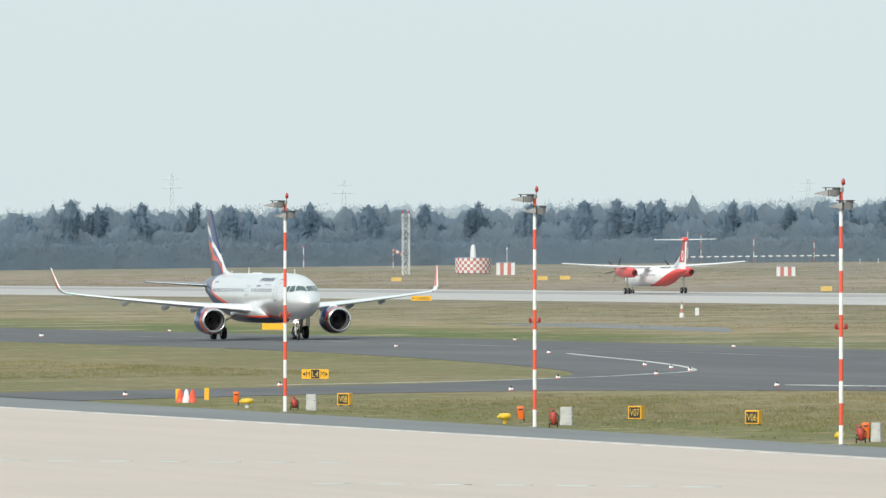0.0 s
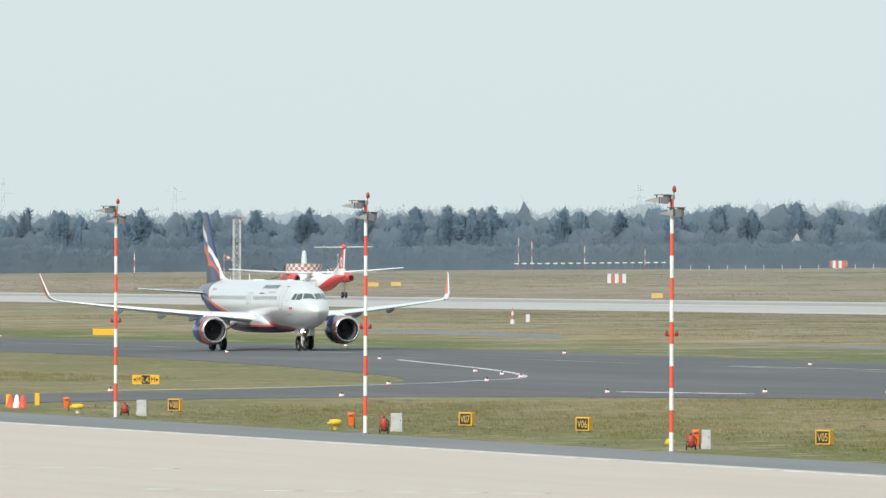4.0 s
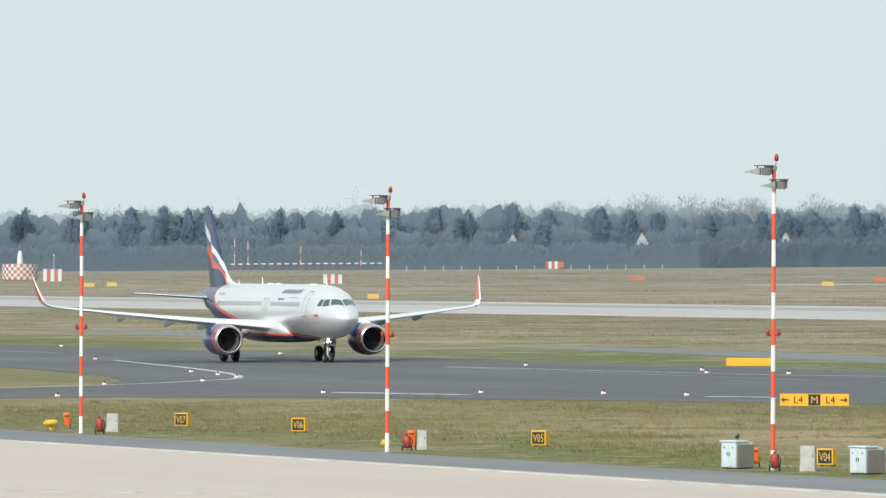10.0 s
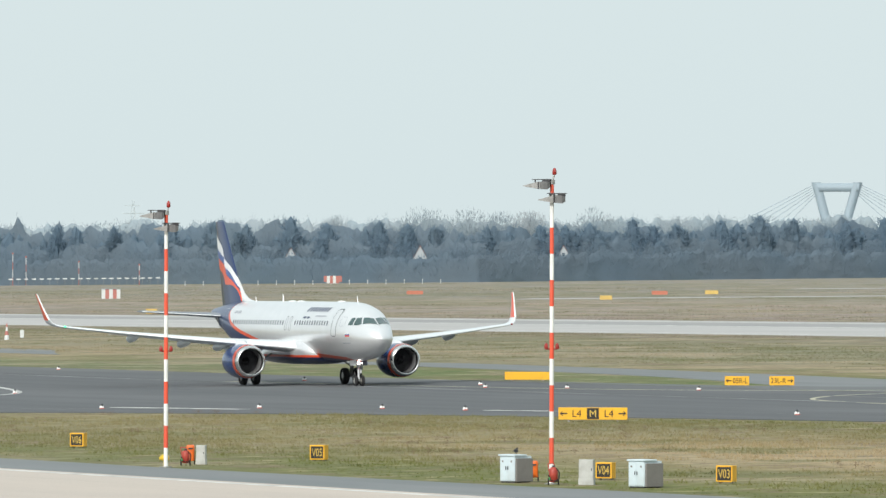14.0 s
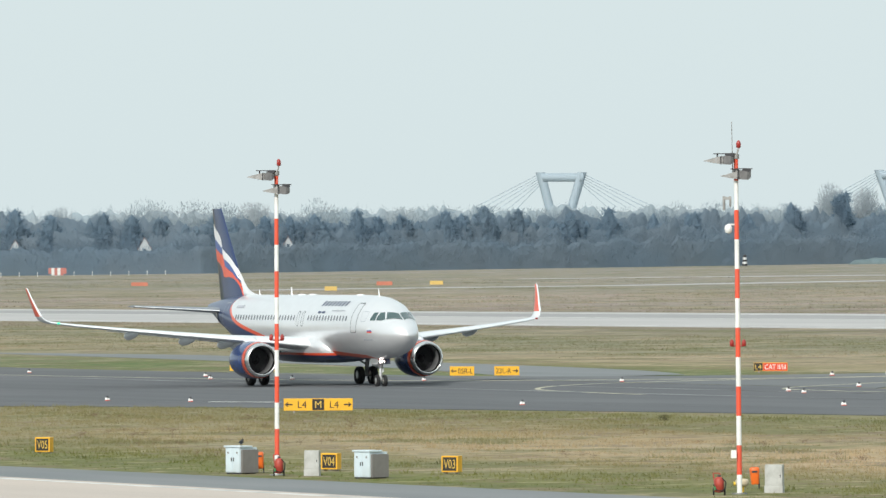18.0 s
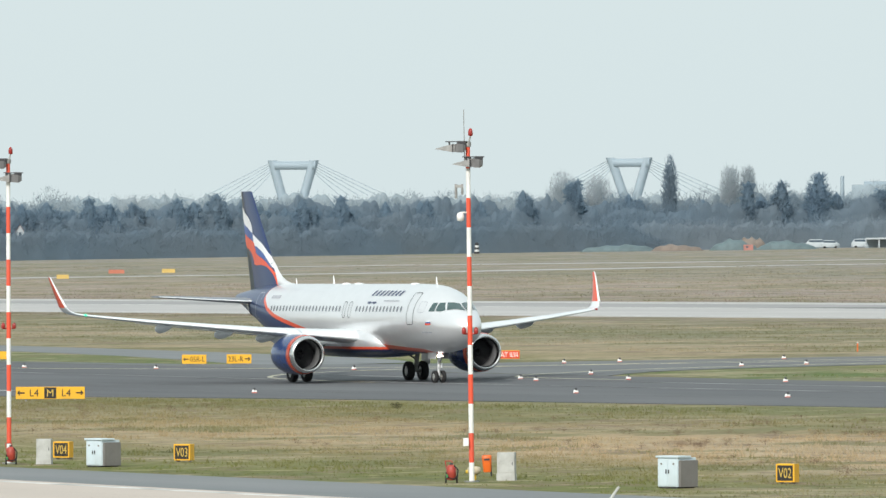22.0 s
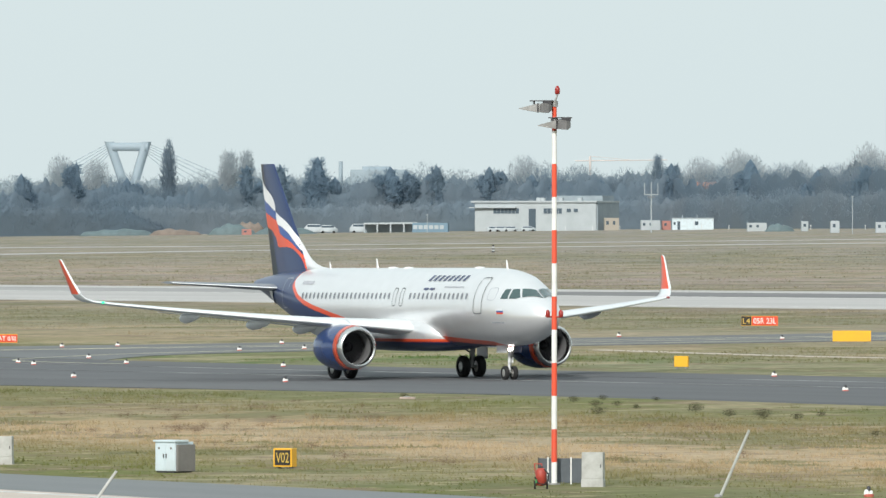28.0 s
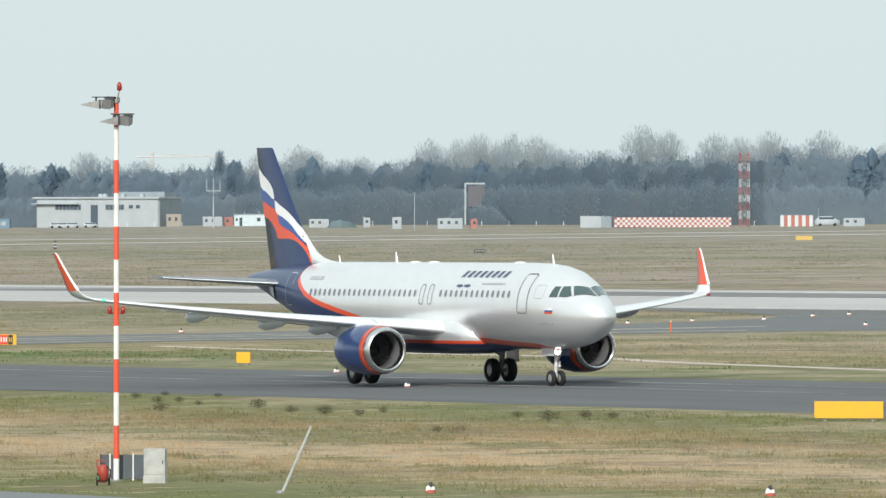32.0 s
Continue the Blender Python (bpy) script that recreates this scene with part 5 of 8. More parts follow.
# Distance haze is mixed into these wood colours, more in the rear belts.
bark = twig_material("hazed_bark", (0.21, 0.28, 0.343), (0.223, 0.282, 0.333), 0.03, 0.5)
thicket = twig_material("hazed_thicket_twigs", (0.18, 0.245, 0.305), (0.194, 0.248, 0.297), 0.03, 0.45)
# the same twigs with more haze in the colour, for the right side
grey_thicket = twig_material("hazier_thicket_twigs", (0.25, 0.318, 0.378), (0.266, 0.32, 0.368), 0.03, 0.5)
back_bark = twig_material("hazed_deep_bark", (0.245, 0.31, 0.36), (0.258, 0.312, 0.352), 0.03, 0.5)
haze_pale_bark = twig_material("haze_pale_bark", (0.32, 0.388, 0.435), (0.335, 0.388, 0.425), 0.03, 0.5)
haze_pale_twigs = twig_material("haze_pale_twigs", (0.43, 0.485, 0.52), (0.45, 0.485, 0.51), 0.03, 0.5)
needles = twig_material("hazed_needles", (0.195, 0.278, 0.355), (0.205, 0.28, 0.345), 0.03, 0.55)
distant = twig_material("hazed_ridge_wood", (0.3, 0.365, 0.405), (0.315, 0.365, 0.398), 0.03)


def belt_at(az):
    return float(np.interp(az, [-6, 0, 2.3, 4, 6, 9, 11, 12.5, 14, 17], [2950, 2980, 2900, 2850, 2900, 2980, 3010, 2800, 2560, 2480]))


def wood(name, kinds, az0, az1, step_m, back, jitter, size, mat, label, seed):
    """A strip of wood as one mass: kinds is a list of tree templates, size gives their scale along the strip."""
    r = np.random.default_rng(seed)
    out = []
    az = az0
    while az < az1:
        d = belt_at(az) + back + r.random() * jitter
        tpl = kinds[r.integers(len(kinds))]
        k = size(az) * (0.86 + 0.28 * r.random())
        a = r.random() * 6.28
        rot = np.array([[math.cos(a), -math.sin(a), 0], [math.sin(a), math.cos(a), 0], [0, 0, 1]])
        out.append(tpl @ rot.T * np.array([k, k, k * (0.9 + 0.2 * r.random())]) + np.array(over(az, d, -0.3)))
        az += math.degrees(step_m / d) * (0.5 + r.random())
    me = tri_mesh(name, np.concatenate(out), [mat])
    return tagged(new(name, me), label, "trees", kind="stuff")


def smooth_noise(r, n, m, a, b):
    """A smooth random field of n x m values with lumps of about a x b steps."""
    ga, gb = max(2, int(n / a) + 2), max(2, int(m / b) + 2)
    g = r.normal(size=(ga, gb))
    u, v = np.linspace(0, ga - 1.001, n), np.linspace(0, gb - 1.001, m)
    iu, iv = u.astype(int), v.astype(int)
    fu, fv = (u - iu)[:, None], (v - iv)[None, :]
    fu, fv = fu * fu * (3 - 2 * fu), fv * fv * (3 - 2 * fv)
    g00, g10, g01, g11 = g[iu][:, iv], g[iu + 1][:, iv], g[iu][:, iv + 1], g[iu + 1][:, iv + 1]
    return (g00 * (1 - fu) + g10 * fu) * (1 - fv) + (g01 * (1 - fu) + g11 * fu) * fv


def mass(name, az0, az1, back, high, crown, depth, sprays, mat, label, seed, long=0.9, ragged=1.0):
    """A closed belt of wood: crowns that run into one another, feathered all over with fine sprays."""
    r = np.random.default_rng(seed)
    n, m = int((az1 - az0) * 68), 13
    az = np.linspace(az0, az1, n)
    d = np.array([belt_at(a) for a in az]) + back
    across = np.radians(az) * 2900
    hs = np.array([high(a) for a in az])
    top = hs * (0.9 + (0.05 * smooth_noise(r, n, 2, crown * 1.4, 1)[:, 0] + 0.05 * smooth_noise(r, n, 2, crown * 0.5, 1)[:, 0] + 0.025 * r.normal(size=n)) * ragged)
    f = np.linspace(0, 1, m - 1)
    bulge = (1 - (f * 0.99) ** 5) ** 0.5
    lump = smooth_noise(r, n, m - 1, 4, 9) * 0.12 + smooth_noise(r, n, m - 1, 2, 2) * 0.1
    dist = d[:, None] + depth * (1 - bulge)[None, :] + lump
    z = top[:, None] * f[None, :] + smooth_noise(r, n, m - 1, 2, 1.5) * 0.12 - 0.3
    dist = np.concatenate([dist, dist[:, -1:], dist[:, -1:] + depth], 1)
    z = np.concatenate([z, z[:, -1:], np.full((n, 1), -0.3)], 1)
    m += 1
    sx, cx = np.sin(np.radians(az))[:, None], np.cos(np.radians(az))[:, None]
    v = np.stack([dist * sx, dist * cx, z + SLOPE * dist * sx], 2).reshape(-1, 3)
    k = (np.arange(n - 1)[:, None] * m + np.array([q for q in range(m - 1) if q != m - 3])[None, :]).ravel()
    quads = np.stack([k, k + m, k + m + 1, k + 1], 1)
    i, j = r.integers(0, n - 1, sprays), np.minimum(m - 3, (r.random(sprays) ** 0.5 * (m - 2)).astype(int))
    c = v[i * m + j] + r.normal(size=(sprays, 3)) * 0.35
    c[:, 1] -= 0.25
    out = np.stack([-np.sin(np.radians(az[i])), -np.cos(np.radians(az[i])), 0.2 + 0.6 * f[np.minimum(j, m - 3)]], 1)
    out /= np.linalg.norm(out, axis=1)[:, None]
    up = np.stack([np.zeros(sprays), np.zeros(sprays), np.ones(sprays)], 1) + r.normal(size=(sprays, 3)) * 0.35
    up /= np.linalg.norm(up, axis=1)[:, None]
    sh = shards(c, up, long * (0.4 + 0.9 * r.random(sprays)) * (0.7 + 0.7 * (j / m) ** 3), 0.07 + 0.11 * r.random(sprays), out)
    verts = np.concatenate([v, sh])
    faces = quads.tolist() + (np.arange(3 * sprays).reshape(-1, 3) + len(v)).tolist()
    me = bpy.data.meshes.new(name)
    me.from_pydata(verts.tolist(), [], faces)
    me.polygons.foreach_set("use_smooth", [True] * len(me.polygons))
    me.materials.append(mat)
    return tagged(new(name, me), label, "trees", kind="stuff")


shrubs = [bare_tree(8, 4.2, 1300, 0.02, 1.6, 1.1) for _ in range(6)]
bares = [bare_tree(12, 4.2, 2000, 0.1, 1.6, 0.6) for _ in range(7)]
far_bares = [bare_tree(12, 5.5, 700, 0.1, 1.3, 1.0) for _ in range(6)]
talls = [bare_tree(20, 5.0, 3600, 0.3, 2.6, 0.4) for _ in range(6)]
firs = [conifer(13.5, 4.2, 700) for _ in range(4)] + [round_tree(12.8, 4.8, 900) for _ in range(7)]
along = lambda *stops: (lambda az: float(np.interp(az, stops[0::2], stops[1::2])))
mass("thicket", -4.5, 8.2, 0, along(-3, 8.6, 5, 8.6, 7.5, 9, 7.9, 8.5, 8.2, 0.6), 5, 2, 26000, thicket, "dense thicket along the field's far edge, coloured blue-grey with haze", 1, 1.3)
mass("grey_thicket", 7.3, 16, 1.5, along(7.3, 7, 7.8, 8.8, 9, 9, 12, 11, 15, 11.5), 5, 2, 18000, grey_thicket, "dense thicket along the field's far edge, coloured grey with haze", 10, 1.3)
mass("edge_copse", 12.2, 12.54, -9, along(12.2, 1.5, 12.27, 5.6, 12.47, 5.8, 12.54, 1.5), 3, 2, 900, grey_thicket, "low copse before the taller thicket, coloured grey with haze", 31, 1.0)
wood("shrub_wood", shrubs, -4.5, 8.3, 4.2, 14, 6, along(-3, 1.3, 5, 1.3, 9, 1.35), thicket, "dense bushes at the wood's edge, coloured blue-grey with haze", 13)
wood("grey_shrub_wood", shrubs, 8.2, 16, 4.2, 10, 6, along(8, 1.2, 12, 1.45, 15, 1.5), grey_thicket, "dense bushes at the wood's edge, coloured grey with haze", 14)
mass("inner_thicket", -4.5, 16, 22, along(-3, 13.0, 5, 13.0, 8, 13.6, 9, 15, 12, 16.5, 15, 17), 5, 2, 22000, bark, "winter thicket inside the wood, coloured blue-grey with haze", 2, 1.5)
mass("deep_thicket", -4.5, 8.2, 48, along(-3, 18.3, 2.6, 18.3, 3.6, 17, 7.6, 16.6, 8.2, 12), 4, 3, 14000, bark, "winter thicket deep in the wood, coloured blue-grey with haze", 19, 1.3)
mass("back_thicket", 7.6, 16, 62, along(7.6, 15, 8, 16.2, 10, 17.5, 12, 18.5, 15, 19), 4, 3, 11000, back_bark, "winter thicket deep in the wood, coloured paler with haze", 18, 1.2)
wood("bare_wood", bares, -4.5, 10.8, 4.0, 28, 16, along(-3, 1.12, 5, 1.14, 8, 1.24, 10, 1.36), bark, "leafless winter wood, coloured blue-grey with haze", 3)
wood("grey_bare_wood", bares, 10.6, 16, 3.6, 28, 16, along(10.6, 1.3, 12, 1.45, 15, 1.45), grey_thicket, "leafless winter wood of taller trees, coloured grey with haze", 15)
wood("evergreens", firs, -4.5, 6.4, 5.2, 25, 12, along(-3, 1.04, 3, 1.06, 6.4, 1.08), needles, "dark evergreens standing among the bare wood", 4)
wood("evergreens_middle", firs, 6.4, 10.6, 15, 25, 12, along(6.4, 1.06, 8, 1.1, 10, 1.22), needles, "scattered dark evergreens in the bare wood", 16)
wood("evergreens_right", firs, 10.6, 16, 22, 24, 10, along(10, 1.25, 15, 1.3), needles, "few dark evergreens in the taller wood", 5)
wood("pale_wood", bares, 2.6, 11.5, 4.4, 110, 90, along(2.6, 1.15, 3.1, 1.3, 3.4, 1.58, 4.2, 1.68, 4.9, 1.4, 8, 1.5, 10.5, 1.6), haze_pale_bark, "leafless trees behind the wood, coloured pale with haze", 7)
wood("tall_bare_wood", talls, 11.2, 16, 5.4, 75, 30, along(11.2, 0.98, 11.8, 1.07, 13, 1.12, 15, 1.08), haze_pale_twigs, "tall leafless poplars above the wood, coloured pale with haze", 6)
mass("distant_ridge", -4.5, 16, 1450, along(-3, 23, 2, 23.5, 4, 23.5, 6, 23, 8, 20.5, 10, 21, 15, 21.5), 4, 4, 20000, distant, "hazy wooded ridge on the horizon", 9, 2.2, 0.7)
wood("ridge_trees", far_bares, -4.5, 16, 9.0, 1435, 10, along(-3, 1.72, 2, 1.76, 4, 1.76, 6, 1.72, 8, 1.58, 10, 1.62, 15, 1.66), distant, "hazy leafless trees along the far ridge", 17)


def single_tree(kind, az, el, back, wide, label):
    """A tree that stands out from the wood, as a thing of its own."""
    d = belt_at(az) + back
    h = raised(az, el, d)
    t = {"conifer": conifer, "round": round_tree, "bare": bare_tree, "poplar": bare_tree}[kind]
    tris = t(h, wide, 3000, 0.12, 3.0, 0.5) if kind == "poplar" else t(h, wide, 3600, 0.3, 1.8, 0.4) if kind == "bare" else t(h, wide, 2200)
    ob = thing("evergreen_tree" if kind in ("conifer", "round") else "bare_tree", Matrix.Translation(over(az, d)), label, "tree")
    k = 40 * 3
    mat = needles if kind in ("conifer", "round") else haze_pale_twigs if kind == "bare" else bark
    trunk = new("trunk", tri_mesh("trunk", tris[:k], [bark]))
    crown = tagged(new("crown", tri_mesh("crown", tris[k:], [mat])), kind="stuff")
    trunk.parent = crown.parent = ob
    return ob


for kind, az, el, wide in (("conifer", -2.1, 0.194, 5.5), ("round", -1.39, 0.181, 3.0), ("conifer", 0.98, 0.199, 4.6), ("round", 1.23, 0.2, 5.5), ("round", 1.95, 0.176, 3.4), ("conifer", 2.52, 0.198, 4.4),
                                 ("conifer", 2.95, 0.224, 5.6), ("round", 3.45, 0.207, 4.8), ("conifer", 4.88, 0.216, 4.6), ("conifer", 5.6, 0.236, 5.0), ("conifer", 5.79, 0.222, 4.0), ("conifer", 6.3, 0.226, 5.2),
                                 ("conifer", 6.79, 0.2, 3.6), ("round", 7.33, 0.25, 5.0), ("round", 7.64, 0.318, 4.2), ("conifer", 9.0, 0.346, 5.6), ("round", 9.41, 0.292, 6.5), ("conifer", 9.67, 0.3, 5.0), ("round", 9.97, 0.29, 6.0),
                                 ("conifer", 14.1, 0.353, 5.0), ("round", 14.68, 0.348, 6.5), ("round", 11.42, 0.285, 4.4), ("conifer", 11.0, 0.31, 5.5)):
    single_tree(kind, az, el, 25, wide, "dark evergreen standing above the winter wood")
for k, (az, el) in enumerate(((-1.95, 0.17), (-1.7, 0.176), (-1.2, 0.16), (-0.75, 0.18), (-0.42, 0.165), (-0.1, 0.17), (0.2, 0.185), (0.5, 0.172), (0.8, 0.19), (1.12, 0.185), (1.63, 0.18), (2.28, 0.165), (2.7, 0.182), (3.15, 0.19), (3.61, 0.185), (3.76, 0.175), (4.06, 0.165), (4.36, 0.178),
                               (4.5, 0.18), (4.64, 0.19), (5.0, 0.18), (5.12, 0.19), (5.38, 0.21), (5.47, 0.19), (6.08, 0.2), (8.6, 0.3), (8.79, 0.3), (9.5, 0.27), (12.1, 0.3), (12.4, 0.29))):
    single_tree("conifer" if k % 3 else "round", az, el, 25, 3.6 + 0.6 * (k % 5), "dark evergreen among the winter wood")
for kind, az, el, back, wide in (("poplar", 8.16, 0.448, 40, 2.3), ("bare", 8.5, 0.393, 50, 3.4), ("bare", 8.6, 0.392, 50, 2.6), ("bare", 10.17, 0.355, 55, 5.5), ("poplar", 10.92, 0.37, 45, 2.2), ("bare", 11.16, 0.352, 55, 5.8), ("bare", 7.55, 0.36, 60, 4.5),
                                 ("bare", 7.75, 0.34, 60, 4.5), ("bare", 13.86, 0.443, 50, 4.6), ("bare", 14.03, 0.433, 50, 4.2), ("bare", 3.2, 0.235, 70, 5.0), ("bare", 4.3, 0.262, 90, 6.0)):
    single_tree(kind, az, el, back, wide, "tall leafless tree standing above the wood")


# ---- signs ----
sign_yellow = material("sign_yellow", (0.80, 0.42, 0.02), 0.5, vary=0.05, grain=1.5, fine=14, second=(0.72, 0.39, 0.03), amount=0.4)
sign_black = material("sign_black", (0.022, 0.02, 0.018), 0.5, vary=0.1)
sign_red = material("sign_red", (0.68, 0.07, 0.03), 0.5, vary=0.05)
ochre_text = material("ochre_text", (0.62, 0.42, 0.08), 0.5, vary=0.03)
white_text = material("white_text", (0.8, 0.8, 0.78), 0.5, vary=0.03)
grey_foot = material("sign_foot", (0.3, 0.3, 0.3), 0.6, 0.3)


def text_mesh(words, high, wide, deep=0.006):
    """Letters as a mesh in the x-z plane, centred, scaled to fit the given height and width."""
    cu = bpy.data.curves.new("letters", "FONT")
    cu.body, cu.align_x, cu.align_y, cu.extrude, cu.resolution_u = words, "LEFT", "BOTTOM", 0.0, 3
    tmp = new("letters", cu)
    bpy.context.view_layer.update()
    me = bpy.data.meshes.new_from_object(tmp.evaluated_get(bpy.context.evaluated_depsgraph_get()))
    bpy.data.objects.remove(tmp)
    co = np.empty(len(me.vertices) * 3)
    me.vertices.foreach_get("co", co)
    co = co.reshape(-1, 3)
    lo, hi = co.min(0), co.max(0)
    k = high / (hi[1] - lo[1])
    kx = min(k, wide / (hi[0] - lo[0]))
    x = (co[:, 0] - (lo[0] + hi[0]) / 2) * kx
    z = (co[:, 1] - (lo[1] + hi[1]) / 2) * k
    me.vertices.foreach_set("co", np.stack([x, np.zeros_like(x), z], 1).ravel())
    me.update()
    return me


def lettered(words, high, wide, mat, parent, x, y, z):
    me = text_mesh(words, high, wide)
    me.materials.clear()
    me.materials.append(mat)
    ob = new("lettering", me)
    ob.parent = parent
    ob.location = (x, y, z)
    return ob


def arrow(bm, x, y, z, w, h, way):
    """A flat arrow; way -1 points left, 1 right."""
    t = h * 0.13
    for pts in (((-w / 2, -t), (w / 2 - h * 0.1, -t), (w / 2 - h * 0.1, t), (-w / 2, t)), ((w / 2, 0), (w / 2 - h * 0.5, h * 0.5), (w / 2 - h * 0.62, h * 0.38), (w / 2 - h * 0.25, 0), (w / 2 - h * 0.62, -h * 0.38), (w / 2 - h * 0.5, -h * 0.5))):
        bm.faces.new([bm.verts.new((x + way * a, y - (0.0015 if len(pts) > 4 else 0), z + b)) for a, b in pts])
    return bm


def sign(s, p, w, h, panels, label, turn=0.0, deep=0.28, foot=0.12, group=""):
    """A lit box sign on short feet. panels: (share, face material, words, text material, arrow) from its left end."""
    ob = thing("taxiway_sign", facing(s, p, turn), label, "sign", group)
    part("case", box(bmesh.new(), -w / 2, w / 2, -deep / 2, deep / 2, foot, foot + h, 0.012), sign_yellow, ob, "yellow metal case")
    for fx in (-0.35, 0.35):
        part("foot", box(bmesh.new(), fx * w - 0.05, fx * w + 0.05, -0.08, 0.08, -0.05, foot + 0.02), grey_foot, ob)
    x, y, z = -w / 2, -deep / 2, foot + h / 2
    for share_w, face, words, ink, way in panels:
        pw = w * share_w
        if face is not sign_yellow:
            part("panel", box(bmesh.new(), x + 0.012, x + pw - 0.012, y - 0.008, y + 0.01, foot + 0.03, foot + h - 0.03), face, ob)
        ty, cx = y - 0.016, x + pw / 2
        if way:
            aw = min(h * 0.62, pw * 0.28)
            part("arrow", arrow(bmesh.new(), cx + way * (pw / 2 - aw / 2 - 0.07), ty, z, aw, h * 0.42, way), ink, ob)
            cx -= way * (aw / 2 + 0.03)
            pw2 = pw - aw - 0.16
        else:
            pw2 = pw - 0.1
        if words:
            lettered(words, h * 0.56, pw2 * 0.9, ink, ob, cx, ty, z)
        x += pw
    return ob


B, Y, R = sign_black, sign_yellow, sign_red
for words, s, p in (("V08", -540.8, 148.4), ("V07", -487.3, 148.9), ("V06", -470.1, 149.6), ("V05", -431.9, 148.8), ("V04", -388.1, 146.1), ("V03", -378.9, 147.8), ("V02", -327.4, 150.7)):
    ob = thing("stand_sign", facing(s, p, -24), "yellow box sign with an ochre stand number on black", "sign", "stand number signs")
    part("case", box(bmesh.new(), -0.36, 0.36, -0.2, 0.24, 0.06, 0.72, 0.015), sign_yellow, ob, "yellow case")
    part("panel", box(bmesh.new(), -0.3, 0.3, -0.212, -0.19, 0.12, 0.66), sign_black, ob, "black face")
    lettered(words, 0.36, 0.5, ochre_text, ob, 0, -0.218, 0.39)
    for fx in (-0.25, 0.25):
        part("foot", box(bmesh.new(), fx - 0.04, fx + 0.04, -0.1, 0.1, -0.05, 0.08), grey_foot, ob)
sign(-636.6, 172.7, 1.76, 0.62, [(0.34, Y, "M", B, -1), (0.32, B, "L4", ochre_text, 0), (0.34, Y, "M", B, 1)], "small yellow direction sign with arrows beside the taxiway link")
sign(-518.1, 194.3, 3.76, 0.66, [(0.41, Y, "L4", B, -1), (0.18, B, "M", ochre_text, 0), (0.41, Y, "L4", B, 1)], "long yellow direction sign with arrows on the near grass")
sign(-640.7, 250.7, 1.65, 0.62, [(1, Y, "05R-L", B, -1)], "yellow runway direction sign with one black arrow")
sign(-637.5, 252.7, 1.68, 0.62, [(1, Y, "23L-R", B, 1)], "yellow runway direction sign with one black arrow")
sign(-680.8, 250.3, 3.23, 0.56, [(1, Y, "", B, 0)], "long blank yellow back of a taxiway sign", group="blank sign backs")
sign(-631.7, 269.6, 2.29, 0.58, [(0.27, B, "L4", ochre_text, 0), (0.73, R, "CAT II/III", white_text, 0)], "red and black holding sign with white letters")
sign(-650.8, 337.3, 2.65, 0.72, [(0.28, B, "L4", ochre_text, 0), (0.72, R, "05R 23L", white_text, 0)], "red and black runway holding sign beside the exit")
sign(-574.7, 304.5, 2.46, 0.70, [(1, Y, "", B, 0)], "yellow sign back beside the runway exit", group="blank sign backs")
sign(-501.4, 255.0, 0.78, 0.60, [(1, Y, "", B, 0)], "short yellow sign back beyond the taxiway", -14, group="blank sign backs")
sign(-354.9, 208.0, 2.80, 0.68, [(1, Y, "", B, 0)], "broad yellow sign back at the taxiway's near edge", -5, group="blank sign backs")
held = sign(-575.5, 275.9, 1.35, 0.66, [(0.6, R, "", B, 0), (0.24, B, "", B, 0), (0.16, Y, "", B, 0)], "red, black and yellow holding sign beside the runway exit")
for x in (-0.58, -0.42, -0.3, -0.14, 0.0):
    part("text_bar", box(bmesh.new(), x, x + 0.07, -0.16, -0.15, 0.3, 0.6), white_text, held)
for x in (0.2, 0.32):
    part("text_bar", box(bmesh.new(), x, x + 0.06, -0.16, -0.15, 0.3, 0.6), ochre_text, held)
sign(-1358.0, 383.7, 2.83, 0.66, [(1, Y, "CARGO", B, -1)], "yellow cargo direction sign beside the runway")
sign(-969.9, 258.9, 2.35, 0.62, [(1, Y, "", B, 0)], "yellow sign back beyond the taxiway", group="blank sign backs")
# far signs: distance haze pales the red and yellow in the colour itself
far_sign_red = material("hazed_sign_red", (0.50, 0.17, 0.11), 0.6, vary=0.1)
far_sign_yellow = material("hazed_sign_yellow", (0.60, 0.42, 0.13), 0.6, vary=0.1)
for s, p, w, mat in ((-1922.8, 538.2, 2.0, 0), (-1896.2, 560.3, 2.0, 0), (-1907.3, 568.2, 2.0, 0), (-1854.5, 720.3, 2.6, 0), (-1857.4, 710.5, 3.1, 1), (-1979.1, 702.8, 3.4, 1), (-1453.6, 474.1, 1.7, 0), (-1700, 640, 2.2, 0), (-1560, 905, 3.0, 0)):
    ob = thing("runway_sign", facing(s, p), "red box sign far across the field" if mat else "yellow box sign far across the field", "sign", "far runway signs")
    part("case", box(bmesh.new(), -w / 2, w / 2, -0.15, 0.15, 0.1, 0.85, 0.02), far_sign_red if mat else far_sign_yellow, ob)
    for fx in (-0.35, 0.35):
        part("foot", box(bmesh.new(), fx * w - 0.05, fx * w + 0.05, -0.08, 0.08, -0.05, 0.12), grey_foot, ob)

# ---- cabinets, bins and fire points along the apron edge ----
cabinet_paint = material("cabinet_paint", (0.57, 0.66, 0.71), 0.45, vary=0.06, grain=1.5, fine=12, second=(0.5, 0.57, 0.6), amount=0.45)
cabinet_side = material("cabinet_side", (0.185, 0.176, 0.165), 0.6, vary=0.1, grain=2, fine=14)
concrete_box = material("concrete_post", (0.46, 0.47, 0.45), 0.8, vary=0.12, grain=3, fine=30, second=(0.36, 0.36, 0.34))
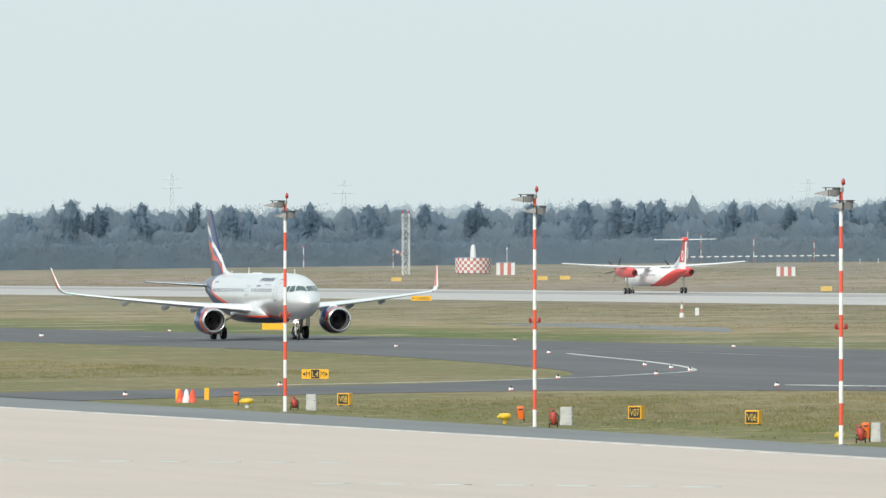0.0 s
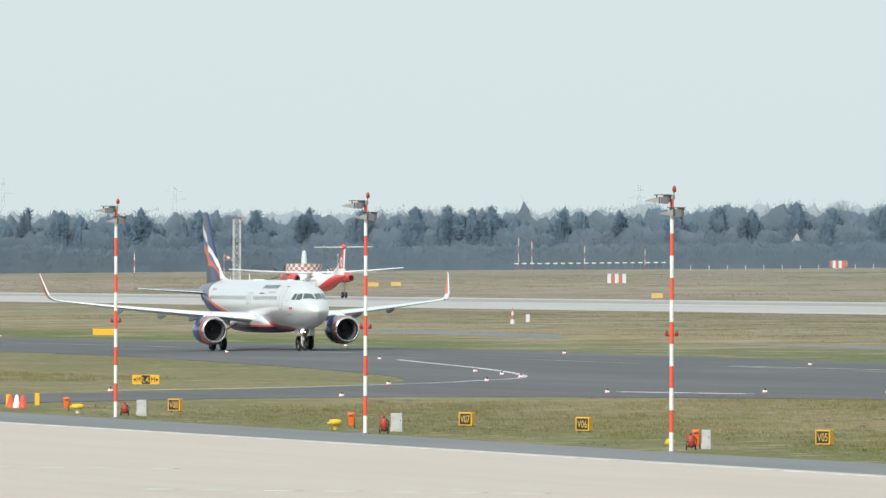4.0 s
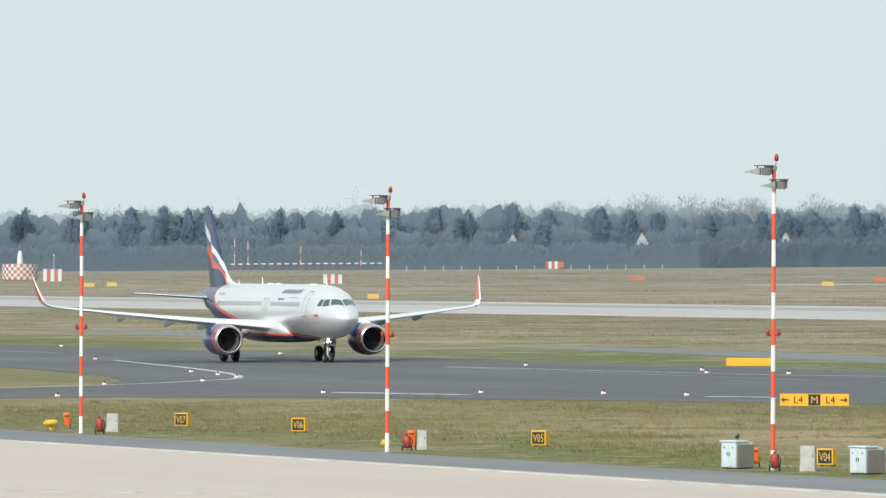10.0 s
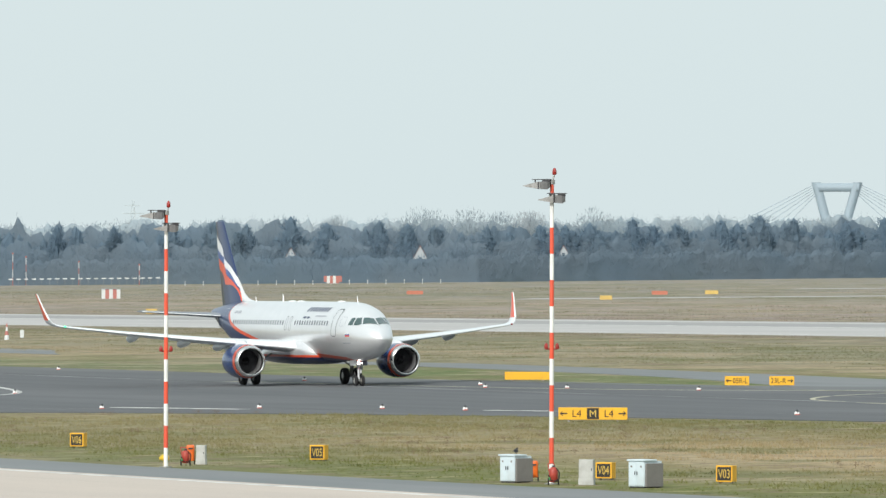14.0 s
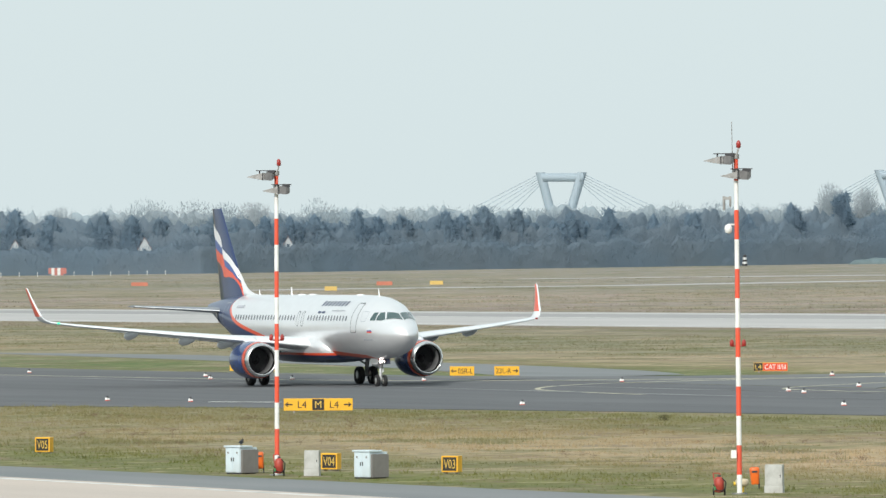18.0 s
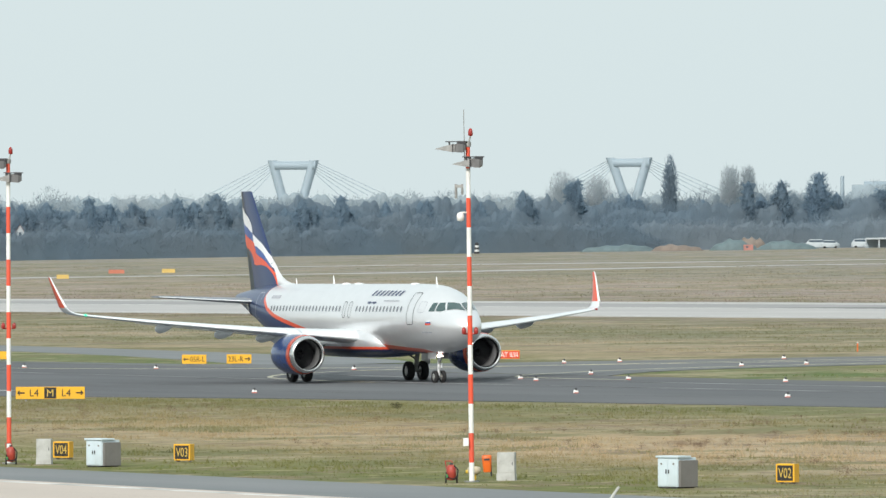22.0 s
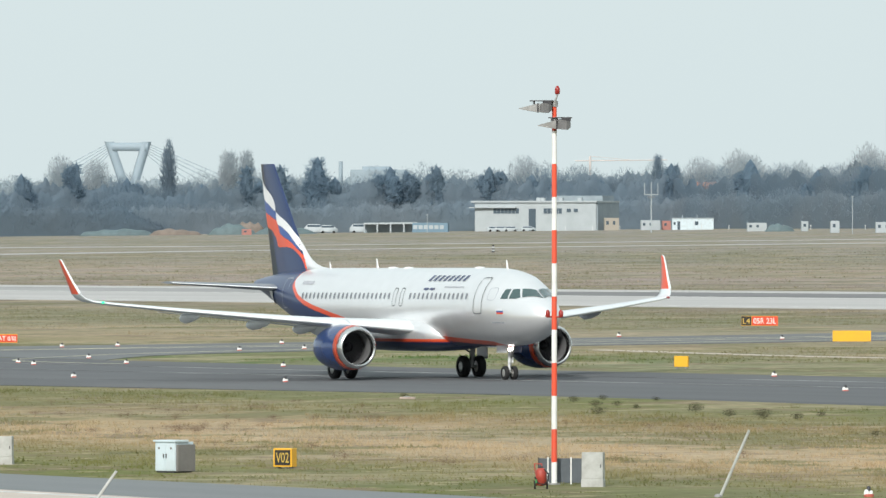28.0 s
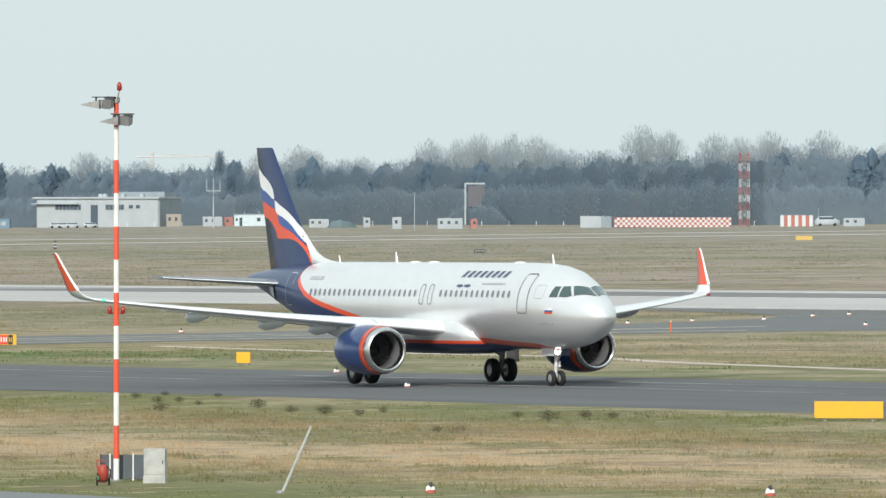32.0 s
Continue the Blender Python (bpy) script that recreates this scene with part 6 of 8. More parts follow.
bin_orange = material("bin_orange", (0.78, 0.15, 0.02), 0.42, vary=0.08, grain=3, fine=18, second=(0.6, 0.12, 0.03))
fire_red = material("fire_red", (0.40, 0.055, 0.035), 0.5, vary=0.15, grain=6, fine=25, second=(0.3, 0.04, 0.03))
hydrant_yellow = material("hydrant_yellow", (0.75, 0.5, 0.04), 0.45, vary=0.1)


def cabinet(s, p, w, h, turn):
    ob = thing("switch_cabinet", facing(s, p, turn), "pale blue-grey metal switch cabinet with an overhanging lid", "cabinet", "switch cabinets")
    d = 0.95
    part("body", box(bmesh.new(), -w / 2, w / 2, -d / 2, d / 2, 0.06, h - 0.07, 0.01), [cabinet_paint], ob)
    # the box's grey includes the shade of this side, turned from the sun
    part("side_panel", box(bmesh.new(), w / 2, w / 2 + 0.09, -d / 2 + 0.04, d / 2, 0.05, h - 0.16, 0.01), cabinet_side, ob, "side box, darker grey for the shaded side")
    part("lid", box(bmesh.new(), -w / 2 - 0.06, w / 2 + 0.06, -d / 2 - 0.06, 0.16, h - 0.07, h, 0.015), cabinet_paint, ob)
    part("plinth", box(bmesh.new(), -w / 2 + 0.04, w / 2 - 0.04, -d / 2 + 0.03, d / 2 - 0.03, -0.1, 0.07), dark_metal, ob)
    for a in (-1, 1):
        door = part("door", box(bmesh.new(), min(0, a * w / 2 * 0.96) + 0.008, max(0, a * w / 2 * 0.96) - 0.008, -d / 2 - 0.018, -d / 2, 0.1, h - 0.12, 0.005), cabinet_paint, ob)
        part("handle", box(bmesh.new(), a * 0.06 - 0.015, a * 0.06 + 0.015, -d / 2 - 0.045, -d / 2 - 0.018, h * 0.45, h * 0.58), dark_metal, door)
        part("marker_plate", box(bmesh.new(), a * w * 0.3 - 0.04, a * w * 0.3 + 0.04, -d / 2 - 0.024, -d / 2 - 0.018, h * 0.72, h * 0.78), cabinet_side, door)
    return ob


cabinet(-386.2, 141.5, 0.85, 1.15, -46)
cabinet(-374.1, 142.5, 0.9, 1.13, -46)
cabinet(-325.6, 145.6, 0.95, 1.15, -42)


def distribution_box(s, p, w, h, turn):
    ob = thing("distribution_box", facing(s, p, turn), "weathered pale grey distribution box on a plinth", "cabinet", "distribution boxes")
    part("body", box(bmesh.new(), -w / 2, w / 2, -0.14, 0.14, 0.24, h, 0.012), concrete_box, ob)
    part("plinth", box(bmesh.new(), -w / 2 - 0.015, w / 2 + 0.015, -0.155, 0.155, -0.1, 0.245, 0.01), concrete_box, ob)
    part("door", box(bmesh.new(), -w / 2 + 0.03, w / 2 - 0.03, -0.152, -0.14, 0.29, h - 0.05, 0.004), concrete_box, ob)
    part("lock", box(bmesh.new(), w / 2 - 0.09, w / 2 - 0.06, -0.165, -0.152, h * 0.55, h * 0.65), dark_metal, ob)
    return ob


for s, p, w, h in ((-528.6, 143.2, 0.55, 0.88), (-477.4, 142.3, 0.58, 0.9), (-428.8, 142.2, 0.42, 0.86), (-380.4, 142.4, 0.6, 1.02), (-340.6, 145.5, 0.66, 1.03), (-298.6, 148.6, 0.72, 1.14)):
    distribution_box(s, p, w, h, -14)
screen_grey = material("slate_grey_panel", (0.085, 0.10, 0.115), 0.6, vary=0.12, grain=1.5, fine=12)
ob = thing("low_screen", facing(-302.2, 149.2, -6), "dark slate-grey panel screen behind the mast's foot", "screen")
for x0, x1 in ((-0.72, -0.45), (-0.42, 0.31), (0.36, 0.72)):
    part("panel", box(bmesh.new(), x0, x1, -0.02, 0.02, 0.05, 0.86, 0.008), screen_grey, ob)
for x in (-0.435, 0.335):
    part("post", box(bmesh.new(), x - 0.022, x + 0.022, -0.04, 0.045, -0.1, 0.9), signal_white, ob, "pale post")
for x in (-0.745, 0.745):
    part("end_post", box(bmesh.new(), x - 0.02, x + 0.02, -0.04, 0.045, -0.1, 0.88), dark_metal, ob)


def litter_bin(s, p, h, lean=4):
    ob = thing("litter_bin", facing(s, p) @ pose(0, 0, 0, 0, lean, 0), "orange plastic litter bin on a short post", "bin", "orange bins")
    rings = []
    for z, w, d in ((0.16, 0.13, 0.1), (0.2, 0.15, 0.12), (h - 0.16, 0.18, 0.15), (h - 0.06, 0.19, 0.16), (h - 0.01, 0.16, 0.13), (h, 0.1, 0.08)):
        rings.append([Vector((w * math.copysign(abs(math.cos(a)) ** 0.6, math.cos(a)), d * math.copysign(abs(math.sin(a)) ** 0.6, math.sin(a)), z)) for a in (2 * math.pi * k / 20 for k in range(20))])
    part("tub", loft(bmesh.new(), rings), bin_orange, ob, smooth=True)
    part("slot", box(bmesh.new(), -0.1, 0.1, -0.165, -0.14, h - 0.2, h - 0.13), dark_metal, ob)
    part("post", rod(bmesh.new(), (0.14, 0.12, -0.1), (0.14, 0.12, h - 0.1), 0.03), dark_metal, ob)
    return ob


for s, p, h, lean in ((-548.1, 144.1, 0.78, 2), (-486.3, 142.6, 0.82, -4), (-429.0, 141.8, 0.88, -3), (-387.5, 142.8, 0.84, -4), (-346.6, 147.3, 0.8, -3)):
    litter_bin(s, p, h, lean)


def fire_trolley(s, p, h):
    ob = thing("fire_extinguisher_trolley", facing(s, p), "worn red wheeled fire extinguisher with a black hose", "extinguisher", "fire points")
    part("cylinder", turned(bmesh.new(), [(0.1, 0.05), (0.14, 0.18), (h * 0.72, 0.18), (h * 0.82, 0.12), (h * 0.84, 0.04)], (0, 0, 0), seg=16), fire_red, ob, smooth=True)
    bm = rod(bmesh.new(), (-0.12, 0.12, 0.12), (-0.22, 0.16, h), 0.02)
    rod(bm, (0.12, 0.12, 0.12), (0.02, 0.16, h), 0.02)
    rod(bm, (-0.22, 0.16, h), (0.02, 0.16, h), 0.02)
    part("push_frame", bm, fire_red, ob)
    for x in (-0.2, 0.2):
        part("wheel", turned(bmesh.new(), [(-0.03, 0.06), (-0.03, 0.14), (0.03, 0.14), (0.03, 0.06)], (x, 0.06, 0.14), "X", 16), rubber, ob)
    pts = [(0.1, -0.1, h * 0.8), (0.24, -0.12, h * 0.6), (0.22, -0.14, h * 0.3), (0.1, -0.16, 0.15), (-0.1, -0.16, 0.2), (-0.2, -0.12, 0.4)]
    bm = bmesh.new()
    for a, b in zip(pts, pts[1:]):
        rod(bm, a, b, 0.025, 0.025, 6)
    part("hose", bm, rubber, ob)
    part("valve_head", box(bmesh.new(), -0.06, 0.06, -0.05, 0.05, h * 0.82, h * 0.92, 0.01), dark_metal, ob)
    part("tag", box(bmesh.new(), -0.19, -0.13, -0.18, -0.165, 0.2, 0.32), hydrant_green, ob)
    return ob


hydrant_cream = material("cream_paint", (0.55, 0.47, 0.33), 0.5, vary=0.1)
hydrant_green = material("green_tag", (0.05, 0.22, 0.07), 0.6)
for s, p, h in ((-531.1, 142.9, 0.74), (-472.6, 140.2, 0.92), (-427.1, 140.9, 0.8), (-381.0, 141.2, 0.86), (-338.9, 142.6, 0.8), (-297.6, 146.2, 0.82)):
    fire_trolley(s, p, h)

for s, p, w in ((-484.1, 141.1, 0.64), (-540.3, 142.7, 0.7), (-427.0, 139.9, 0.4), (-341.5, 144.6, 0.5)):
    ob = thing("hydrant_pit", facing(s, p), "cream capped service pit beside the mast" if w == 0.5 else "yellow capped service pit with a round lid on the grass", "hydrant")
    part("stand", turned(bmesh.new(), [(-0.05, w * 0.16), (0.2, w * 0.16), (0.26, w * 0.25)], (0, 0, 0), seg=16), signal_white if w == 0.7 else hydrant_yellow, ob)
    part("cap", turned(bmesh.new(), [(0.24, w * 0.3), (0.28, w * 0.48), (0.44, w * 0.5), (0.5, w * 0.4), (0.53, 0.02)], (0, 0, 0), seg=18), hydrant_cream if w == 0.5 else hydrant_yellow, ob, smooth=True)
    part("outlet", rod(bmesh.new(), (-w * 0.3, 0, 0.33), (-w * 0.62, 0, 0.33), 0.07), hydrant_yellow, ob)

for k, mat in enumerate((signal_red, signal_white, signal_red)):
    ob = thing("road_barrier", facing(-560.2 + 0.25 * k, 144.0 + 0.3 * k), "white plastic water barrier" if k == 1 else "red plastic water barrier", "barrier", "water barriers")
    rings = [[Vector((x, y, z)) for x, y in ((-w, -d), (w, -d), (w, d), (-w, d))] for z, w, d in ((0, 0.22, 0.22), (0.18, 0.22, 0.22), (0.3, 0.17, 0.14), (0.66, 0.1, 0.1), (0.72, 0.08, 0.08))]
    part("shell", loft(bmesh.new(), rings), mat, ob)
    part("peg", rod(bmesh.new(), (0, 0, 0.7), (0, 0, 0.78), 0.03), mat, ob)
for s, p in ((-564.2, 144.9), (-566.5, 147.2)):
    ob = thing("marker_post", facing(s, p), "yellow box-shaped marker post on the grass", "post", "yellow posts")
    part("body", box(bmesh.new(), -0.14, 0.14, -0.1, 0.1, -0.05, 0.72, 0.02), sign_yellow, ob)
    part("base", box(bmesh.new(), -0.18, 0.18, -0.14, 0.14, -0.05, 0.05), grey_foot, ob)
for (s, p), tip, ln in (((-285.4, 146.5), (0.93, 0.0, 2.12), 1), ((-296.6, 129.8), (0.74, 0.0, 0.96), 1)):
    ob = thing("leaning_pole", facing(s, p), "pale grey pole leaning at the apron edge", "pole", "leaning poles")
    part("shaft", rod(bmesh.new(), (-0.1, 0, -0.25), tip, 0.055, 0.045), concrete_box, ob)
    part("socket", turned(bmesh.new(), [(-0.1, 0.12), (0.06, 0.12), (0.1, 0.06)], (-0.05, 0, 0), seg=12), grey_foot, ob)
plinth_pink = material("weathered_pink_concrete", (0.46, 0.37, 0.33), 0.85, vary=0.15, grain=2, fine=14)
ob = thing("concrete_plinth", facing(-436.6, 207.4, -4), "flat weathered pinkish concrete plinth in the grass", "plinth")
part("slab", box(bmesh.new(), -0.36, 0.36, -0.3, 0.3, -0.1, 0.09, 0.02), plinth_pink, ob)
part("cover_plate", turned(bmesh.new(), [(0.09, 0.16), (0.12, 0.15), (0.13, 0.02)], (-0.05, 0, 0), seg=14), grey_foot, ob)
# a crow on a cabinet
ob = thing("crow", facing(-386.2, 141.5, 70, 1.15), "black crow standing on a cabinet lid", "bird")
crow_black = material("crow_feathers", (0.02, 0.02, 0.024), 0.5, vary=0.2)
part("body", turned(bmesh.new(), [(-0.2, 0.01), (-0.14, 0.05), (0.0, 0.085), (0.1, 0.07), (0.16, 0.03)], (0, 0, 0.14), "X", 12), crow_black, ob, smooth=True)
part("head", turned(bmesh.new(), [(0.1, 0.02), (0.14, 0.05), (0.19, 0.04), (0.22, 0.015), (0.28, 0.004)], (0, 0, 0.22), "X", 10), crow_black, ob, smooth=True)
part("tail", box(bmesh.new(), -0.36, -0.15, -0.035, 0.035, 0.12, 0.135), crow_black, ob)
for y in (-0.03, 0.03):
    part("leg", rod(bmesh.new(), (0, y, 0), (0, y, 0.08), 0.006, 0.008, 5), crow_black, ob)

# ---- taxiway edge markers ----
worn_red = material("worn_red_base", (0.46, 0.10, 0.07), 0.7, vary=0.15)


def edge_marker():
    ob = thing("edge_marker", facing(-936, 227), "small white edge light with a red base on the taxiway edge", "light", "taxiway edge lights")
    part("plate", turned(bmesh.new(), [(-0.05, 0.22), (0.06, 0.22), (0.09, 0.18)], (0.03, 0, 0), seg=14), worn_red, ob, "dull red base")
    part("cone", turned(bmesh.new(), [(0.06, 0.14), (0.2, 0.12), (0.27, 0.09), (0.3, 0.02)], (-0.06, 0, 0), seg=14), signal_white, ob, "white cover", smooth=True)
    part("reflector", turned(bmesh.new(), [(0.06, 0.08), (0.22, 0.08), (0.25, 0.02)], (0.13, 0.02, 0), seg=12), signal_white, ob)
    part("lens", turned(bmesh.new(), [(0.24, 0.1), (0.38, 0.09), (0.45, 0.03)], (0.02, 0, 0), seg=10), dark_metal, ob, "dark lens")
    return ob


first = edge_marker()
MARKS_A = ((-973, 249), (-613, 164), (-804, 225), (-753, 223), (-626, 186), (-582, 170), (-841, 246), (-682, 209), (-637, 196), (-666, 206), (-652, 203), (-772, 244), (-583, 187), (-585, 147), (-577, 195), (-697, 239), (-569, 200), (-560, 202), (-653, 237), (-665, 241))
MARKS_B = ((-645, 240), (-628, 243), (-530, 211), (-608, 249), (-613, 266), (-562, 241), (-555, 239), (-572, 250), (-510, 222), (-552, 243.7), (-532.5, 245), (-484, 222.8), (-613, 270), (-587, 267), (-611, 281), (-588, 272), (-617, 309), (-473, 246), (-593, 309), (-431, 228))
MARKS_C = ((-621, 346), (-626, 354), (-628, 361), (-640, 372), (-645, 378), (-595, 350), (-282, 150), (-271, 156), (-1020, 226), (-1080, 247))
for s, p in MARKS_A + MARKS_B + MARKS_C:
    copy_thing(first, facing(s, p, 0, 0.035) @ Matrix.Scale(0.7, 4))

# ---- painted lines ----
worn_line = material("worn_line", (0.3, 0.305, 0.31), 0.75, vary=0.2, grain=0.06, fine=4, second=(0.13, 0.133, 0.138), amount=0.75)
ghost_line = material("ghost_line", (0.15, 0.153, 0.156), 0.75, vary=0.2, grain=0.06, fine=4, second=(0.1, 0.103, 0.108), amount=0.8)
setting("apron_edge_line", stripe(bmesh.new(), [(-1500, 131.4), (-560, 131.4), (-380, 131.0), (700, 131.4)], 0.5, 0.06), white_line, "worn white line along the concrete edge", "line")
setting("drain_strip", stripe(bmesh.new(), fine(arc([(-566, 282), (-533, 278.2), (-504, 277.3), (-481, 271.5), (-440, 265)], 6), 6), 1.3, 0.03), concrete, "narrow pale concrete drain strip across the grass", "drain")
setting("taxi_centre_line", stripe(bmesh.new(), fine([(-1200, 232.6), (100, 232.6)]), 0.26, 0.066), worn_line, "faded yellow taxiway centre line", "line")
setting("taxi_side_line", stripe(bmesh.new(), fine([(-600, 240.5), (100, 240.5)]), 0.26, 0.066), worn_line, "worn pale side line of the taxiway", "line")
setting("turning_line_1", stripe(bmesh.new(), fine(arc([(-751, 224), (-706, 216.3), (-672, 209), (-652, 203), (-642, 197), (-632, 190), (-622, 178), (-618, 165)]), 8), 0.45, 0.05), white_line, "curved white taxi line into the link", "line")
setting("turning_line_2", stripe(bmesh.new(), fine(arc([(-470, 226), (-530, 214), (-565, 200), (-590, 180), (-594, 150)]), 8), 0.25, 0.045), ghost_line, "curved line from the link, almost worn away", "line")
setting("turning_line_6", stripe(bmesh.new(), [(-559, 202.9), (-553, 205.2)], 0.4, 0.055), white_line, "short remnant of a white line", "line")
setting("turning_line_3", stripe(bmesh.new(), fine(arc([(-700, 234), (-640, 240), (-612, 255), (-598, 285), (-598, 340)]), 8), 0.35, 0.05), yellow_line, "curved yellow line into the exit", "line")
setting("turning_line_4", stripe(bmesh.new(), fine(arc([(-562, 231.6), (-573, 232.5), (-589.5, 235.7), (-603, 245.3), (-606, 262), (-604, 300), (-600, 345)]), 8), 0.35, 0.05), yellow_line, "curved yellow line from the exit", "line")
setting("turning_line_5", stripe(bmesh.new(), fine(arc([(-552, 243.6), (-560, 243.4), (-571, 244.6), (-579, 251), (-586, 264), (-588, 295), (-585, 335)]), 8), 0.3, 0.05), yellow_line, "worn yellow side line round the island", "line")
setting("stop_bar", stripe(bmesh.new(), [(-588, 189.5), (-574, 193)], 0.9, 0.05), white_line, "white holding bar across the link", "line")
for k, p in enumerate((399.0, 434.8)):
    setting("runway_side_stripe_%d" % (k + 1), stripe(bmesh.new(), [(-3800, p), (600, p)], 0.9, 0.06), white_line, "white runway side stripe", "line")
setting("runway_side_stripe_3", stripe(bmesh.new(), [(-3800, 457), (600, 457)], 0.9, 0.06), white_line, "white far runway side stripe", "line")
dashes = thing("apron_dashes", Matrix.Identity(4), "faint pale blue dashed marks on the concrete apron", "marking", kind="structure")
pale_blue = material("pale_blue_paint", (0.46, 0.55, 0.55), 0.7, vary=0.15, grain=1, fine=8)
for s0, p0 in ((-420, 100), (-372, 101), (-330, 100)):
    for k in range(7):
        part("dash", stripe(bmesh.new(), [(s0 + 2.4 * k, p0 + 1.7 * k), (s0 + 2.4 * k + 1.2, p0 + 1.7 * k + 0.85)], 0.5, 0.062), pale_blue, dashes)


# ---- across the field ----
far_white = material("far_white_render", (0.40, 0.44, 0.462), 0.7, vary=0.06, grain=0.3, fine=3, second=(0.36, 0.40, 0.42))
# this red and white hold distance haze, duller than the paint itself
far_red = material("hazed_far_red", (0.43, 0.16, 0.135), 0.6, vary=0.12)
off_white = material("hazed_far_white", (0.60, 0.62, 0.62), 0.6, vary=0.08)
# nearly sky-coloured: distance haze is put into the steel's colour
pylon_steel = material("hazed_pylon_steel", (0.50, 0.57, 0.59), 0.6, vary=0.03)
# container red and ochre, muted by haze put into the colour
hazed_red = material("hazed_red_paint", (0.42, 0.19, 0.16), 0.6, vary=0.1)
tan_box = material("hazed_tan_metal", (0.36, 0.33, 0.28), 0.6, vary=0.08)
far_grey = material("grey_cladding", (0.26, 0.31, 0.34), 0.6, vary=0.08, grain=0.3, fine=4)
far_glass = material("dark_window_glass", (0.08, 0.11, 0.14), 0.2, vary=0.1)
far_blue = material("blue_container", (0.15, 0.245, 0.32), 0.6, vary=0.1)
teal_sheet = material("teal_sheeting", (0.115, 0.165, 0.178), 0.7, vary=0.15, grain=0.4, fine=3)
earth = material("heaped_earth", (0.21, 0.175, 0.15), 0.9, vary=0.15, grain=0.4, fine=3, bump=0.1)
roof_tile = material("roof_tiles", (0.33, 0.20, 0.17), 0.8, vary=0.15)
# bridge and factory colour with the distance haze already in it
pale_steel = material("hazed_steel", (0.30, 0.375, 0.43), 0.6, vary=0.03)


def chequered(ob, centre_r, high, z0, cols, rows, arc_deg, start):
    """A curved wall of red and white squares, each a panel of its own."""
    protos = {}
    for i in range(cols):
        a0, a1 = radians(start + arc_deg * i / cols), radians(start + arc_deg * (i + 1) / cols)
        for j in range(rows):
            z, zz = z0 + high * j / rows, z0 + high * (j + 1) / rows
            bm = bmesh.new()
            ring = [Vector((r * math.sin(a), -r * math.cos(a), h)) for r in (centre_r, centre_r - 0.1) for a, h in ((a0, z), (a1, z), (a1, zz), (a0, zz))]
            loft(bm, [ring[:4], ring[4:]])
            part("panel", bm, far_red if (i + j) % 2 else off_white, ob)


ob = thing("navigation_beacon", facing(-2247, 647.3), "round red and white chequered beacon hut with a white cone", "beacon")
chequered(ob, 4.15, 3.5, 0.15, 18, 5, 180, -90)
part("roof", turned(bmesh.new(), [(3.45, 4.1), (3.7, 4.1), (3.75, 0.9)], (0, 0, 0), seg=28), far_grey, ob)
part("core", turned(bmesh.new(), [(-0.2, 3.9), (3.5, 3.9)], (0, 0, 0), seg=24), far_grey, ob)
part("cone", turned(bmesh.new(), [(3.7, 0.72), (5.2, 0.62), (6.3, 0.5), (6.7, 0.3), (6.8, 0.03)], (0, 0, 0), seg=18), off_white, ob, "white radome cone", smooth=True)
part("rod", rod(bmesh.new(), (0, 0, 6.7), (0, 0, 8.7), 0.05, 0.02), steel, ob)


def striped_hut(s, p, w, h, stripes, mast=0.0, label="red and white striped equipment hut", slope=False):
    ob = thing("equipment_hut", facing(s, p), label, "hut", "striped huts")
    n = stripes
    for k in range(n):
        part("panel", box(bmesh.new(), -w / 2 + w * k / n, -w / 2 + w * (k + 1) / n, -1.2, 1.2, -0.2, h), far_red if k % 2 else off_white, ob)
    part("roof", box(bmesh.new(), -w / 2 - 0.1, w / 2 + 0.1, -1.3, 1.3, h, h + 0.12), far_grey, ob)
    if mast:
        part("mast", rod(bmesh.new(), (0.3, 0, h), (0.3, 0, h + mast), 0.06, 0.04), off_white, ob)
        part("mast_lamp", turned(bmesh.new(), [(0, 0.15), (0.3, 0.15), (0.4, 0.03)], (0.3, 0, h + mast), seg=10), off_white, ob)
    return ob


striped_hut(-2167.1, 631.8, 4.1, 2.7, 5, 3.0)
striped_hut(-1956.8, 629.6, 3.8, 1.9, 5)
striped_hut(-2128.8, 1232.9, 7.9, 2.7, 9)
ob = thing("localiser_screen", facing(-2559.8, 885.8), "tapered red and white panel screen on posts", "screen")
for k in range(6):
    x0, x1 = -2.4 + 0.8 * k, -1.6 + 0.8 * k
    part("panel", box(bmesh.new(), x0, x1, -0.1, 0.1, 0.5 if 0 < k < 5 else 0.9, 2.5), off_white if k in (1, 3) else far_red, ob)
for x in (-1.6, 1.6):
    part("post", rod(bmesh.new(), (x, 0.15, -0.1), (x, 0.15, 2.3), 0.07), steel, ob)


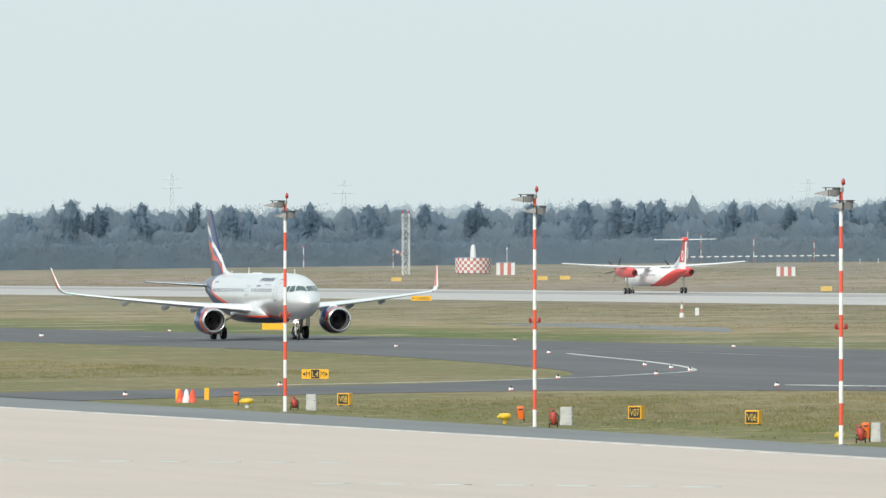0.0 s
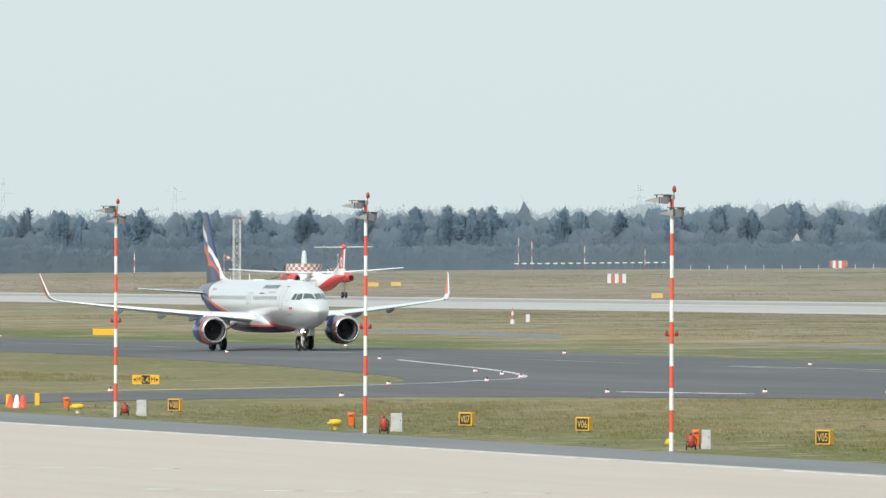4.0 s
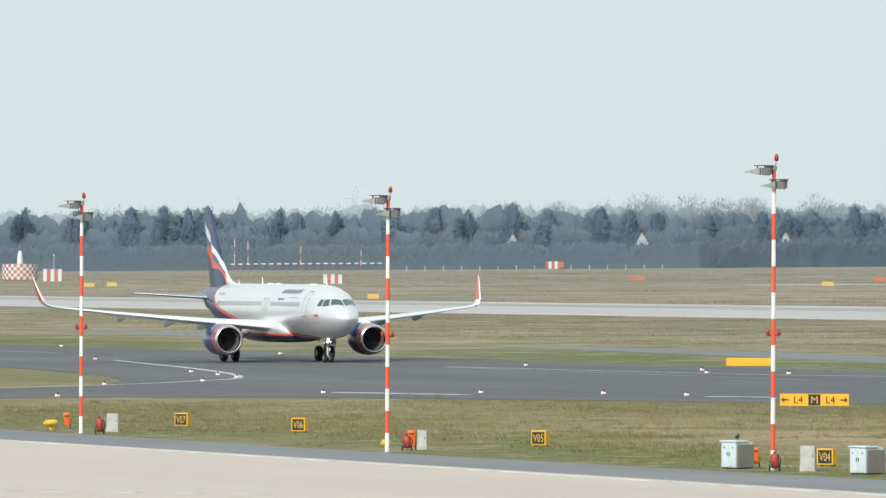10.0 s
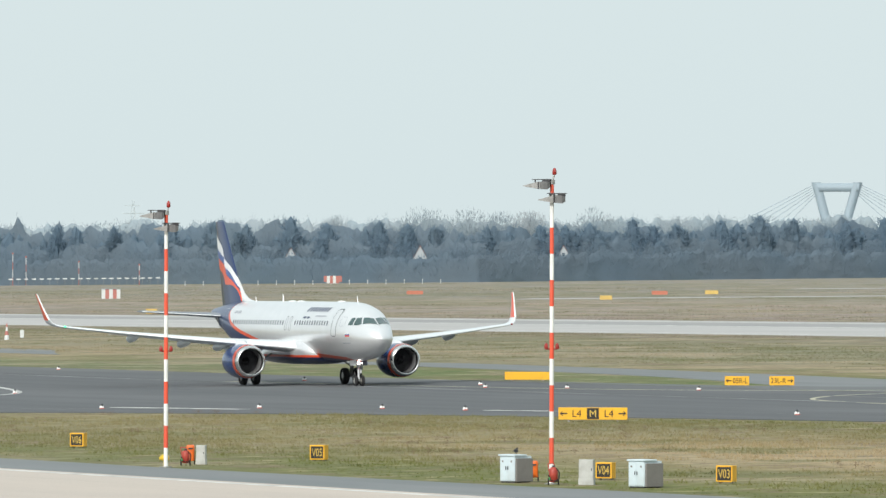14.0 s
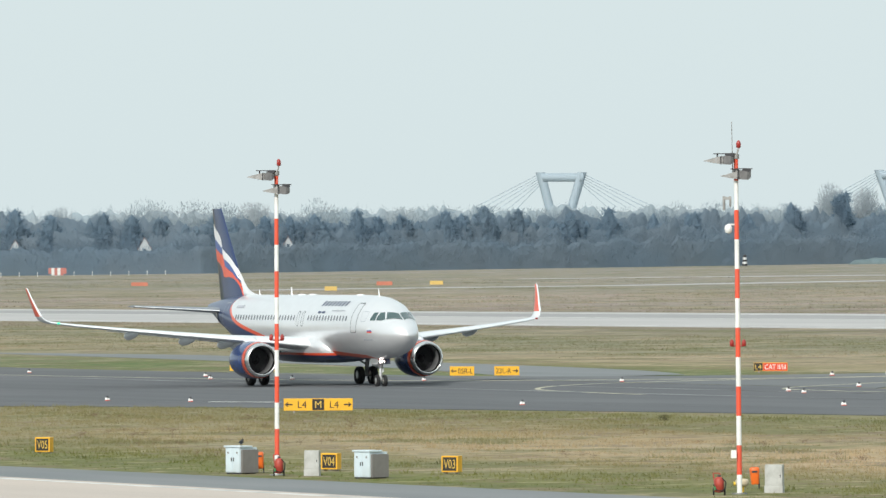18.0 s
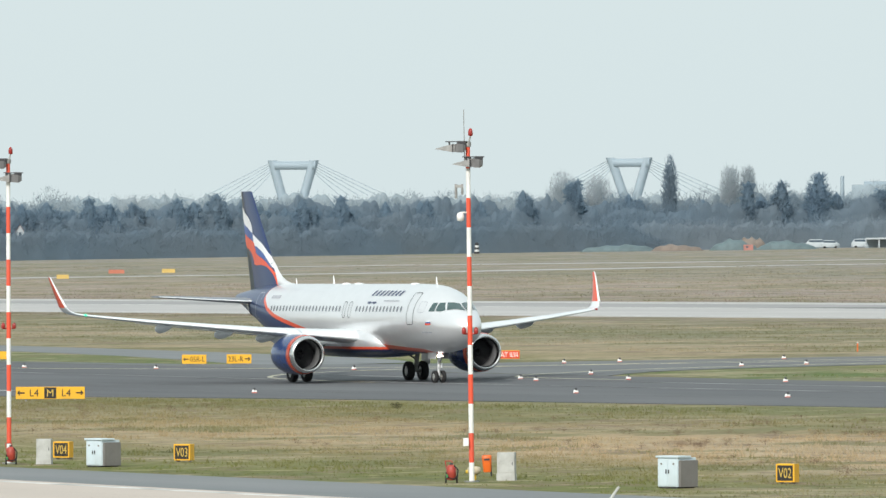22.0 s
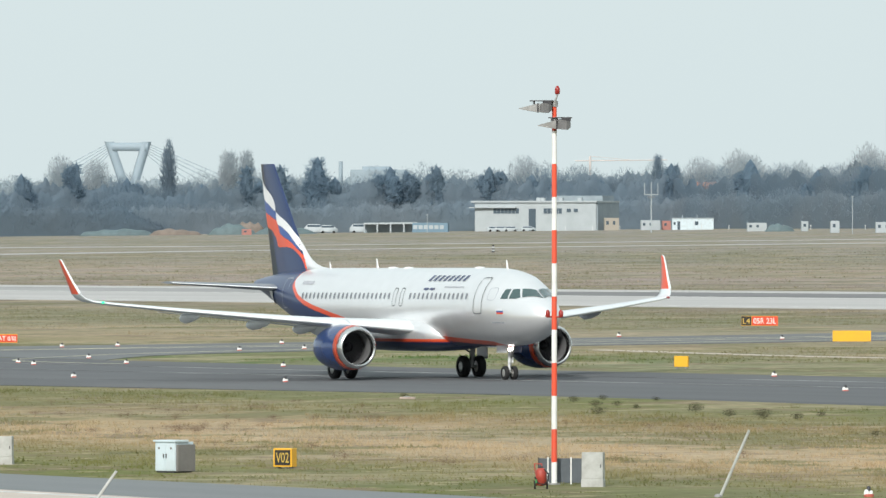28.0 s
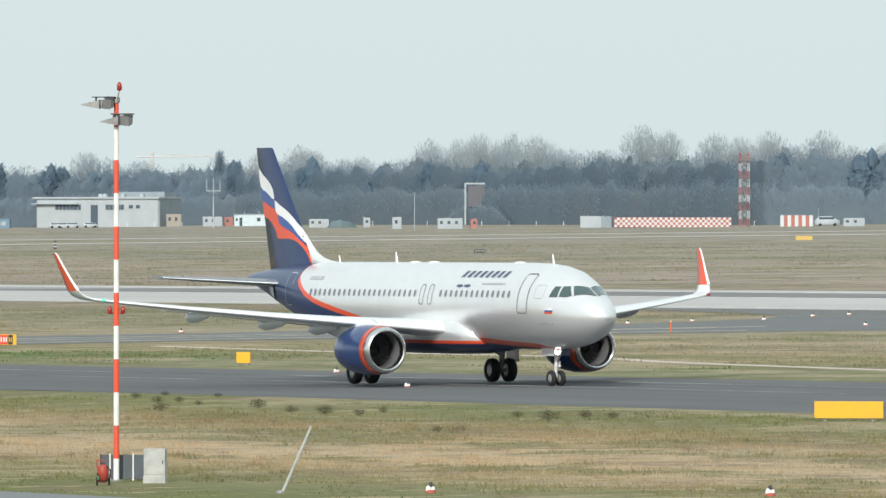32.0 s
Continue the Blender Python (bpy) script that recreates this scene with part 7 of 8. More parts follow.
def lattice_tower(s, p, w, high, label, bands=13):
    ob = thing("lattice_tower", facing(s, p, 12), label, "tower", "lattice towers")
    n = int(high / (w * 0.85))
    for i in range(n):
        z0, z1 = high * i / n, high * (i + 1) / n
        mat = far_red if i % 2 == 0 and bands > 5 else off_white
        bm = bmesh.new()
        c = [(-w / 2, -w / 2), (w / 2, -w / 2), (w / 2, w / 2), (-w / 2, w / 2)]
        for k in range(4):
            a, b = c[k], c[(k + 1) % 4]
            rod(bm, (*a, z0), (*a, z1), 0.07, seg=6)
            rod(bm, (*a, z1), (*b, z1), 0.04, seg=5)
            rod(bm, (*a, z0), (*b, z1), 0.04, seg=5)
            rod(bm, (*b, z0), (*a, z1), 0.04, seg=5)
        part("bay", bm, mat, ob)
    for k in (-1, 1):
        part("top_lamp", turned(bmesh.new(), [(0, 0.16), (0.6, 0.16), (0.7, 0.03)], (k * w / 2, 0, high), seg=10), lamp_red, ob)
    for f in (0.35, 0.68, 0.93):
        part("platform", box(bmesh.new(), -w * 0.62, w * 0.62, -w * 0.62, w * 0.62, high * f, high * f + 0.12), steel, ob)
    return ob


lattice_tower(-2230.7, 626.6, 1.5, 14.0, "slim off-white lattice tower on the far grass", 5)
lattice_tower(-2133.7, 1221.1, 2.1, 17.3, "tall red and white lattice tower beside striped huts")
ob = thing("windsock", facing(-2236.3, 626.1), "red and white windsock drooping from its pole", "windsock")
for k in range(4):
    part("pole_band", rod(bmesh.new(), (-0.9, 0, 1.5 * k), (-0.9, 0, 1.5 * k + 1.5), 0.08, seg=8), off_white if k % 2 else far_red, ob)
for k in range(4):
    part("sock_band", turned(bmesh.new(), [(0, 0.48 - 0.07 * k), (0.62, 0.42 - 0.07 * k)], (0, 0, 0), "X", 14), far_red if k % 2 == 0 else off_white, ob).matrix_basis = Matrix.Translation((-0.8 + 0.55 * k, 0, 5.6 - 0.27 * k)) @ pose(0, 0, 0, 0, 26, 0)
for s, p, h in ((-2365.4, 638.8, 6.2), (-2790, 868, 9.0), (-2790, 872, 8.0), (-2765, 880, 6.5), (-2740, 890, 5.5)):
    ob = thing("marker_mast", facing(s, p), "thin red and white marker mast on the far grass", "mast", "marker masts")
    for k in range(4):
        part("band", rod(bmesh.new(), (0, 0, h * k / 4), (0, 0, h * (k + 1) / 4), 0.11, seg=8), off_white if k % 2 else far_red, ob)
    part("top", turned(bmesh.new(), [(0, 0.2), (0.4, 0.2), (0.5, 0.03)], (0, 0, h), seg=8), far_red, ob)
bar = thing("approach_light_bar", Matrix.Identity(4), "long row of white approach lights on low stands", "lights")
for k in range(20):
    az = 1.37 + 0.83 * k / 19
    v = over(az, 2890)
    c = part("light", box(bmesh.new(), -0.62, 0.62, -0.1, 0.1, 1.75, 2.05), off_white, bar)
    c.matrix_basis = Matrix.Translation(v)
    part("stand", rod(bmesh.new(), (0, 0, 0), (0, 0, 1.75), 0.05, seg=6), steel, c)
for az0, az1, n in ((2.25, 3.9, 16), (10.4, 14.4, 26)):
    proto = None
    for k in range(n):
        az = az0 + (az1 - az0) * k / n
        d = 2760 if az < 5 else belt_at(az) - 90
        m = Matrix.Translation(over(az, d))
        if proto is None:
            ob = thing("field_light", m, "small white light post on the far grass", "light", "far light posts")
            part("post", rod(bmesh.new(), (0, 0, -0.1), (0, 0, 1.0), 0.09, seg=8), off_white, ob)
            part("cap", turned(bmesh.new(), [(0.98, 0.14), (1.2, 0.14), (1.3, 0.02)], (0, 0, 0), seg=8), off_white, ob)
            proto = ob
        else:
            copy_thing(proto, m)
# frangible cone and box by the runway, orange posts
ob = thing("warning_cone", facing(-1058.7, 328.7), "red and white striped warning cone on the grass", "cone")
for k, (z0, r0, z1, r1) in enumerate(((0, 0.28, 0.5, 0.22), (0.5, 0.22, 0.95, 0.16), (0.95, 0.16, 1.4, 0.1), (1.4, 0.1, 1.8, 0.05))):
    part("band", turned(bmesh.new(), [(z0, r0), (z1, r1)], (0, 0, 0), seg=12), off_white if k % 2 == 0 else far_red, ob)
ob = thing("sensor_box", facing(-1070.1, 334.0), "small white sensor box on the grass", "box")
part("body", box(bmesh.new(), -0.22, 0.22, -0.15, 0.15, 0.1, 0.95, 0.02), off_white, ob)
part("stand", box(bmesh.new(), -0.05, 0.05, -0.05, 0.05, -0.1, 0.12), steel, ob)
for s, p, h in ((-581.1, 327.0, 0.75), (-548, 336, 1.1), (-640, 300, 0.6)):
    ob = thing("snow_pole", facing(s, p), "thin orange marker pole in the grass", "pole", "orange poles")
    part("pole", rod(bmesh.new(), (0, 0, -0.1), (0, 0, h), 0.05, seg=8), bin_orange, ob)
    part("cap", turned(bmesh.new(), [(0, 0.06), (0.05, 0.06), (0.08, 0.01)], (0, 0, h), seg=8), off_white, ob)

for (x, y), w, h in (((355.6, 2868), 0.75, 3.0), ((310.8, 1764), 0.28, 1.3)):
    ob = thing("banded_post", Matrix.Translation(over(math.degrees(math.atan2(x, y)), math.hypot(x, y))), "black and white banded marker post on the grass", "post", "banded posts")
    for k in range(5):
        part("band", rod(bmesh.new(), (0, 0, h * k / 5 - (0.1 if k == 0 else 0)), (0, 0, h * (k + 1) / 5), w * (1 - 0.08 * k), seg=12), off_white if k % 2 else dark_metal, ob)
    part("cap", turned(bmesh.new(), [(h, w * 0.5), (h * 1.08, w * 0.3), (h * 1.1, 0.02)], (0, 0, 0), seg=10), dark_metal, ob)
ob = thing("cable_box", Matrix.Translation(over(12.39, 1551)) @ pose(0, 0, 0, 0, 0, -12), "low dark equipment box with pale marks on the grass", "box")
part("body", box(bmesh.new(), -0.85, 0.85, -0.3, 0.3, -0.05, 0.5, 0.03), dark_metal, ob)
for x in (-0.55, -0.15, 0.25, 0.6):
    part("mark", box(bmesh.new(), x - 0.1, x + 0.1, -0.33, -0.3, 0.18, 0.34), off_white, ob)

# the white service building with its parked cars
hall = thing("service_building", Matrix.Translation(over(9.93, 2945)) @ pose(0, 0, 0, 0, 0, -9.9 - 24), "white flat-roofed service building with a grey side wing", "building")
W, DP, HB = 38.0, 16.0, 8.4
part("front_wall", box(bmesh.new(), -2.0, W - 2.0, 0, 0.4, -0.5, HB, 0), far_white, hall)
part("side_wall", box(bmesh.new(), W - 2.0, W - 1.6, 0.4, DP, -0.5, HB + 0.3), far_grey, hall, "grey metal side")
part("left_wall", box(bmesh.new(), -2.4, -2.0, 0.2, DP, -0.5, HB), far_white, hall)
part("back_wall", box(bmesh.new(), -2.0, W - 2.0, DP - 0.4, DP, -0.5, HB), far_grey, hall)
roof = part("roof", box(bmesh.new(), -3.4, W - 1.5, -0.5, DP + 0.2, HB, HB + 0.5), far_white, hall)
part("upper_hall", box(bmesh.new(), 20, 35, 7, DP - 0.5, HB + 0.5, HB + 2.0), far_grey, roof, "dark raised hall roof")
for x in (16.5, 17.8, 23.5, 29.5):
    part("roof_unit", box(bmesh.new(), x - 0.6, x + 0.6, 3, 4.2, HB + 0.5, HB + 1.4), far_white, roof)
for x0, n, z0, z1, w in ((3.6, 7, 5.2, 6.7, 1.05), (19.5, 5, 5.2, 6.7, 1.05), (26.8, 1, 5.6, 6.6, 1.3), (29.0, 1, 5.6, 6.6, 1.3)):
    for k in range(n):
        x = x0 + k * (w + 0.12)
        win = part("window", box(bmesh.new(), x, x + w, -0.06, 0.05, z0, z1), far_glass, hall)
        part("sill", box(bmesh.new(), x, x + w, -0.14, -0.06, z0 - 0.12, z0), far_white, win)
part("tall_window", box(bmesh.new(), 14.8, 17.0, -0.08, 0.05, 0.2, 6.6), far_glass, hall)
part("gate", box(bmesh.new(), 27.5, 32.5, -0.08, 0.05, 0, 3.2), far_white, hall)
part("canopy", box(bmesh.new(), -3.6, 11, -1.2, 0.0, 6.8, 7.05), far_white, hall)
ob = thing("blue_container", Matrix.Translation(over(9.64, 2925)) @ pose(0, 0, 0, 0, 0, -20), "blue site container with a row of pale panels", "container")
part("shell", box(bmesh.new(), -5.2, 5.2, -1.2, 1.2, -0.2, 2.7, 0.05), far_blue, ob)
for k in range(6):
    part("pale_panel", box(bmesh.new(), -4.9 + 1.55 * k, -3.7 + 1.55 * k, -1.26, -1.2, 0.9, 2.0), far_white, ob)


def vehicle(az, d, colour, ln=4.4, high=1.5, name="car", label="white parked car beside the service building"):
    ob = thing(name, Matrix.Translation(over(az, d)) @ pose(0, 0, 0, 0, 0, -az + 8), label, name.replace("_", " "), "parked vehicles")
    rings = []
    for z, x0, x1, w in ((0.3, -ln / 2, ln / 2, 0.85), (0.55 * high, -ln / 2, ln / 2, 0.88), (0.62 * high, -ln * 0.46, ln * 0.42, 0.85), (0.97 * high, -ln * 0.34, ln * 0.2, 0.68), (high, -ln * 0.3, ln * 0.16, 0.6)):
        rings.append([Vector((x0, -w, z)), Vector((x1, -w, z)), Vector((x1, w, z)), Vector((x0, w, z))])
    body = part("body", loft(bmesh.new(), rings), colour, ob)
    part("window_band", box(bmesh.new(), -ln * 0.36, ln * 0.28, -0.82, 0.82, 0.66 * high, 0.92 * high, 0.05), far_glass, ob)
    for x in (-ln * 0.3, ln * 0.3):
        for y in (-0.8, 0.8):
            part("wheel", turned(bmesh.new(), [(-0.1, 0.1), (-0.1, 0.32), (0.1, 0.32), (0.1, 0.1)], (x, y, 0.32), "Y", 14), rubber, ob)
    return ob


for az in (10.0, 10.04, 10.09, 10.19):
    vehicle(az, 2915, far_white)
for az, ln, h in ((8.99, 7.0, 2.6), (9.06, 5.5, 2.3), (9.24, 6.0, 2.6), (14.35, 6.0, 2.3), (7.25, 6.0, 2.2)):
    vehicle(az, 2950 if az < 11.8 else 2480, far_white, ln, h, "van", "white parked van across the airfield")
for k in range(4):
    az = 9.3 + 0.075 * k
    ob = thing("carport", Matrix.Translation(over(az, 2940)) @ pose(0, 0, 0, 0, 0, -9), "white open carport bay with dark interior", "carport", "carport bays")
    part("roof", box(bmesh.new(), -2.0, 2.0, -2, 2, 2.4, 2.9), far_white, ob)
    for x in (-1.85, 1.85):
        for y in (-1.8, 1.8):
            part("post", box(bmesh.new(), x - 0.14, x + 0.14, y - 0.14, y + 0.14, -0.2, 2.4), far_white, ob)
    part("back_panel", box(bmesh.new(), -1.9, 1.9, 1.7, 1.95, 0, 2.4), far_grey, ob)
ob = thing("grey_hut", Matrix.Translation(over(11.12, 2905)) @ pose(0, 0, 0, 0, 0, -12), "grey-blue site hut with a dark door", "hut")
part("body", box(bmesh.new(), -5.9, 5.9, -2, 2, -0.3, 3.3), cabinet_paint, ob)
part("roof", box(bmesh.new(), -6.1, 6.1, -2.2, 2.2, 3.3, 3.5), far_grey, ob)
for x0, x1, z0, z1 in ((-4.4, -3.6, 0, 2.4), (0.6, 1.6, 1.3, 2.4), (-5.5, -4.9, 1.4, 2.2)):
    part("opening", box(bmesh.new(), x0, x1, -2.06, -2.0, z0, z1), far_glass, ob)
for x in (-3, 1.2):
    part("vent", rod(bmesh.new(), (x, 0, 3.5), (x, 0, 4.2), 0.2), far_grey, ob)
for az, d, w, h, mat, lab in ((10.88, 2910, 5.5, 2.8, far_white, "white site container with small windows"), (10.97, 2915, 2.4, 2.6, hazed_red, "red site container"), (11.75, 2700, 1.8, 2.6, far_white, "white portable cabin"),
                              (11.48, 2720, 5.2, 2.3, far_white, "low white site container"), (11.565, 2722, 1.4, 1.5, hazed_red, "small red machine"), (10.66, 2930, 4.2, 3.6, tan_box, "tan site container"), (12.22, 2540, 6.2, 2.6, far_white, "white site container with dark windows"), (12.355, 2541, 1.6, 2.4, hazed_red, "red end of a container row"), (11.92, 2560, 2.2, 3.0, far_white, "pale equipment screen"),
                              (14.5, 2430, 5.0, 2.0, far_white, "low white container"), (8.6, 2860, 2.6, 1.6, hazed_red, "red tarpaulin-covered machine")):
    ob = thing("site_container", Matrix.Translation(over(az, d)) @ pose(0, 0, 0, 0, 0, -az + 6), lab + " on the far side", "container", "site containers")
    part("shell", box(bmesh.new(), -w / 2, w / 2, -1.1, 1.1, -0.2, h, 0.05), mat, ob)
    for k in range(max(1, int(w / 2))):
        part("window", box(bmesh.new(), -w / 2 + 0.5 + 1.9 * k, -w / 2 + 1.2 + 1.9 * k, -1.15, -1.08, h * 0.45, h * 0.75), far_glass, ob)
    part("base", box(bmesh.new(), -w / 2 + 0.1, w / 2 - 0.1, -1.0, 1.0, -0.3, 0.15), dark_metal, ob)


def mound(az, d, w, h, mat, label, seed):
    ob = thing("covered_mound", Matrix.Translation(over(az, d)) @ pose(0, 0, 0, 0, 0, -az), label, "mound", "mounds")
    r = random.Random(seed)
    ph = [r.random() * 6 for _ in range(4)]
    rings = []
    for i in range(13):
        x = -w / 2 + w * i / 12
        f = math.sin(math.pi * i / 12) ** 0.5 if 0 < i < 12 else 0.02
        hh = h * f * (0.8 + 0.2 * math.sin(1.3 * i + ph[0]) * math.cos(0.7 * i + ph[1]))
        rings.append([Vector((x, 2.4 * f * math.cos(a), hh * math.sin(a) ** 0.8 - 0.1 if math.sin(a) > 0 else -0.1)) for a in (math.pi * k / 8 for k in range(9))])
    part("cover", loft(bmesh.new(), rings, closed=False), mat, ob, smooth=True)
    part("toe", box(bmesh.new(), -w / 2, w / 2, -2.5, -2.3, -0.2, 0.25, 0.05), mat, ob)
    return ob


mound(7.87, 2900, 22, 2.6, teal_sheet, "earth mound under teal sheeting", 1)
mound(8.2, 2895, 15, 2.4, earth, "bare brown earth mound", 2)
mound(8.52, 2890, 14, 3.6, teal_sheet, "tall mound under teal sheeting", 3)
mound(8.62, 2910, 9, 4.8, earth, "heap of bare reddish earth", 4)
mound(8.82, 2890, 18, 3.0, teal_sheet, "long mound under teal sheeting", 5)
mound(11.61, 2690, 8, 2.6, teal_sheet, "dull teal sheeting over a long heap", 6)
# chequered blast wall and its container
wall_ob = thing("chequered_wall", facing(-2151, 1211), "low red and white chequered wall on the far grass", "wall")
n = 44
for i in range(n):
    for j in range(4):
        part("panel", box(bmesh.new(), -14.2 + 28.4 * i / n, -14.2 + 28.4 * (i + 1) / n, -0.1, 0.1, 0.6 * j + 0.05, 0.6 * j + 0.65), far_red if (i + j) % 2 else off_white, wall_ob)
part("backing", box(bmesh.new(), -14.2, 14.2, 0.12, 0.3, -0.3, 2.45), steel, wall_ob)
ob = thing("white_container", facing(-2204.2, 1219.4, -15), "white equipment container with one dark end", "container")
part("shell", box(bmesh.new(), -4.0, 1.4, -1.3, 1.3, -0.2, 2.8, 0.04), far_white, ob)
part("dark_bay", box(bmesh.new(), 1.4, 4.0, -1.25, 1.25, -0.2, 2.7, 0.04), far_grey, ob)
part("roof_rail", box(bmesh.new(), -4.0, 4.0, -1.32, -1.2, 2.8, 2.9), steel, ob)
ob = thing("antenna_mast", Matrix.Translation(over(10.885, 2700)), "tall white mast carrying three upright antennas", "mast")
part("pole", rod(bmesh.new(), (0, 0, -0.3), (0, 0, 13.5), 0.18, 0.12, 10), far_white, ob)
part("crossbar", box(bmesh.new(), -1.9, 1.9, -0.1, 0.1, 10.0, 10.25), far_white, ob)
for x in (-1.8, 1.8):
    part("antenna", rod(bmesh.new(), (x, 0, 10.2), (x, 0, 13.2), 0.1, seg=8), far_white, ob)
part("platform", box(bmesh.new(), -0.9, 0.9, -0.5, 0.5, 9.4, 9.6), steel, ob)
board_brown = material("weathered_board", (0.15, 0.15, 0.165), 0.8, vary=0.1)
ob = thing("frame_portal", Matrix.Translation(over(12.36, belt_at(12.36) - 4)) @ pose(0, 0, 0, 0, 0, -12) @ Matrix.Scale(1.08, 4), "white angular portal frame before dark trees", "frame")
part("leg", box(bmesh.new(), -2.6, -2.15, -0.3, 0.3, -0.3, 10.8), far_white, ob)
part("beam", box(bmesh.new(), -2.15, 2.6, -0.3, 0.3, 10.35, 10.8), far_white, ob)
part("board", box(bmesh.new(), -1.7, 2.6, 0.0, 0.3, 4.6, 10.0), board_brown, ob)
for az, h in ((12.02, 9.0), (9.62, 5.0), (14.3, 4.0)):
    ob = thing("lamp_post", Matrix.Translation(over(az, 2480 if az > 12 else 2900)), "thin pale lamp post across the field", "lamp post", "far lamp posts")
    part("pole", rod(bmesh.new(), (0, 0, -0.2), (0, 0, h), 0.1, 0.07, 8), far_white, ob)
    part("head", box(bmesh.new(), -0.3, 0.3, -0.15, 0.15, h, h + 0.15), far_white, ob)
for az, d, w in ((2.95, belt_at(2.95) + 8, 3.2), (3.68, belt_at(3.68) + 8, 3.8), (4.49, belt_at(4.49) + 8, 2.6)):
    top = raised(az, {2.95: 0.045, 3.68: 0.056, 4.49: 0.06}[az], d)
    ob = thing("gabled_house", Matrix.Translation(over(az, d)) @ pose(0, 0, 0, 0, 0, -az), "white gabled house half hidden by the thicket", "house", "houses")
    eave = top - w * 0.9
    bm = bmesh.new()
    loft(bm, [[Vector((-w / 2, y, -0.3)), Vector((w / 2, y, -0.3)), Vector((w / 2, y, eave)), Vector((0, y, top - 0.15)), Vector((-w / 2, y, eave))] for y in (0, 8)])
    part("gable_wall", bm, far_white, ob)
    for k in (-1, 1):
        bm = loft(bmesh.new(), [[Vector((0, y, top)), Vector((k * w * 0.58, y, eave - 0.25)), Vector((k * w * 0.58, y, eave - 0.1)), Vector((0, y, top + 0.15))] for y in (-0.3, 8.3)])
        part("roof", bm, roof_tile, ob)
    part("window", box(bmesh.new(), -0.4, 0.4, -0.05, 0.02, eave - 0.8, eave + 0.2), far_glass, ob)
ob = thing("red_roofed_house", Matrix.Translation(over(11.2, 3025)) @ pose(0, 0, 0, 0, 0, -11), "red-roofed house behind the thicket", "house")
part("house_body", box(bmesh.new(), -5, 5, 0, 8, -0.3, 11.8), far_grey, ob)
part("roof", loft(bmesh.new(), [[Vector((x, -0.5, 11.7)), Vector((x, 8.5, 11.7)), Vector((x, 4, 13.9))] for x in (-5.5, 5.5)]), roof_tile, ob)
part("chimney", box(bmesh.new(), 3, 3.8, 3.5, 4.3, 12.5, 14.6), far_grey, ob)
ob = thing("factory", Matrix.Translation(over(9.35, 4200)) @ pose(0, 0, 0, 0, 0, -9), "distant factory with a chimney behind woods, coloured pale with haze", "building")
hz = raised(9.35, 0.27, 4200)
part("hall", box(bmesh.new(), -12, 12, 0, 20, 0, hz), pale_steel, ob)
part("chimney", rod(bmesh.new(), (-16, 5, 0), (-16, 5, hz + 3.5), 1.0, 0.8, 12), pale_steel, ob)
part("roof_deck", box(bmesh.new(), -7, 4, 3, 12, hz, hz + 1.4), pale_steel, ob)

# ---- the cable-stayed bridge beyond the woods ----
bridge = thing("cable_stayed_bridge", Matrix.Identity(4), "distant cable-stayed bridge with two trapezoid pylons, coloured pale with haze", "bridge")
BD = 4550


def sky_point(az, el, d=BD):
    return Vector((d * math.sin(radians(az)), d * math.cos(radians(az)), EYE + d * math.tan(radians(el))))


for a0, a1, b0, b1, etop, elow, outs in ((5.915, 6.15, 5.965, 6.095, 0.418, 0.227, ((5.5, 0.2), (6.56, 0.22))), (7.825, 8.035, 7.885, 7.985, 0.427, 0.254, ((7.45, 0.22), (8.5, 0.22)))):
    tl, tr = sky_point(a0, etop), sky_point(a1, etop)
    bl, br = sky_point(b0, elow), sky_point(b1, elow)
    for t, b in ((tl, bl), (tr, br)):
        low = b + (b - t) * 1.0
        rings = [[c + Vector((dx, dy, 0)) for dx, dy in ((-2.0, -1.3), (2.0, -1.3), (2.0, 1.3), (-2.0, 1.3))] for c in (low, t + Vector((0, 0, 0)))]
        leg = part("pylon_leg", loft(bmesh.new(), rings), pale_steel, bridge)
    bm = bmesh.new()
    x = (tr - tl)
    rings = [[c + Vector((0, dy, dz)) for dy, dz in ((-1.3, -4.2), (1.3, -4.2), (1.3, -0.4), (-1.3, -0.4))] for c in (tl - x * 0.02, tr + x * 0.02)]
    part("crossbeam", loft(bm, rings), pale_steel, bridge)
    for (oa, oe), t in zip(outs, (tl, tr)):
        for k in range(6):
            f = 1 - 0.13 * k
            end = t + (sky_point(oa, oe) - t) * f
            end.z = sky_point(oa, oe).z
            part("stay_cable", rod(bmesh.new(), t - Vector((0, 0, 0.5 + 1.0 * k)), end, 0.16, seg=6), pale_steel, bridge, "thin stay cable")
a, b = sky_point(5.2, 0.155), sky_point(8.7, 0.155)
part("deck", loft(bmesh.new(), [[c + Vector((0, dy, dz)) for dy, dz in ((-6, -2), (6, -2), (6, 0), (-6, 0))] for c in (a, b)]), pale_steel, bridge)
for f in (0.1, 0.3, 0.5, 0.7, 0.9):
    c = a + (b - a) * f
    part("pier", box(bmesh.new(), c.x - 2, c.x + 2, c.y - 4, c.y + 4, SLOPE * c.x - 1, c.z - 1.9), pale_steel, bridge)
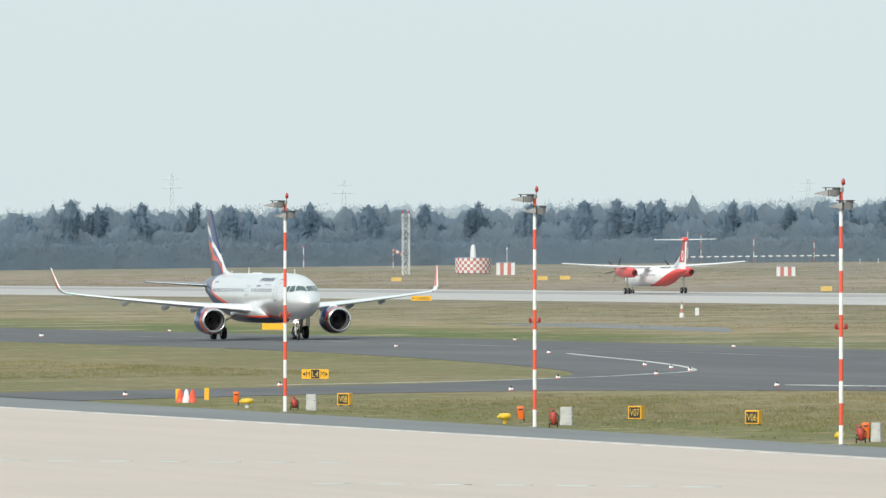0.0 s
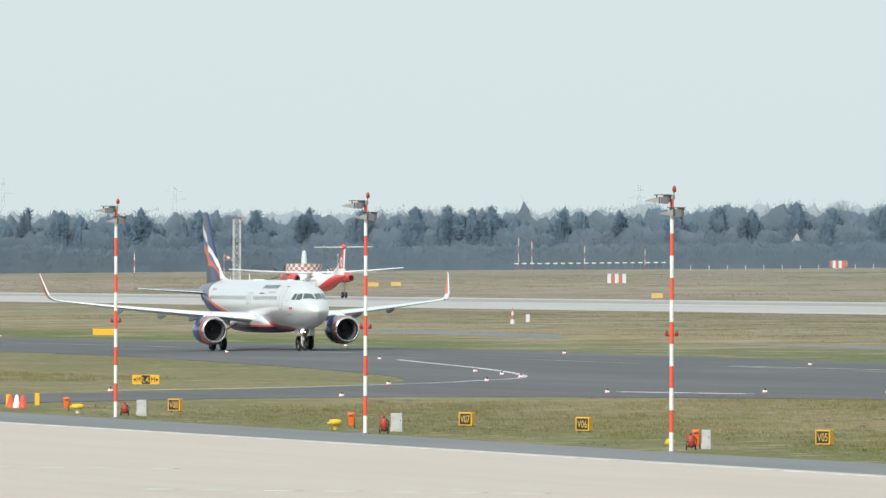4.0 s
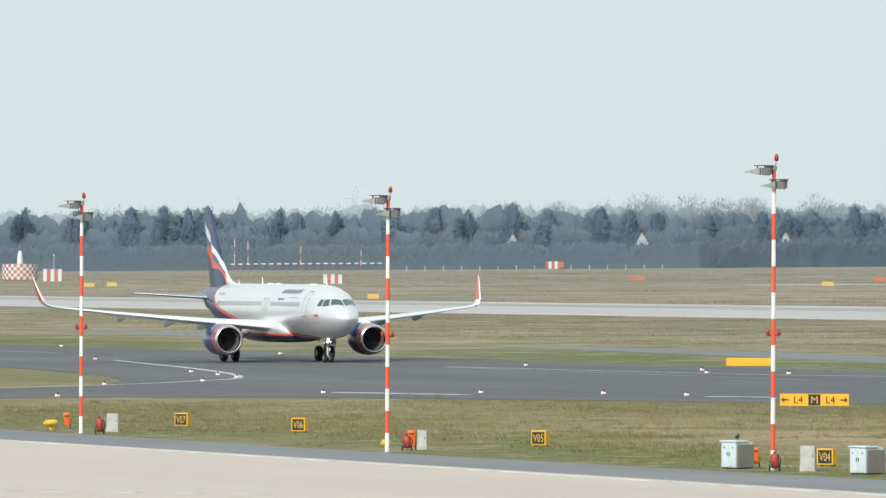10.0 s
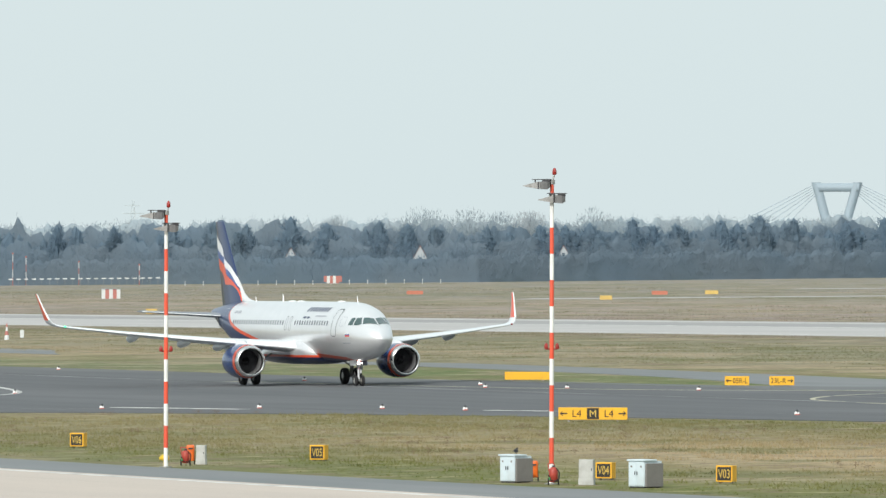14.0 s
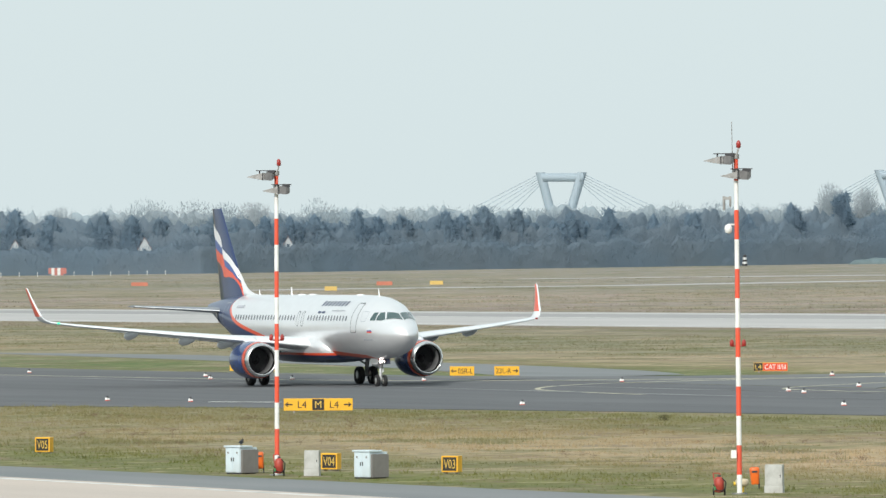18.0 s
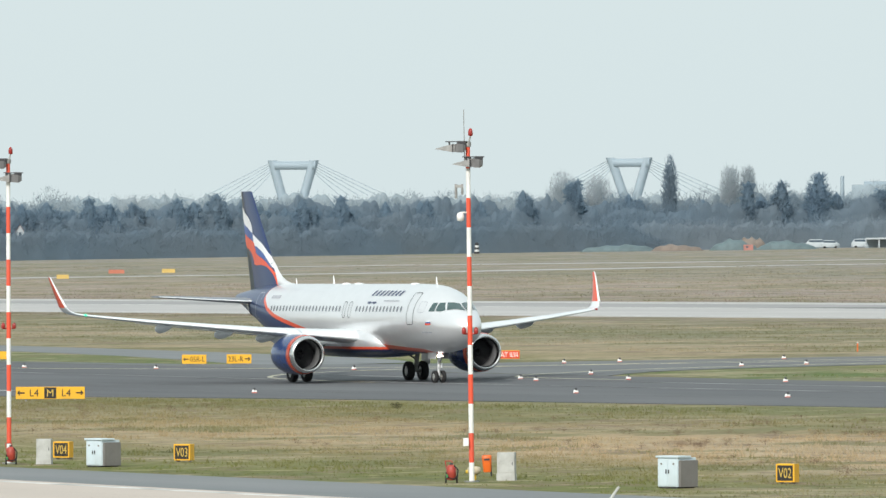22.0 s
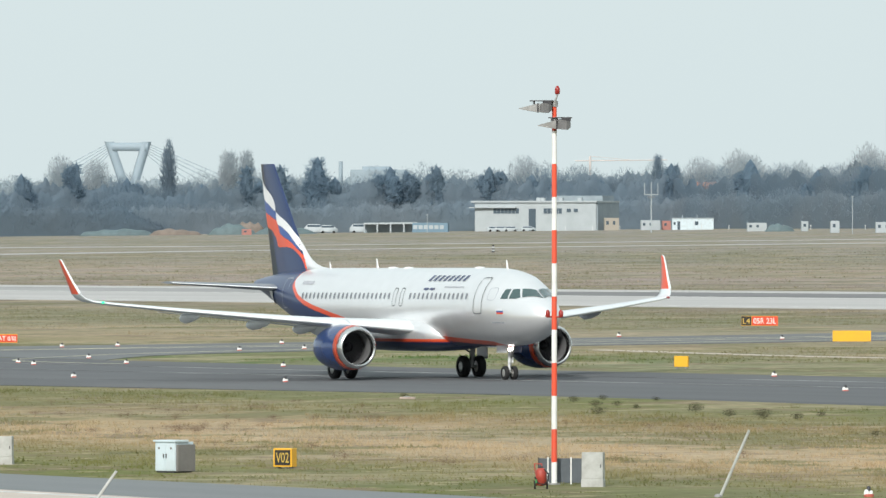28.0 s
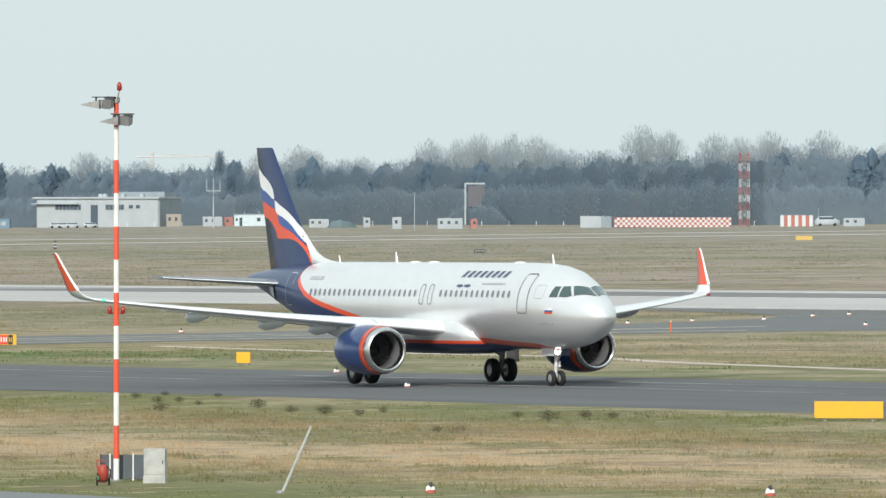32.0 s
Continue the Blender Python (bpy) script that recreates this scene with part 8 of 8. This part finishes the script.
for az, el, w in ((2.06, 0.31, 5.0), (-0.56, 0.3, 4.0), (-1.53, 0.34, 3.0)):
    ob = thing("power_pylon", Matrix.Translation(over(az, 4700)), "distant power pylon above the ridge, coloured faint with haze", "pylon", "power pylons")
    h = raised(az, el, 4700)
    bm = bmesh.new()
    for x in (-1, 1):
        rod(bm, (x * w * 0.5, 0, 0), (x * 0.4, 0, h), 0.2, 0.15, 5)
    for k in range(7):
        f = 0.3 + 0.1 * k
        r = w * 0.5 * (1 - f) + 0.4 * f
        rod(bm, (-r, 0, h * f), (r * 0.8, 0, h * (f + 0.09)), 0.12, seg=4)
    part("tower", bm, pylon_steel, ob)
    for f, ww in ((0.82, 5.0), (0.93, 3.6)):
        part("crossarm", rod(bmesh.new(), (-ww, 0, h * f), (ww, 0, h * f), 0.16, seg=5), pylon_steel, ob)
# crane orange, paled by distance haze within the colour itself
crane_paint = material("hazed_crane_paint", (0.58, 0.53, 0.51), 0.6, vary=0.05)
ob = thing("tower_crane", Matrix.Translation(over(10.54, 4300)), "distant tower crane above the trees, coloured pale with haze", "crane")
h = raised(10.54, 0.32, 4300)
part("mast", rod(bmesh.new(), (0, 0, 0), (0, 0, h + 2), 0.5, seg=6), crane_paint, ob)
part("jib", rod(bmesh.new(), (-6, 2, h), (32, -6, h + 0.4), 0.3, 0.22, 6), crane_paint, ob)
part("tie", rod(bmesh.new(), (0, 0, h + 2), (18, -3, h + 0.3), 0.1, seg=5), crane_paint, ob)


# ---- tufts, weeds and low bushes standing in the turf ----
def tuft_material(name, a, b):
    m = twig_material(name, a, b, 0.15, 0.5)
    for nd in m.node_tree.nodes:
        if nd.bl_idname == "ShaderNodeTexNoise":
            nd.inputs["Scale"].default_value = 0.2
    return m


def lumps(s, p, k, seed):
    """Smooth patchiness between 0 and 1."""
    v = np.zeros_like(s)
    r = np.random.default_rng(seed)
    for j in range(6):
        a, b = r.normal(size=2) * k * (0.6 + 0.4 * j)
        v += np.sin(a * s * 0.45 + b * p + r.random() * 6.3) / (1 + 0.35 * j)
    return 0.5 + v / 5


def tufts(name, count, s0, s1, p0, p1, high, spread, blades, patch_k, cut, mat, label, seed, broad=1.0):
    r = np.random.default_rng(seed)
    s, p = r.uniform(s0, s1, count * 8), r.uniform(p0, p1, count * 8)
    keep = lumps(s, p, patch_k, seed) > cut
    bearing = np.degrees(np.arctan2(s * SA + p * CA, -s * CA + p * SA))
    keep &= (bearing > -3.5) & (bearing < 15.5)
    # off the paved link and exit
    keep &= ~((s < -560 + (p - 140) * 0.1) & (s > -665) & (p < 214)) & ~((s < -562) & (s > -640) & (p > 247)) & ~((p > 212) & (p < 251)) & ~((s < -620) & (p > 247) & (p < 292)) & ~((s < -440) & (s > -860) & (p > 184 + np.maximum(0, (s + 620)) * 0.16) & (p < 216))
    s, p = s[keep][:count], p[keep][:count]
    n = len(s)
    x, y = s * SA + p * CA, -s * CA + p * SA
    base = np.stack([x, y, SLOPE * x - 0.02], 1)
    c = np.repeat(base, blades, 0)
    m = len(c)
    c[:, :2] += r.normal(size=(m, 2)) * spread
    d = np.stack([r.normal(size=m) * 0.45, r.normal(size=m) * 0.45, np.ones(m)], 1)
    d /= np.linalg.norm(d, axis=1)[:, None]
    h = high * (0.5 + 0.8 * r.random(m)) * np.repeat(0.6 + 0.8 * r.random(n), blades)
    return tagged(new(name, tri_mesh(name, shards(c, d, h, (0.03 + 0.05 * r.random(m)) * broad, np.tile(np.array([-0.4, -0.8, 0.3]), (m, 1))), [mat])), label, "grass", kind="stuff")


tufts("dry_grass_near", 15000, -760, -215, 142, 213, 0.12, 0.2, 5, 0.12, 0.42, turf_blades, "pale dry grass standing in patches", 11)
tufts("short_grass_near", 10000, -760, -215, 140.5, 213, 0.08, 0.2, 5, 0.2, 0.45, turf_blades, "short grass among the dry stalks", 12)
tufts("tussocks_near", 5000, -760, -215, 146, 210, 0.18, 0.22, 7, 0.3, 0.55, turf_blades, "taller tussocks of dead grass", 21)
tufts("dry_grass_middle", 18000, -1250, -420, 252, 393, 0.13, 0.4, 5, 0.08, 0.42, turf_blades, "dry grass between taxiway and runway", 14, 1.5)
tufts("dry_grass_far", 18000, -2600, -900, 468, 846, 0.18, 0.8, 5, 0.05, 0.45, turf_blades, "dry grass beyond the runway", 23, 3.0)
bush_leaf = twig_material("low_bush", (0.05, 0.052, 0.03), (0.06, 0.056, 0.036), 0.12)
weed_leaf = twig_material("dead_weed_clump", (0.2, 0.138, 0.1), (0.185, 0.135, 0.095), 0.1, 0.3)


def low_bush(s, p, k, wide, mat, label, data):
    if not data:
        tris = bare_tree(0.42, 0.38, 1500, 0.0, 1.3, 1.1, 1.0) if wide == 1.0 else bare_tree(0.42, 0.34, 420, 0.0, 2.6, 0.8, 1.0)
        data += [tri_mesh("stem", tris[:120], [mat]), tri_mesh("twigs", tris[120:], [mat])]
    ob = thing("low_bush", Matrix.Translation(at(s, p)) @ Matrix.Diagonal((k * wide, k * wide, k, 1)) @ Matrix.Rotation(s * 1.7, 4, "Z"), label, "bush", "low bushes")
    share("stem", data[0], ob, Matrix.Identity(4))
    tagged(share("twig_mass", data[1], ob, Matrix.Identity(4)), kind="stuff")


BUSHES = []
for s, p, k in ((-395.9, 197.3, 0.9), (-420.8, 208.4, 0.7), (-410.9, 204.6, 0.75), (-424, 211.5, 0.6), (-411.5, 206, 0.6), (-406, 204.2, 0.5), (-396.6, 202.4, 1.0), (-387.4, 199.3, 0.8), (-382.5, 198.4, 1.05), (-380.5, 199, 0.7),
                (-384.4, 202.2, 0.6), (-370.9, 201.4, 0.7), (-364.4, 199.3, 1.15), (-419.5, 212, 0.5), (-437.4, 207.6, 0.6), (-474.9, 196.8, 0.8), (-367.2, 202.6, 0.8), (-365.6, 203, 0.7), (-351.9, 187.5, 0.6)):
    low_bush(s, p, k * 1.15, 1.0, bush_leaf, "low dark bush growing in the grass", BUSHES)
WEEDS = []
for s, p, k in ((-326.5, 156.5, 1.0), (-325.2, 156.3, 0.8), (-337.8, 157.9, 1.0), (-338.9, 158, 0.8), (-470, 178, 1.2), (-489, 185, 1.1), (-402, 170, 0.8), (-437, 163, 0.9), (-468.6, 171.1, 1.0), (-467.9, 171.6, 0.7), (-423.2, 152.1, 0.7), (-420.5, 152.0, 0.8), (-419.9, 152.7, 0.7), (-446.5, 184.0, 0.9), (-437.0, 189.1, 0.9), (-417.0, 186.2, 0.9), (-420.6, 192.1, 0.7), (-418.7, 196.6, 0.8), (-396.8, 186.7, 0.7), (-336.5, 157.3, 0.6), (-388.3, 175.0, 0.8), (-406.9, 163.9, 0.7), (-453.1, 180.5, 0.8), (-505, 161, 0.8), (-512, 168, 0.9), (-524, 163, 0.8), (-478, 158, 0.7), (-460, 165, 0.8)):
    low_bush(s, p, k * 0.9, 1.8, weed_leaf, "low clump of dead brown weeds in the grass", WEEDS)
R5 = random.Random(5)
PATCHES = [(-408, 180.6), (-418, 187), (-421, 192.5), (-431.6, 198.6), (-395, 185.8), (-385.2, 168.5), (-384, 169.2), (-383.6, 172.5), (-387.5, 174.8), (-382, 171.3), (-381.5, 174.2), (-443.7, 158.6), (-441.5, 159.2), (-441.8, 160.7), (-517, 181), (-504, 183.7)]
for s0, p0 in PATCHES + [(R5.uniform(-560, -300), R5.uniform(158, 190)) for _ in range(26)]:
    for _ in range(R5.randint(2, 5)):
        low_bush(s0 + R5.gauss(0, 2.2), p0 + R5.gauss(0, 1.0), R5.uniform(0.45, 0.85), 1.8, weed_leaf, "low clump of dead brown weeds in the grass", WEEDS)


# ---- what moves ----
def level(s, p, back=False, tilt=1.0):
    """The pose of an aircraft whose nose wheel track stands at s, p on the sloping field."""
    x = (at(s + 1, p) - at(s, p)).normalized()
    if back:
        x = -x
    up = Vector((-SLOPE * tilt, 0, 1)).normalized()
    y = up.cross(x).normalized()
    up = x.cross(y)
    m = Matrix((x, y, up)).transposed().to_4x4()
    m.translation = at(s, p, 0.04)
    return m


def motions():
    rows = [(0, -860.05), (1, -846.41), (2, -832.58), (3, -818.58), (4, -803.9), (5, -789.72), (6, -775.87), (7, -762.09), (8, -748.13), (9, -733.86), (10, -719.73), (11, -705.5), (12, -691.06),
            (13, -676.65), (14, -662.03), (15, -647.3), (16, -632.87), (17, -618.37), (18, -603.93), (19, -589.65), (20, -575.93), (21, -562.75), (22, -549.75), (23, -536.71), (24, -523.84), (25, -511.21),
            (26, -498.52), (27, -485.87), (28, -472.71), (29, -459.47), (30, -446.13), (31, -432.99), (32, -419.83)]
    go = [(t, -1470.0 - 20.3 * t - 0.62 * t * t) for t in range(0, 13)] + [(t, -1802.9 - 35.2 * (t - 12)) for t in range(14, 33, 2)]
    walk(prop, [(t, level(s, 448.0, True) @ pose(0, 0, 0, 0, 0, -1.5)) for t, s in go])
    # small corrections of its run, and the heading's slow weave, in degrees
    late = ((0, 0.3), (2, 0.3), (6, 0.19), (10, 0.12), (12, 0.0), (16, -0.2), (18, -0.3), (24, -0.29), (26, -0.1), (28, 0.1), (28.5, -0.2), (29, -0.05), (29.5, -0.2), (30, 0.0), (30.5, -0.14), (31, 0.05), (31.5, -0.15), (32, 0.02))
    weave = ((0, -0.3), (6, -0.3), (10, -0.04), (12, -0.1), (18, -0.04), (20, -0.02), (22, 0.05), (24, 0.16), (26, -0.1), (28, -0.31), (28.5, -0.2), (29, 0.08), (29.5, 0.38), (30, 0.5), (30.5, 0.46), (31, 0.3), (31.5, 0.05), (32, -0.14))
    known = lambda line, t: float(np.interp(t, [q[0] for q in line], [q[1] for q in line]))
    times = list(range(0, 28)) + [28 + 0.5 * k for k in range(9)]
    walk(jet, [(t, level(known(rows, t) + known(late, t), 232.8, tilt=0.46) @ pose(0, 0, 0, 0, 0, known(weave, t))) for t in times])


motions()
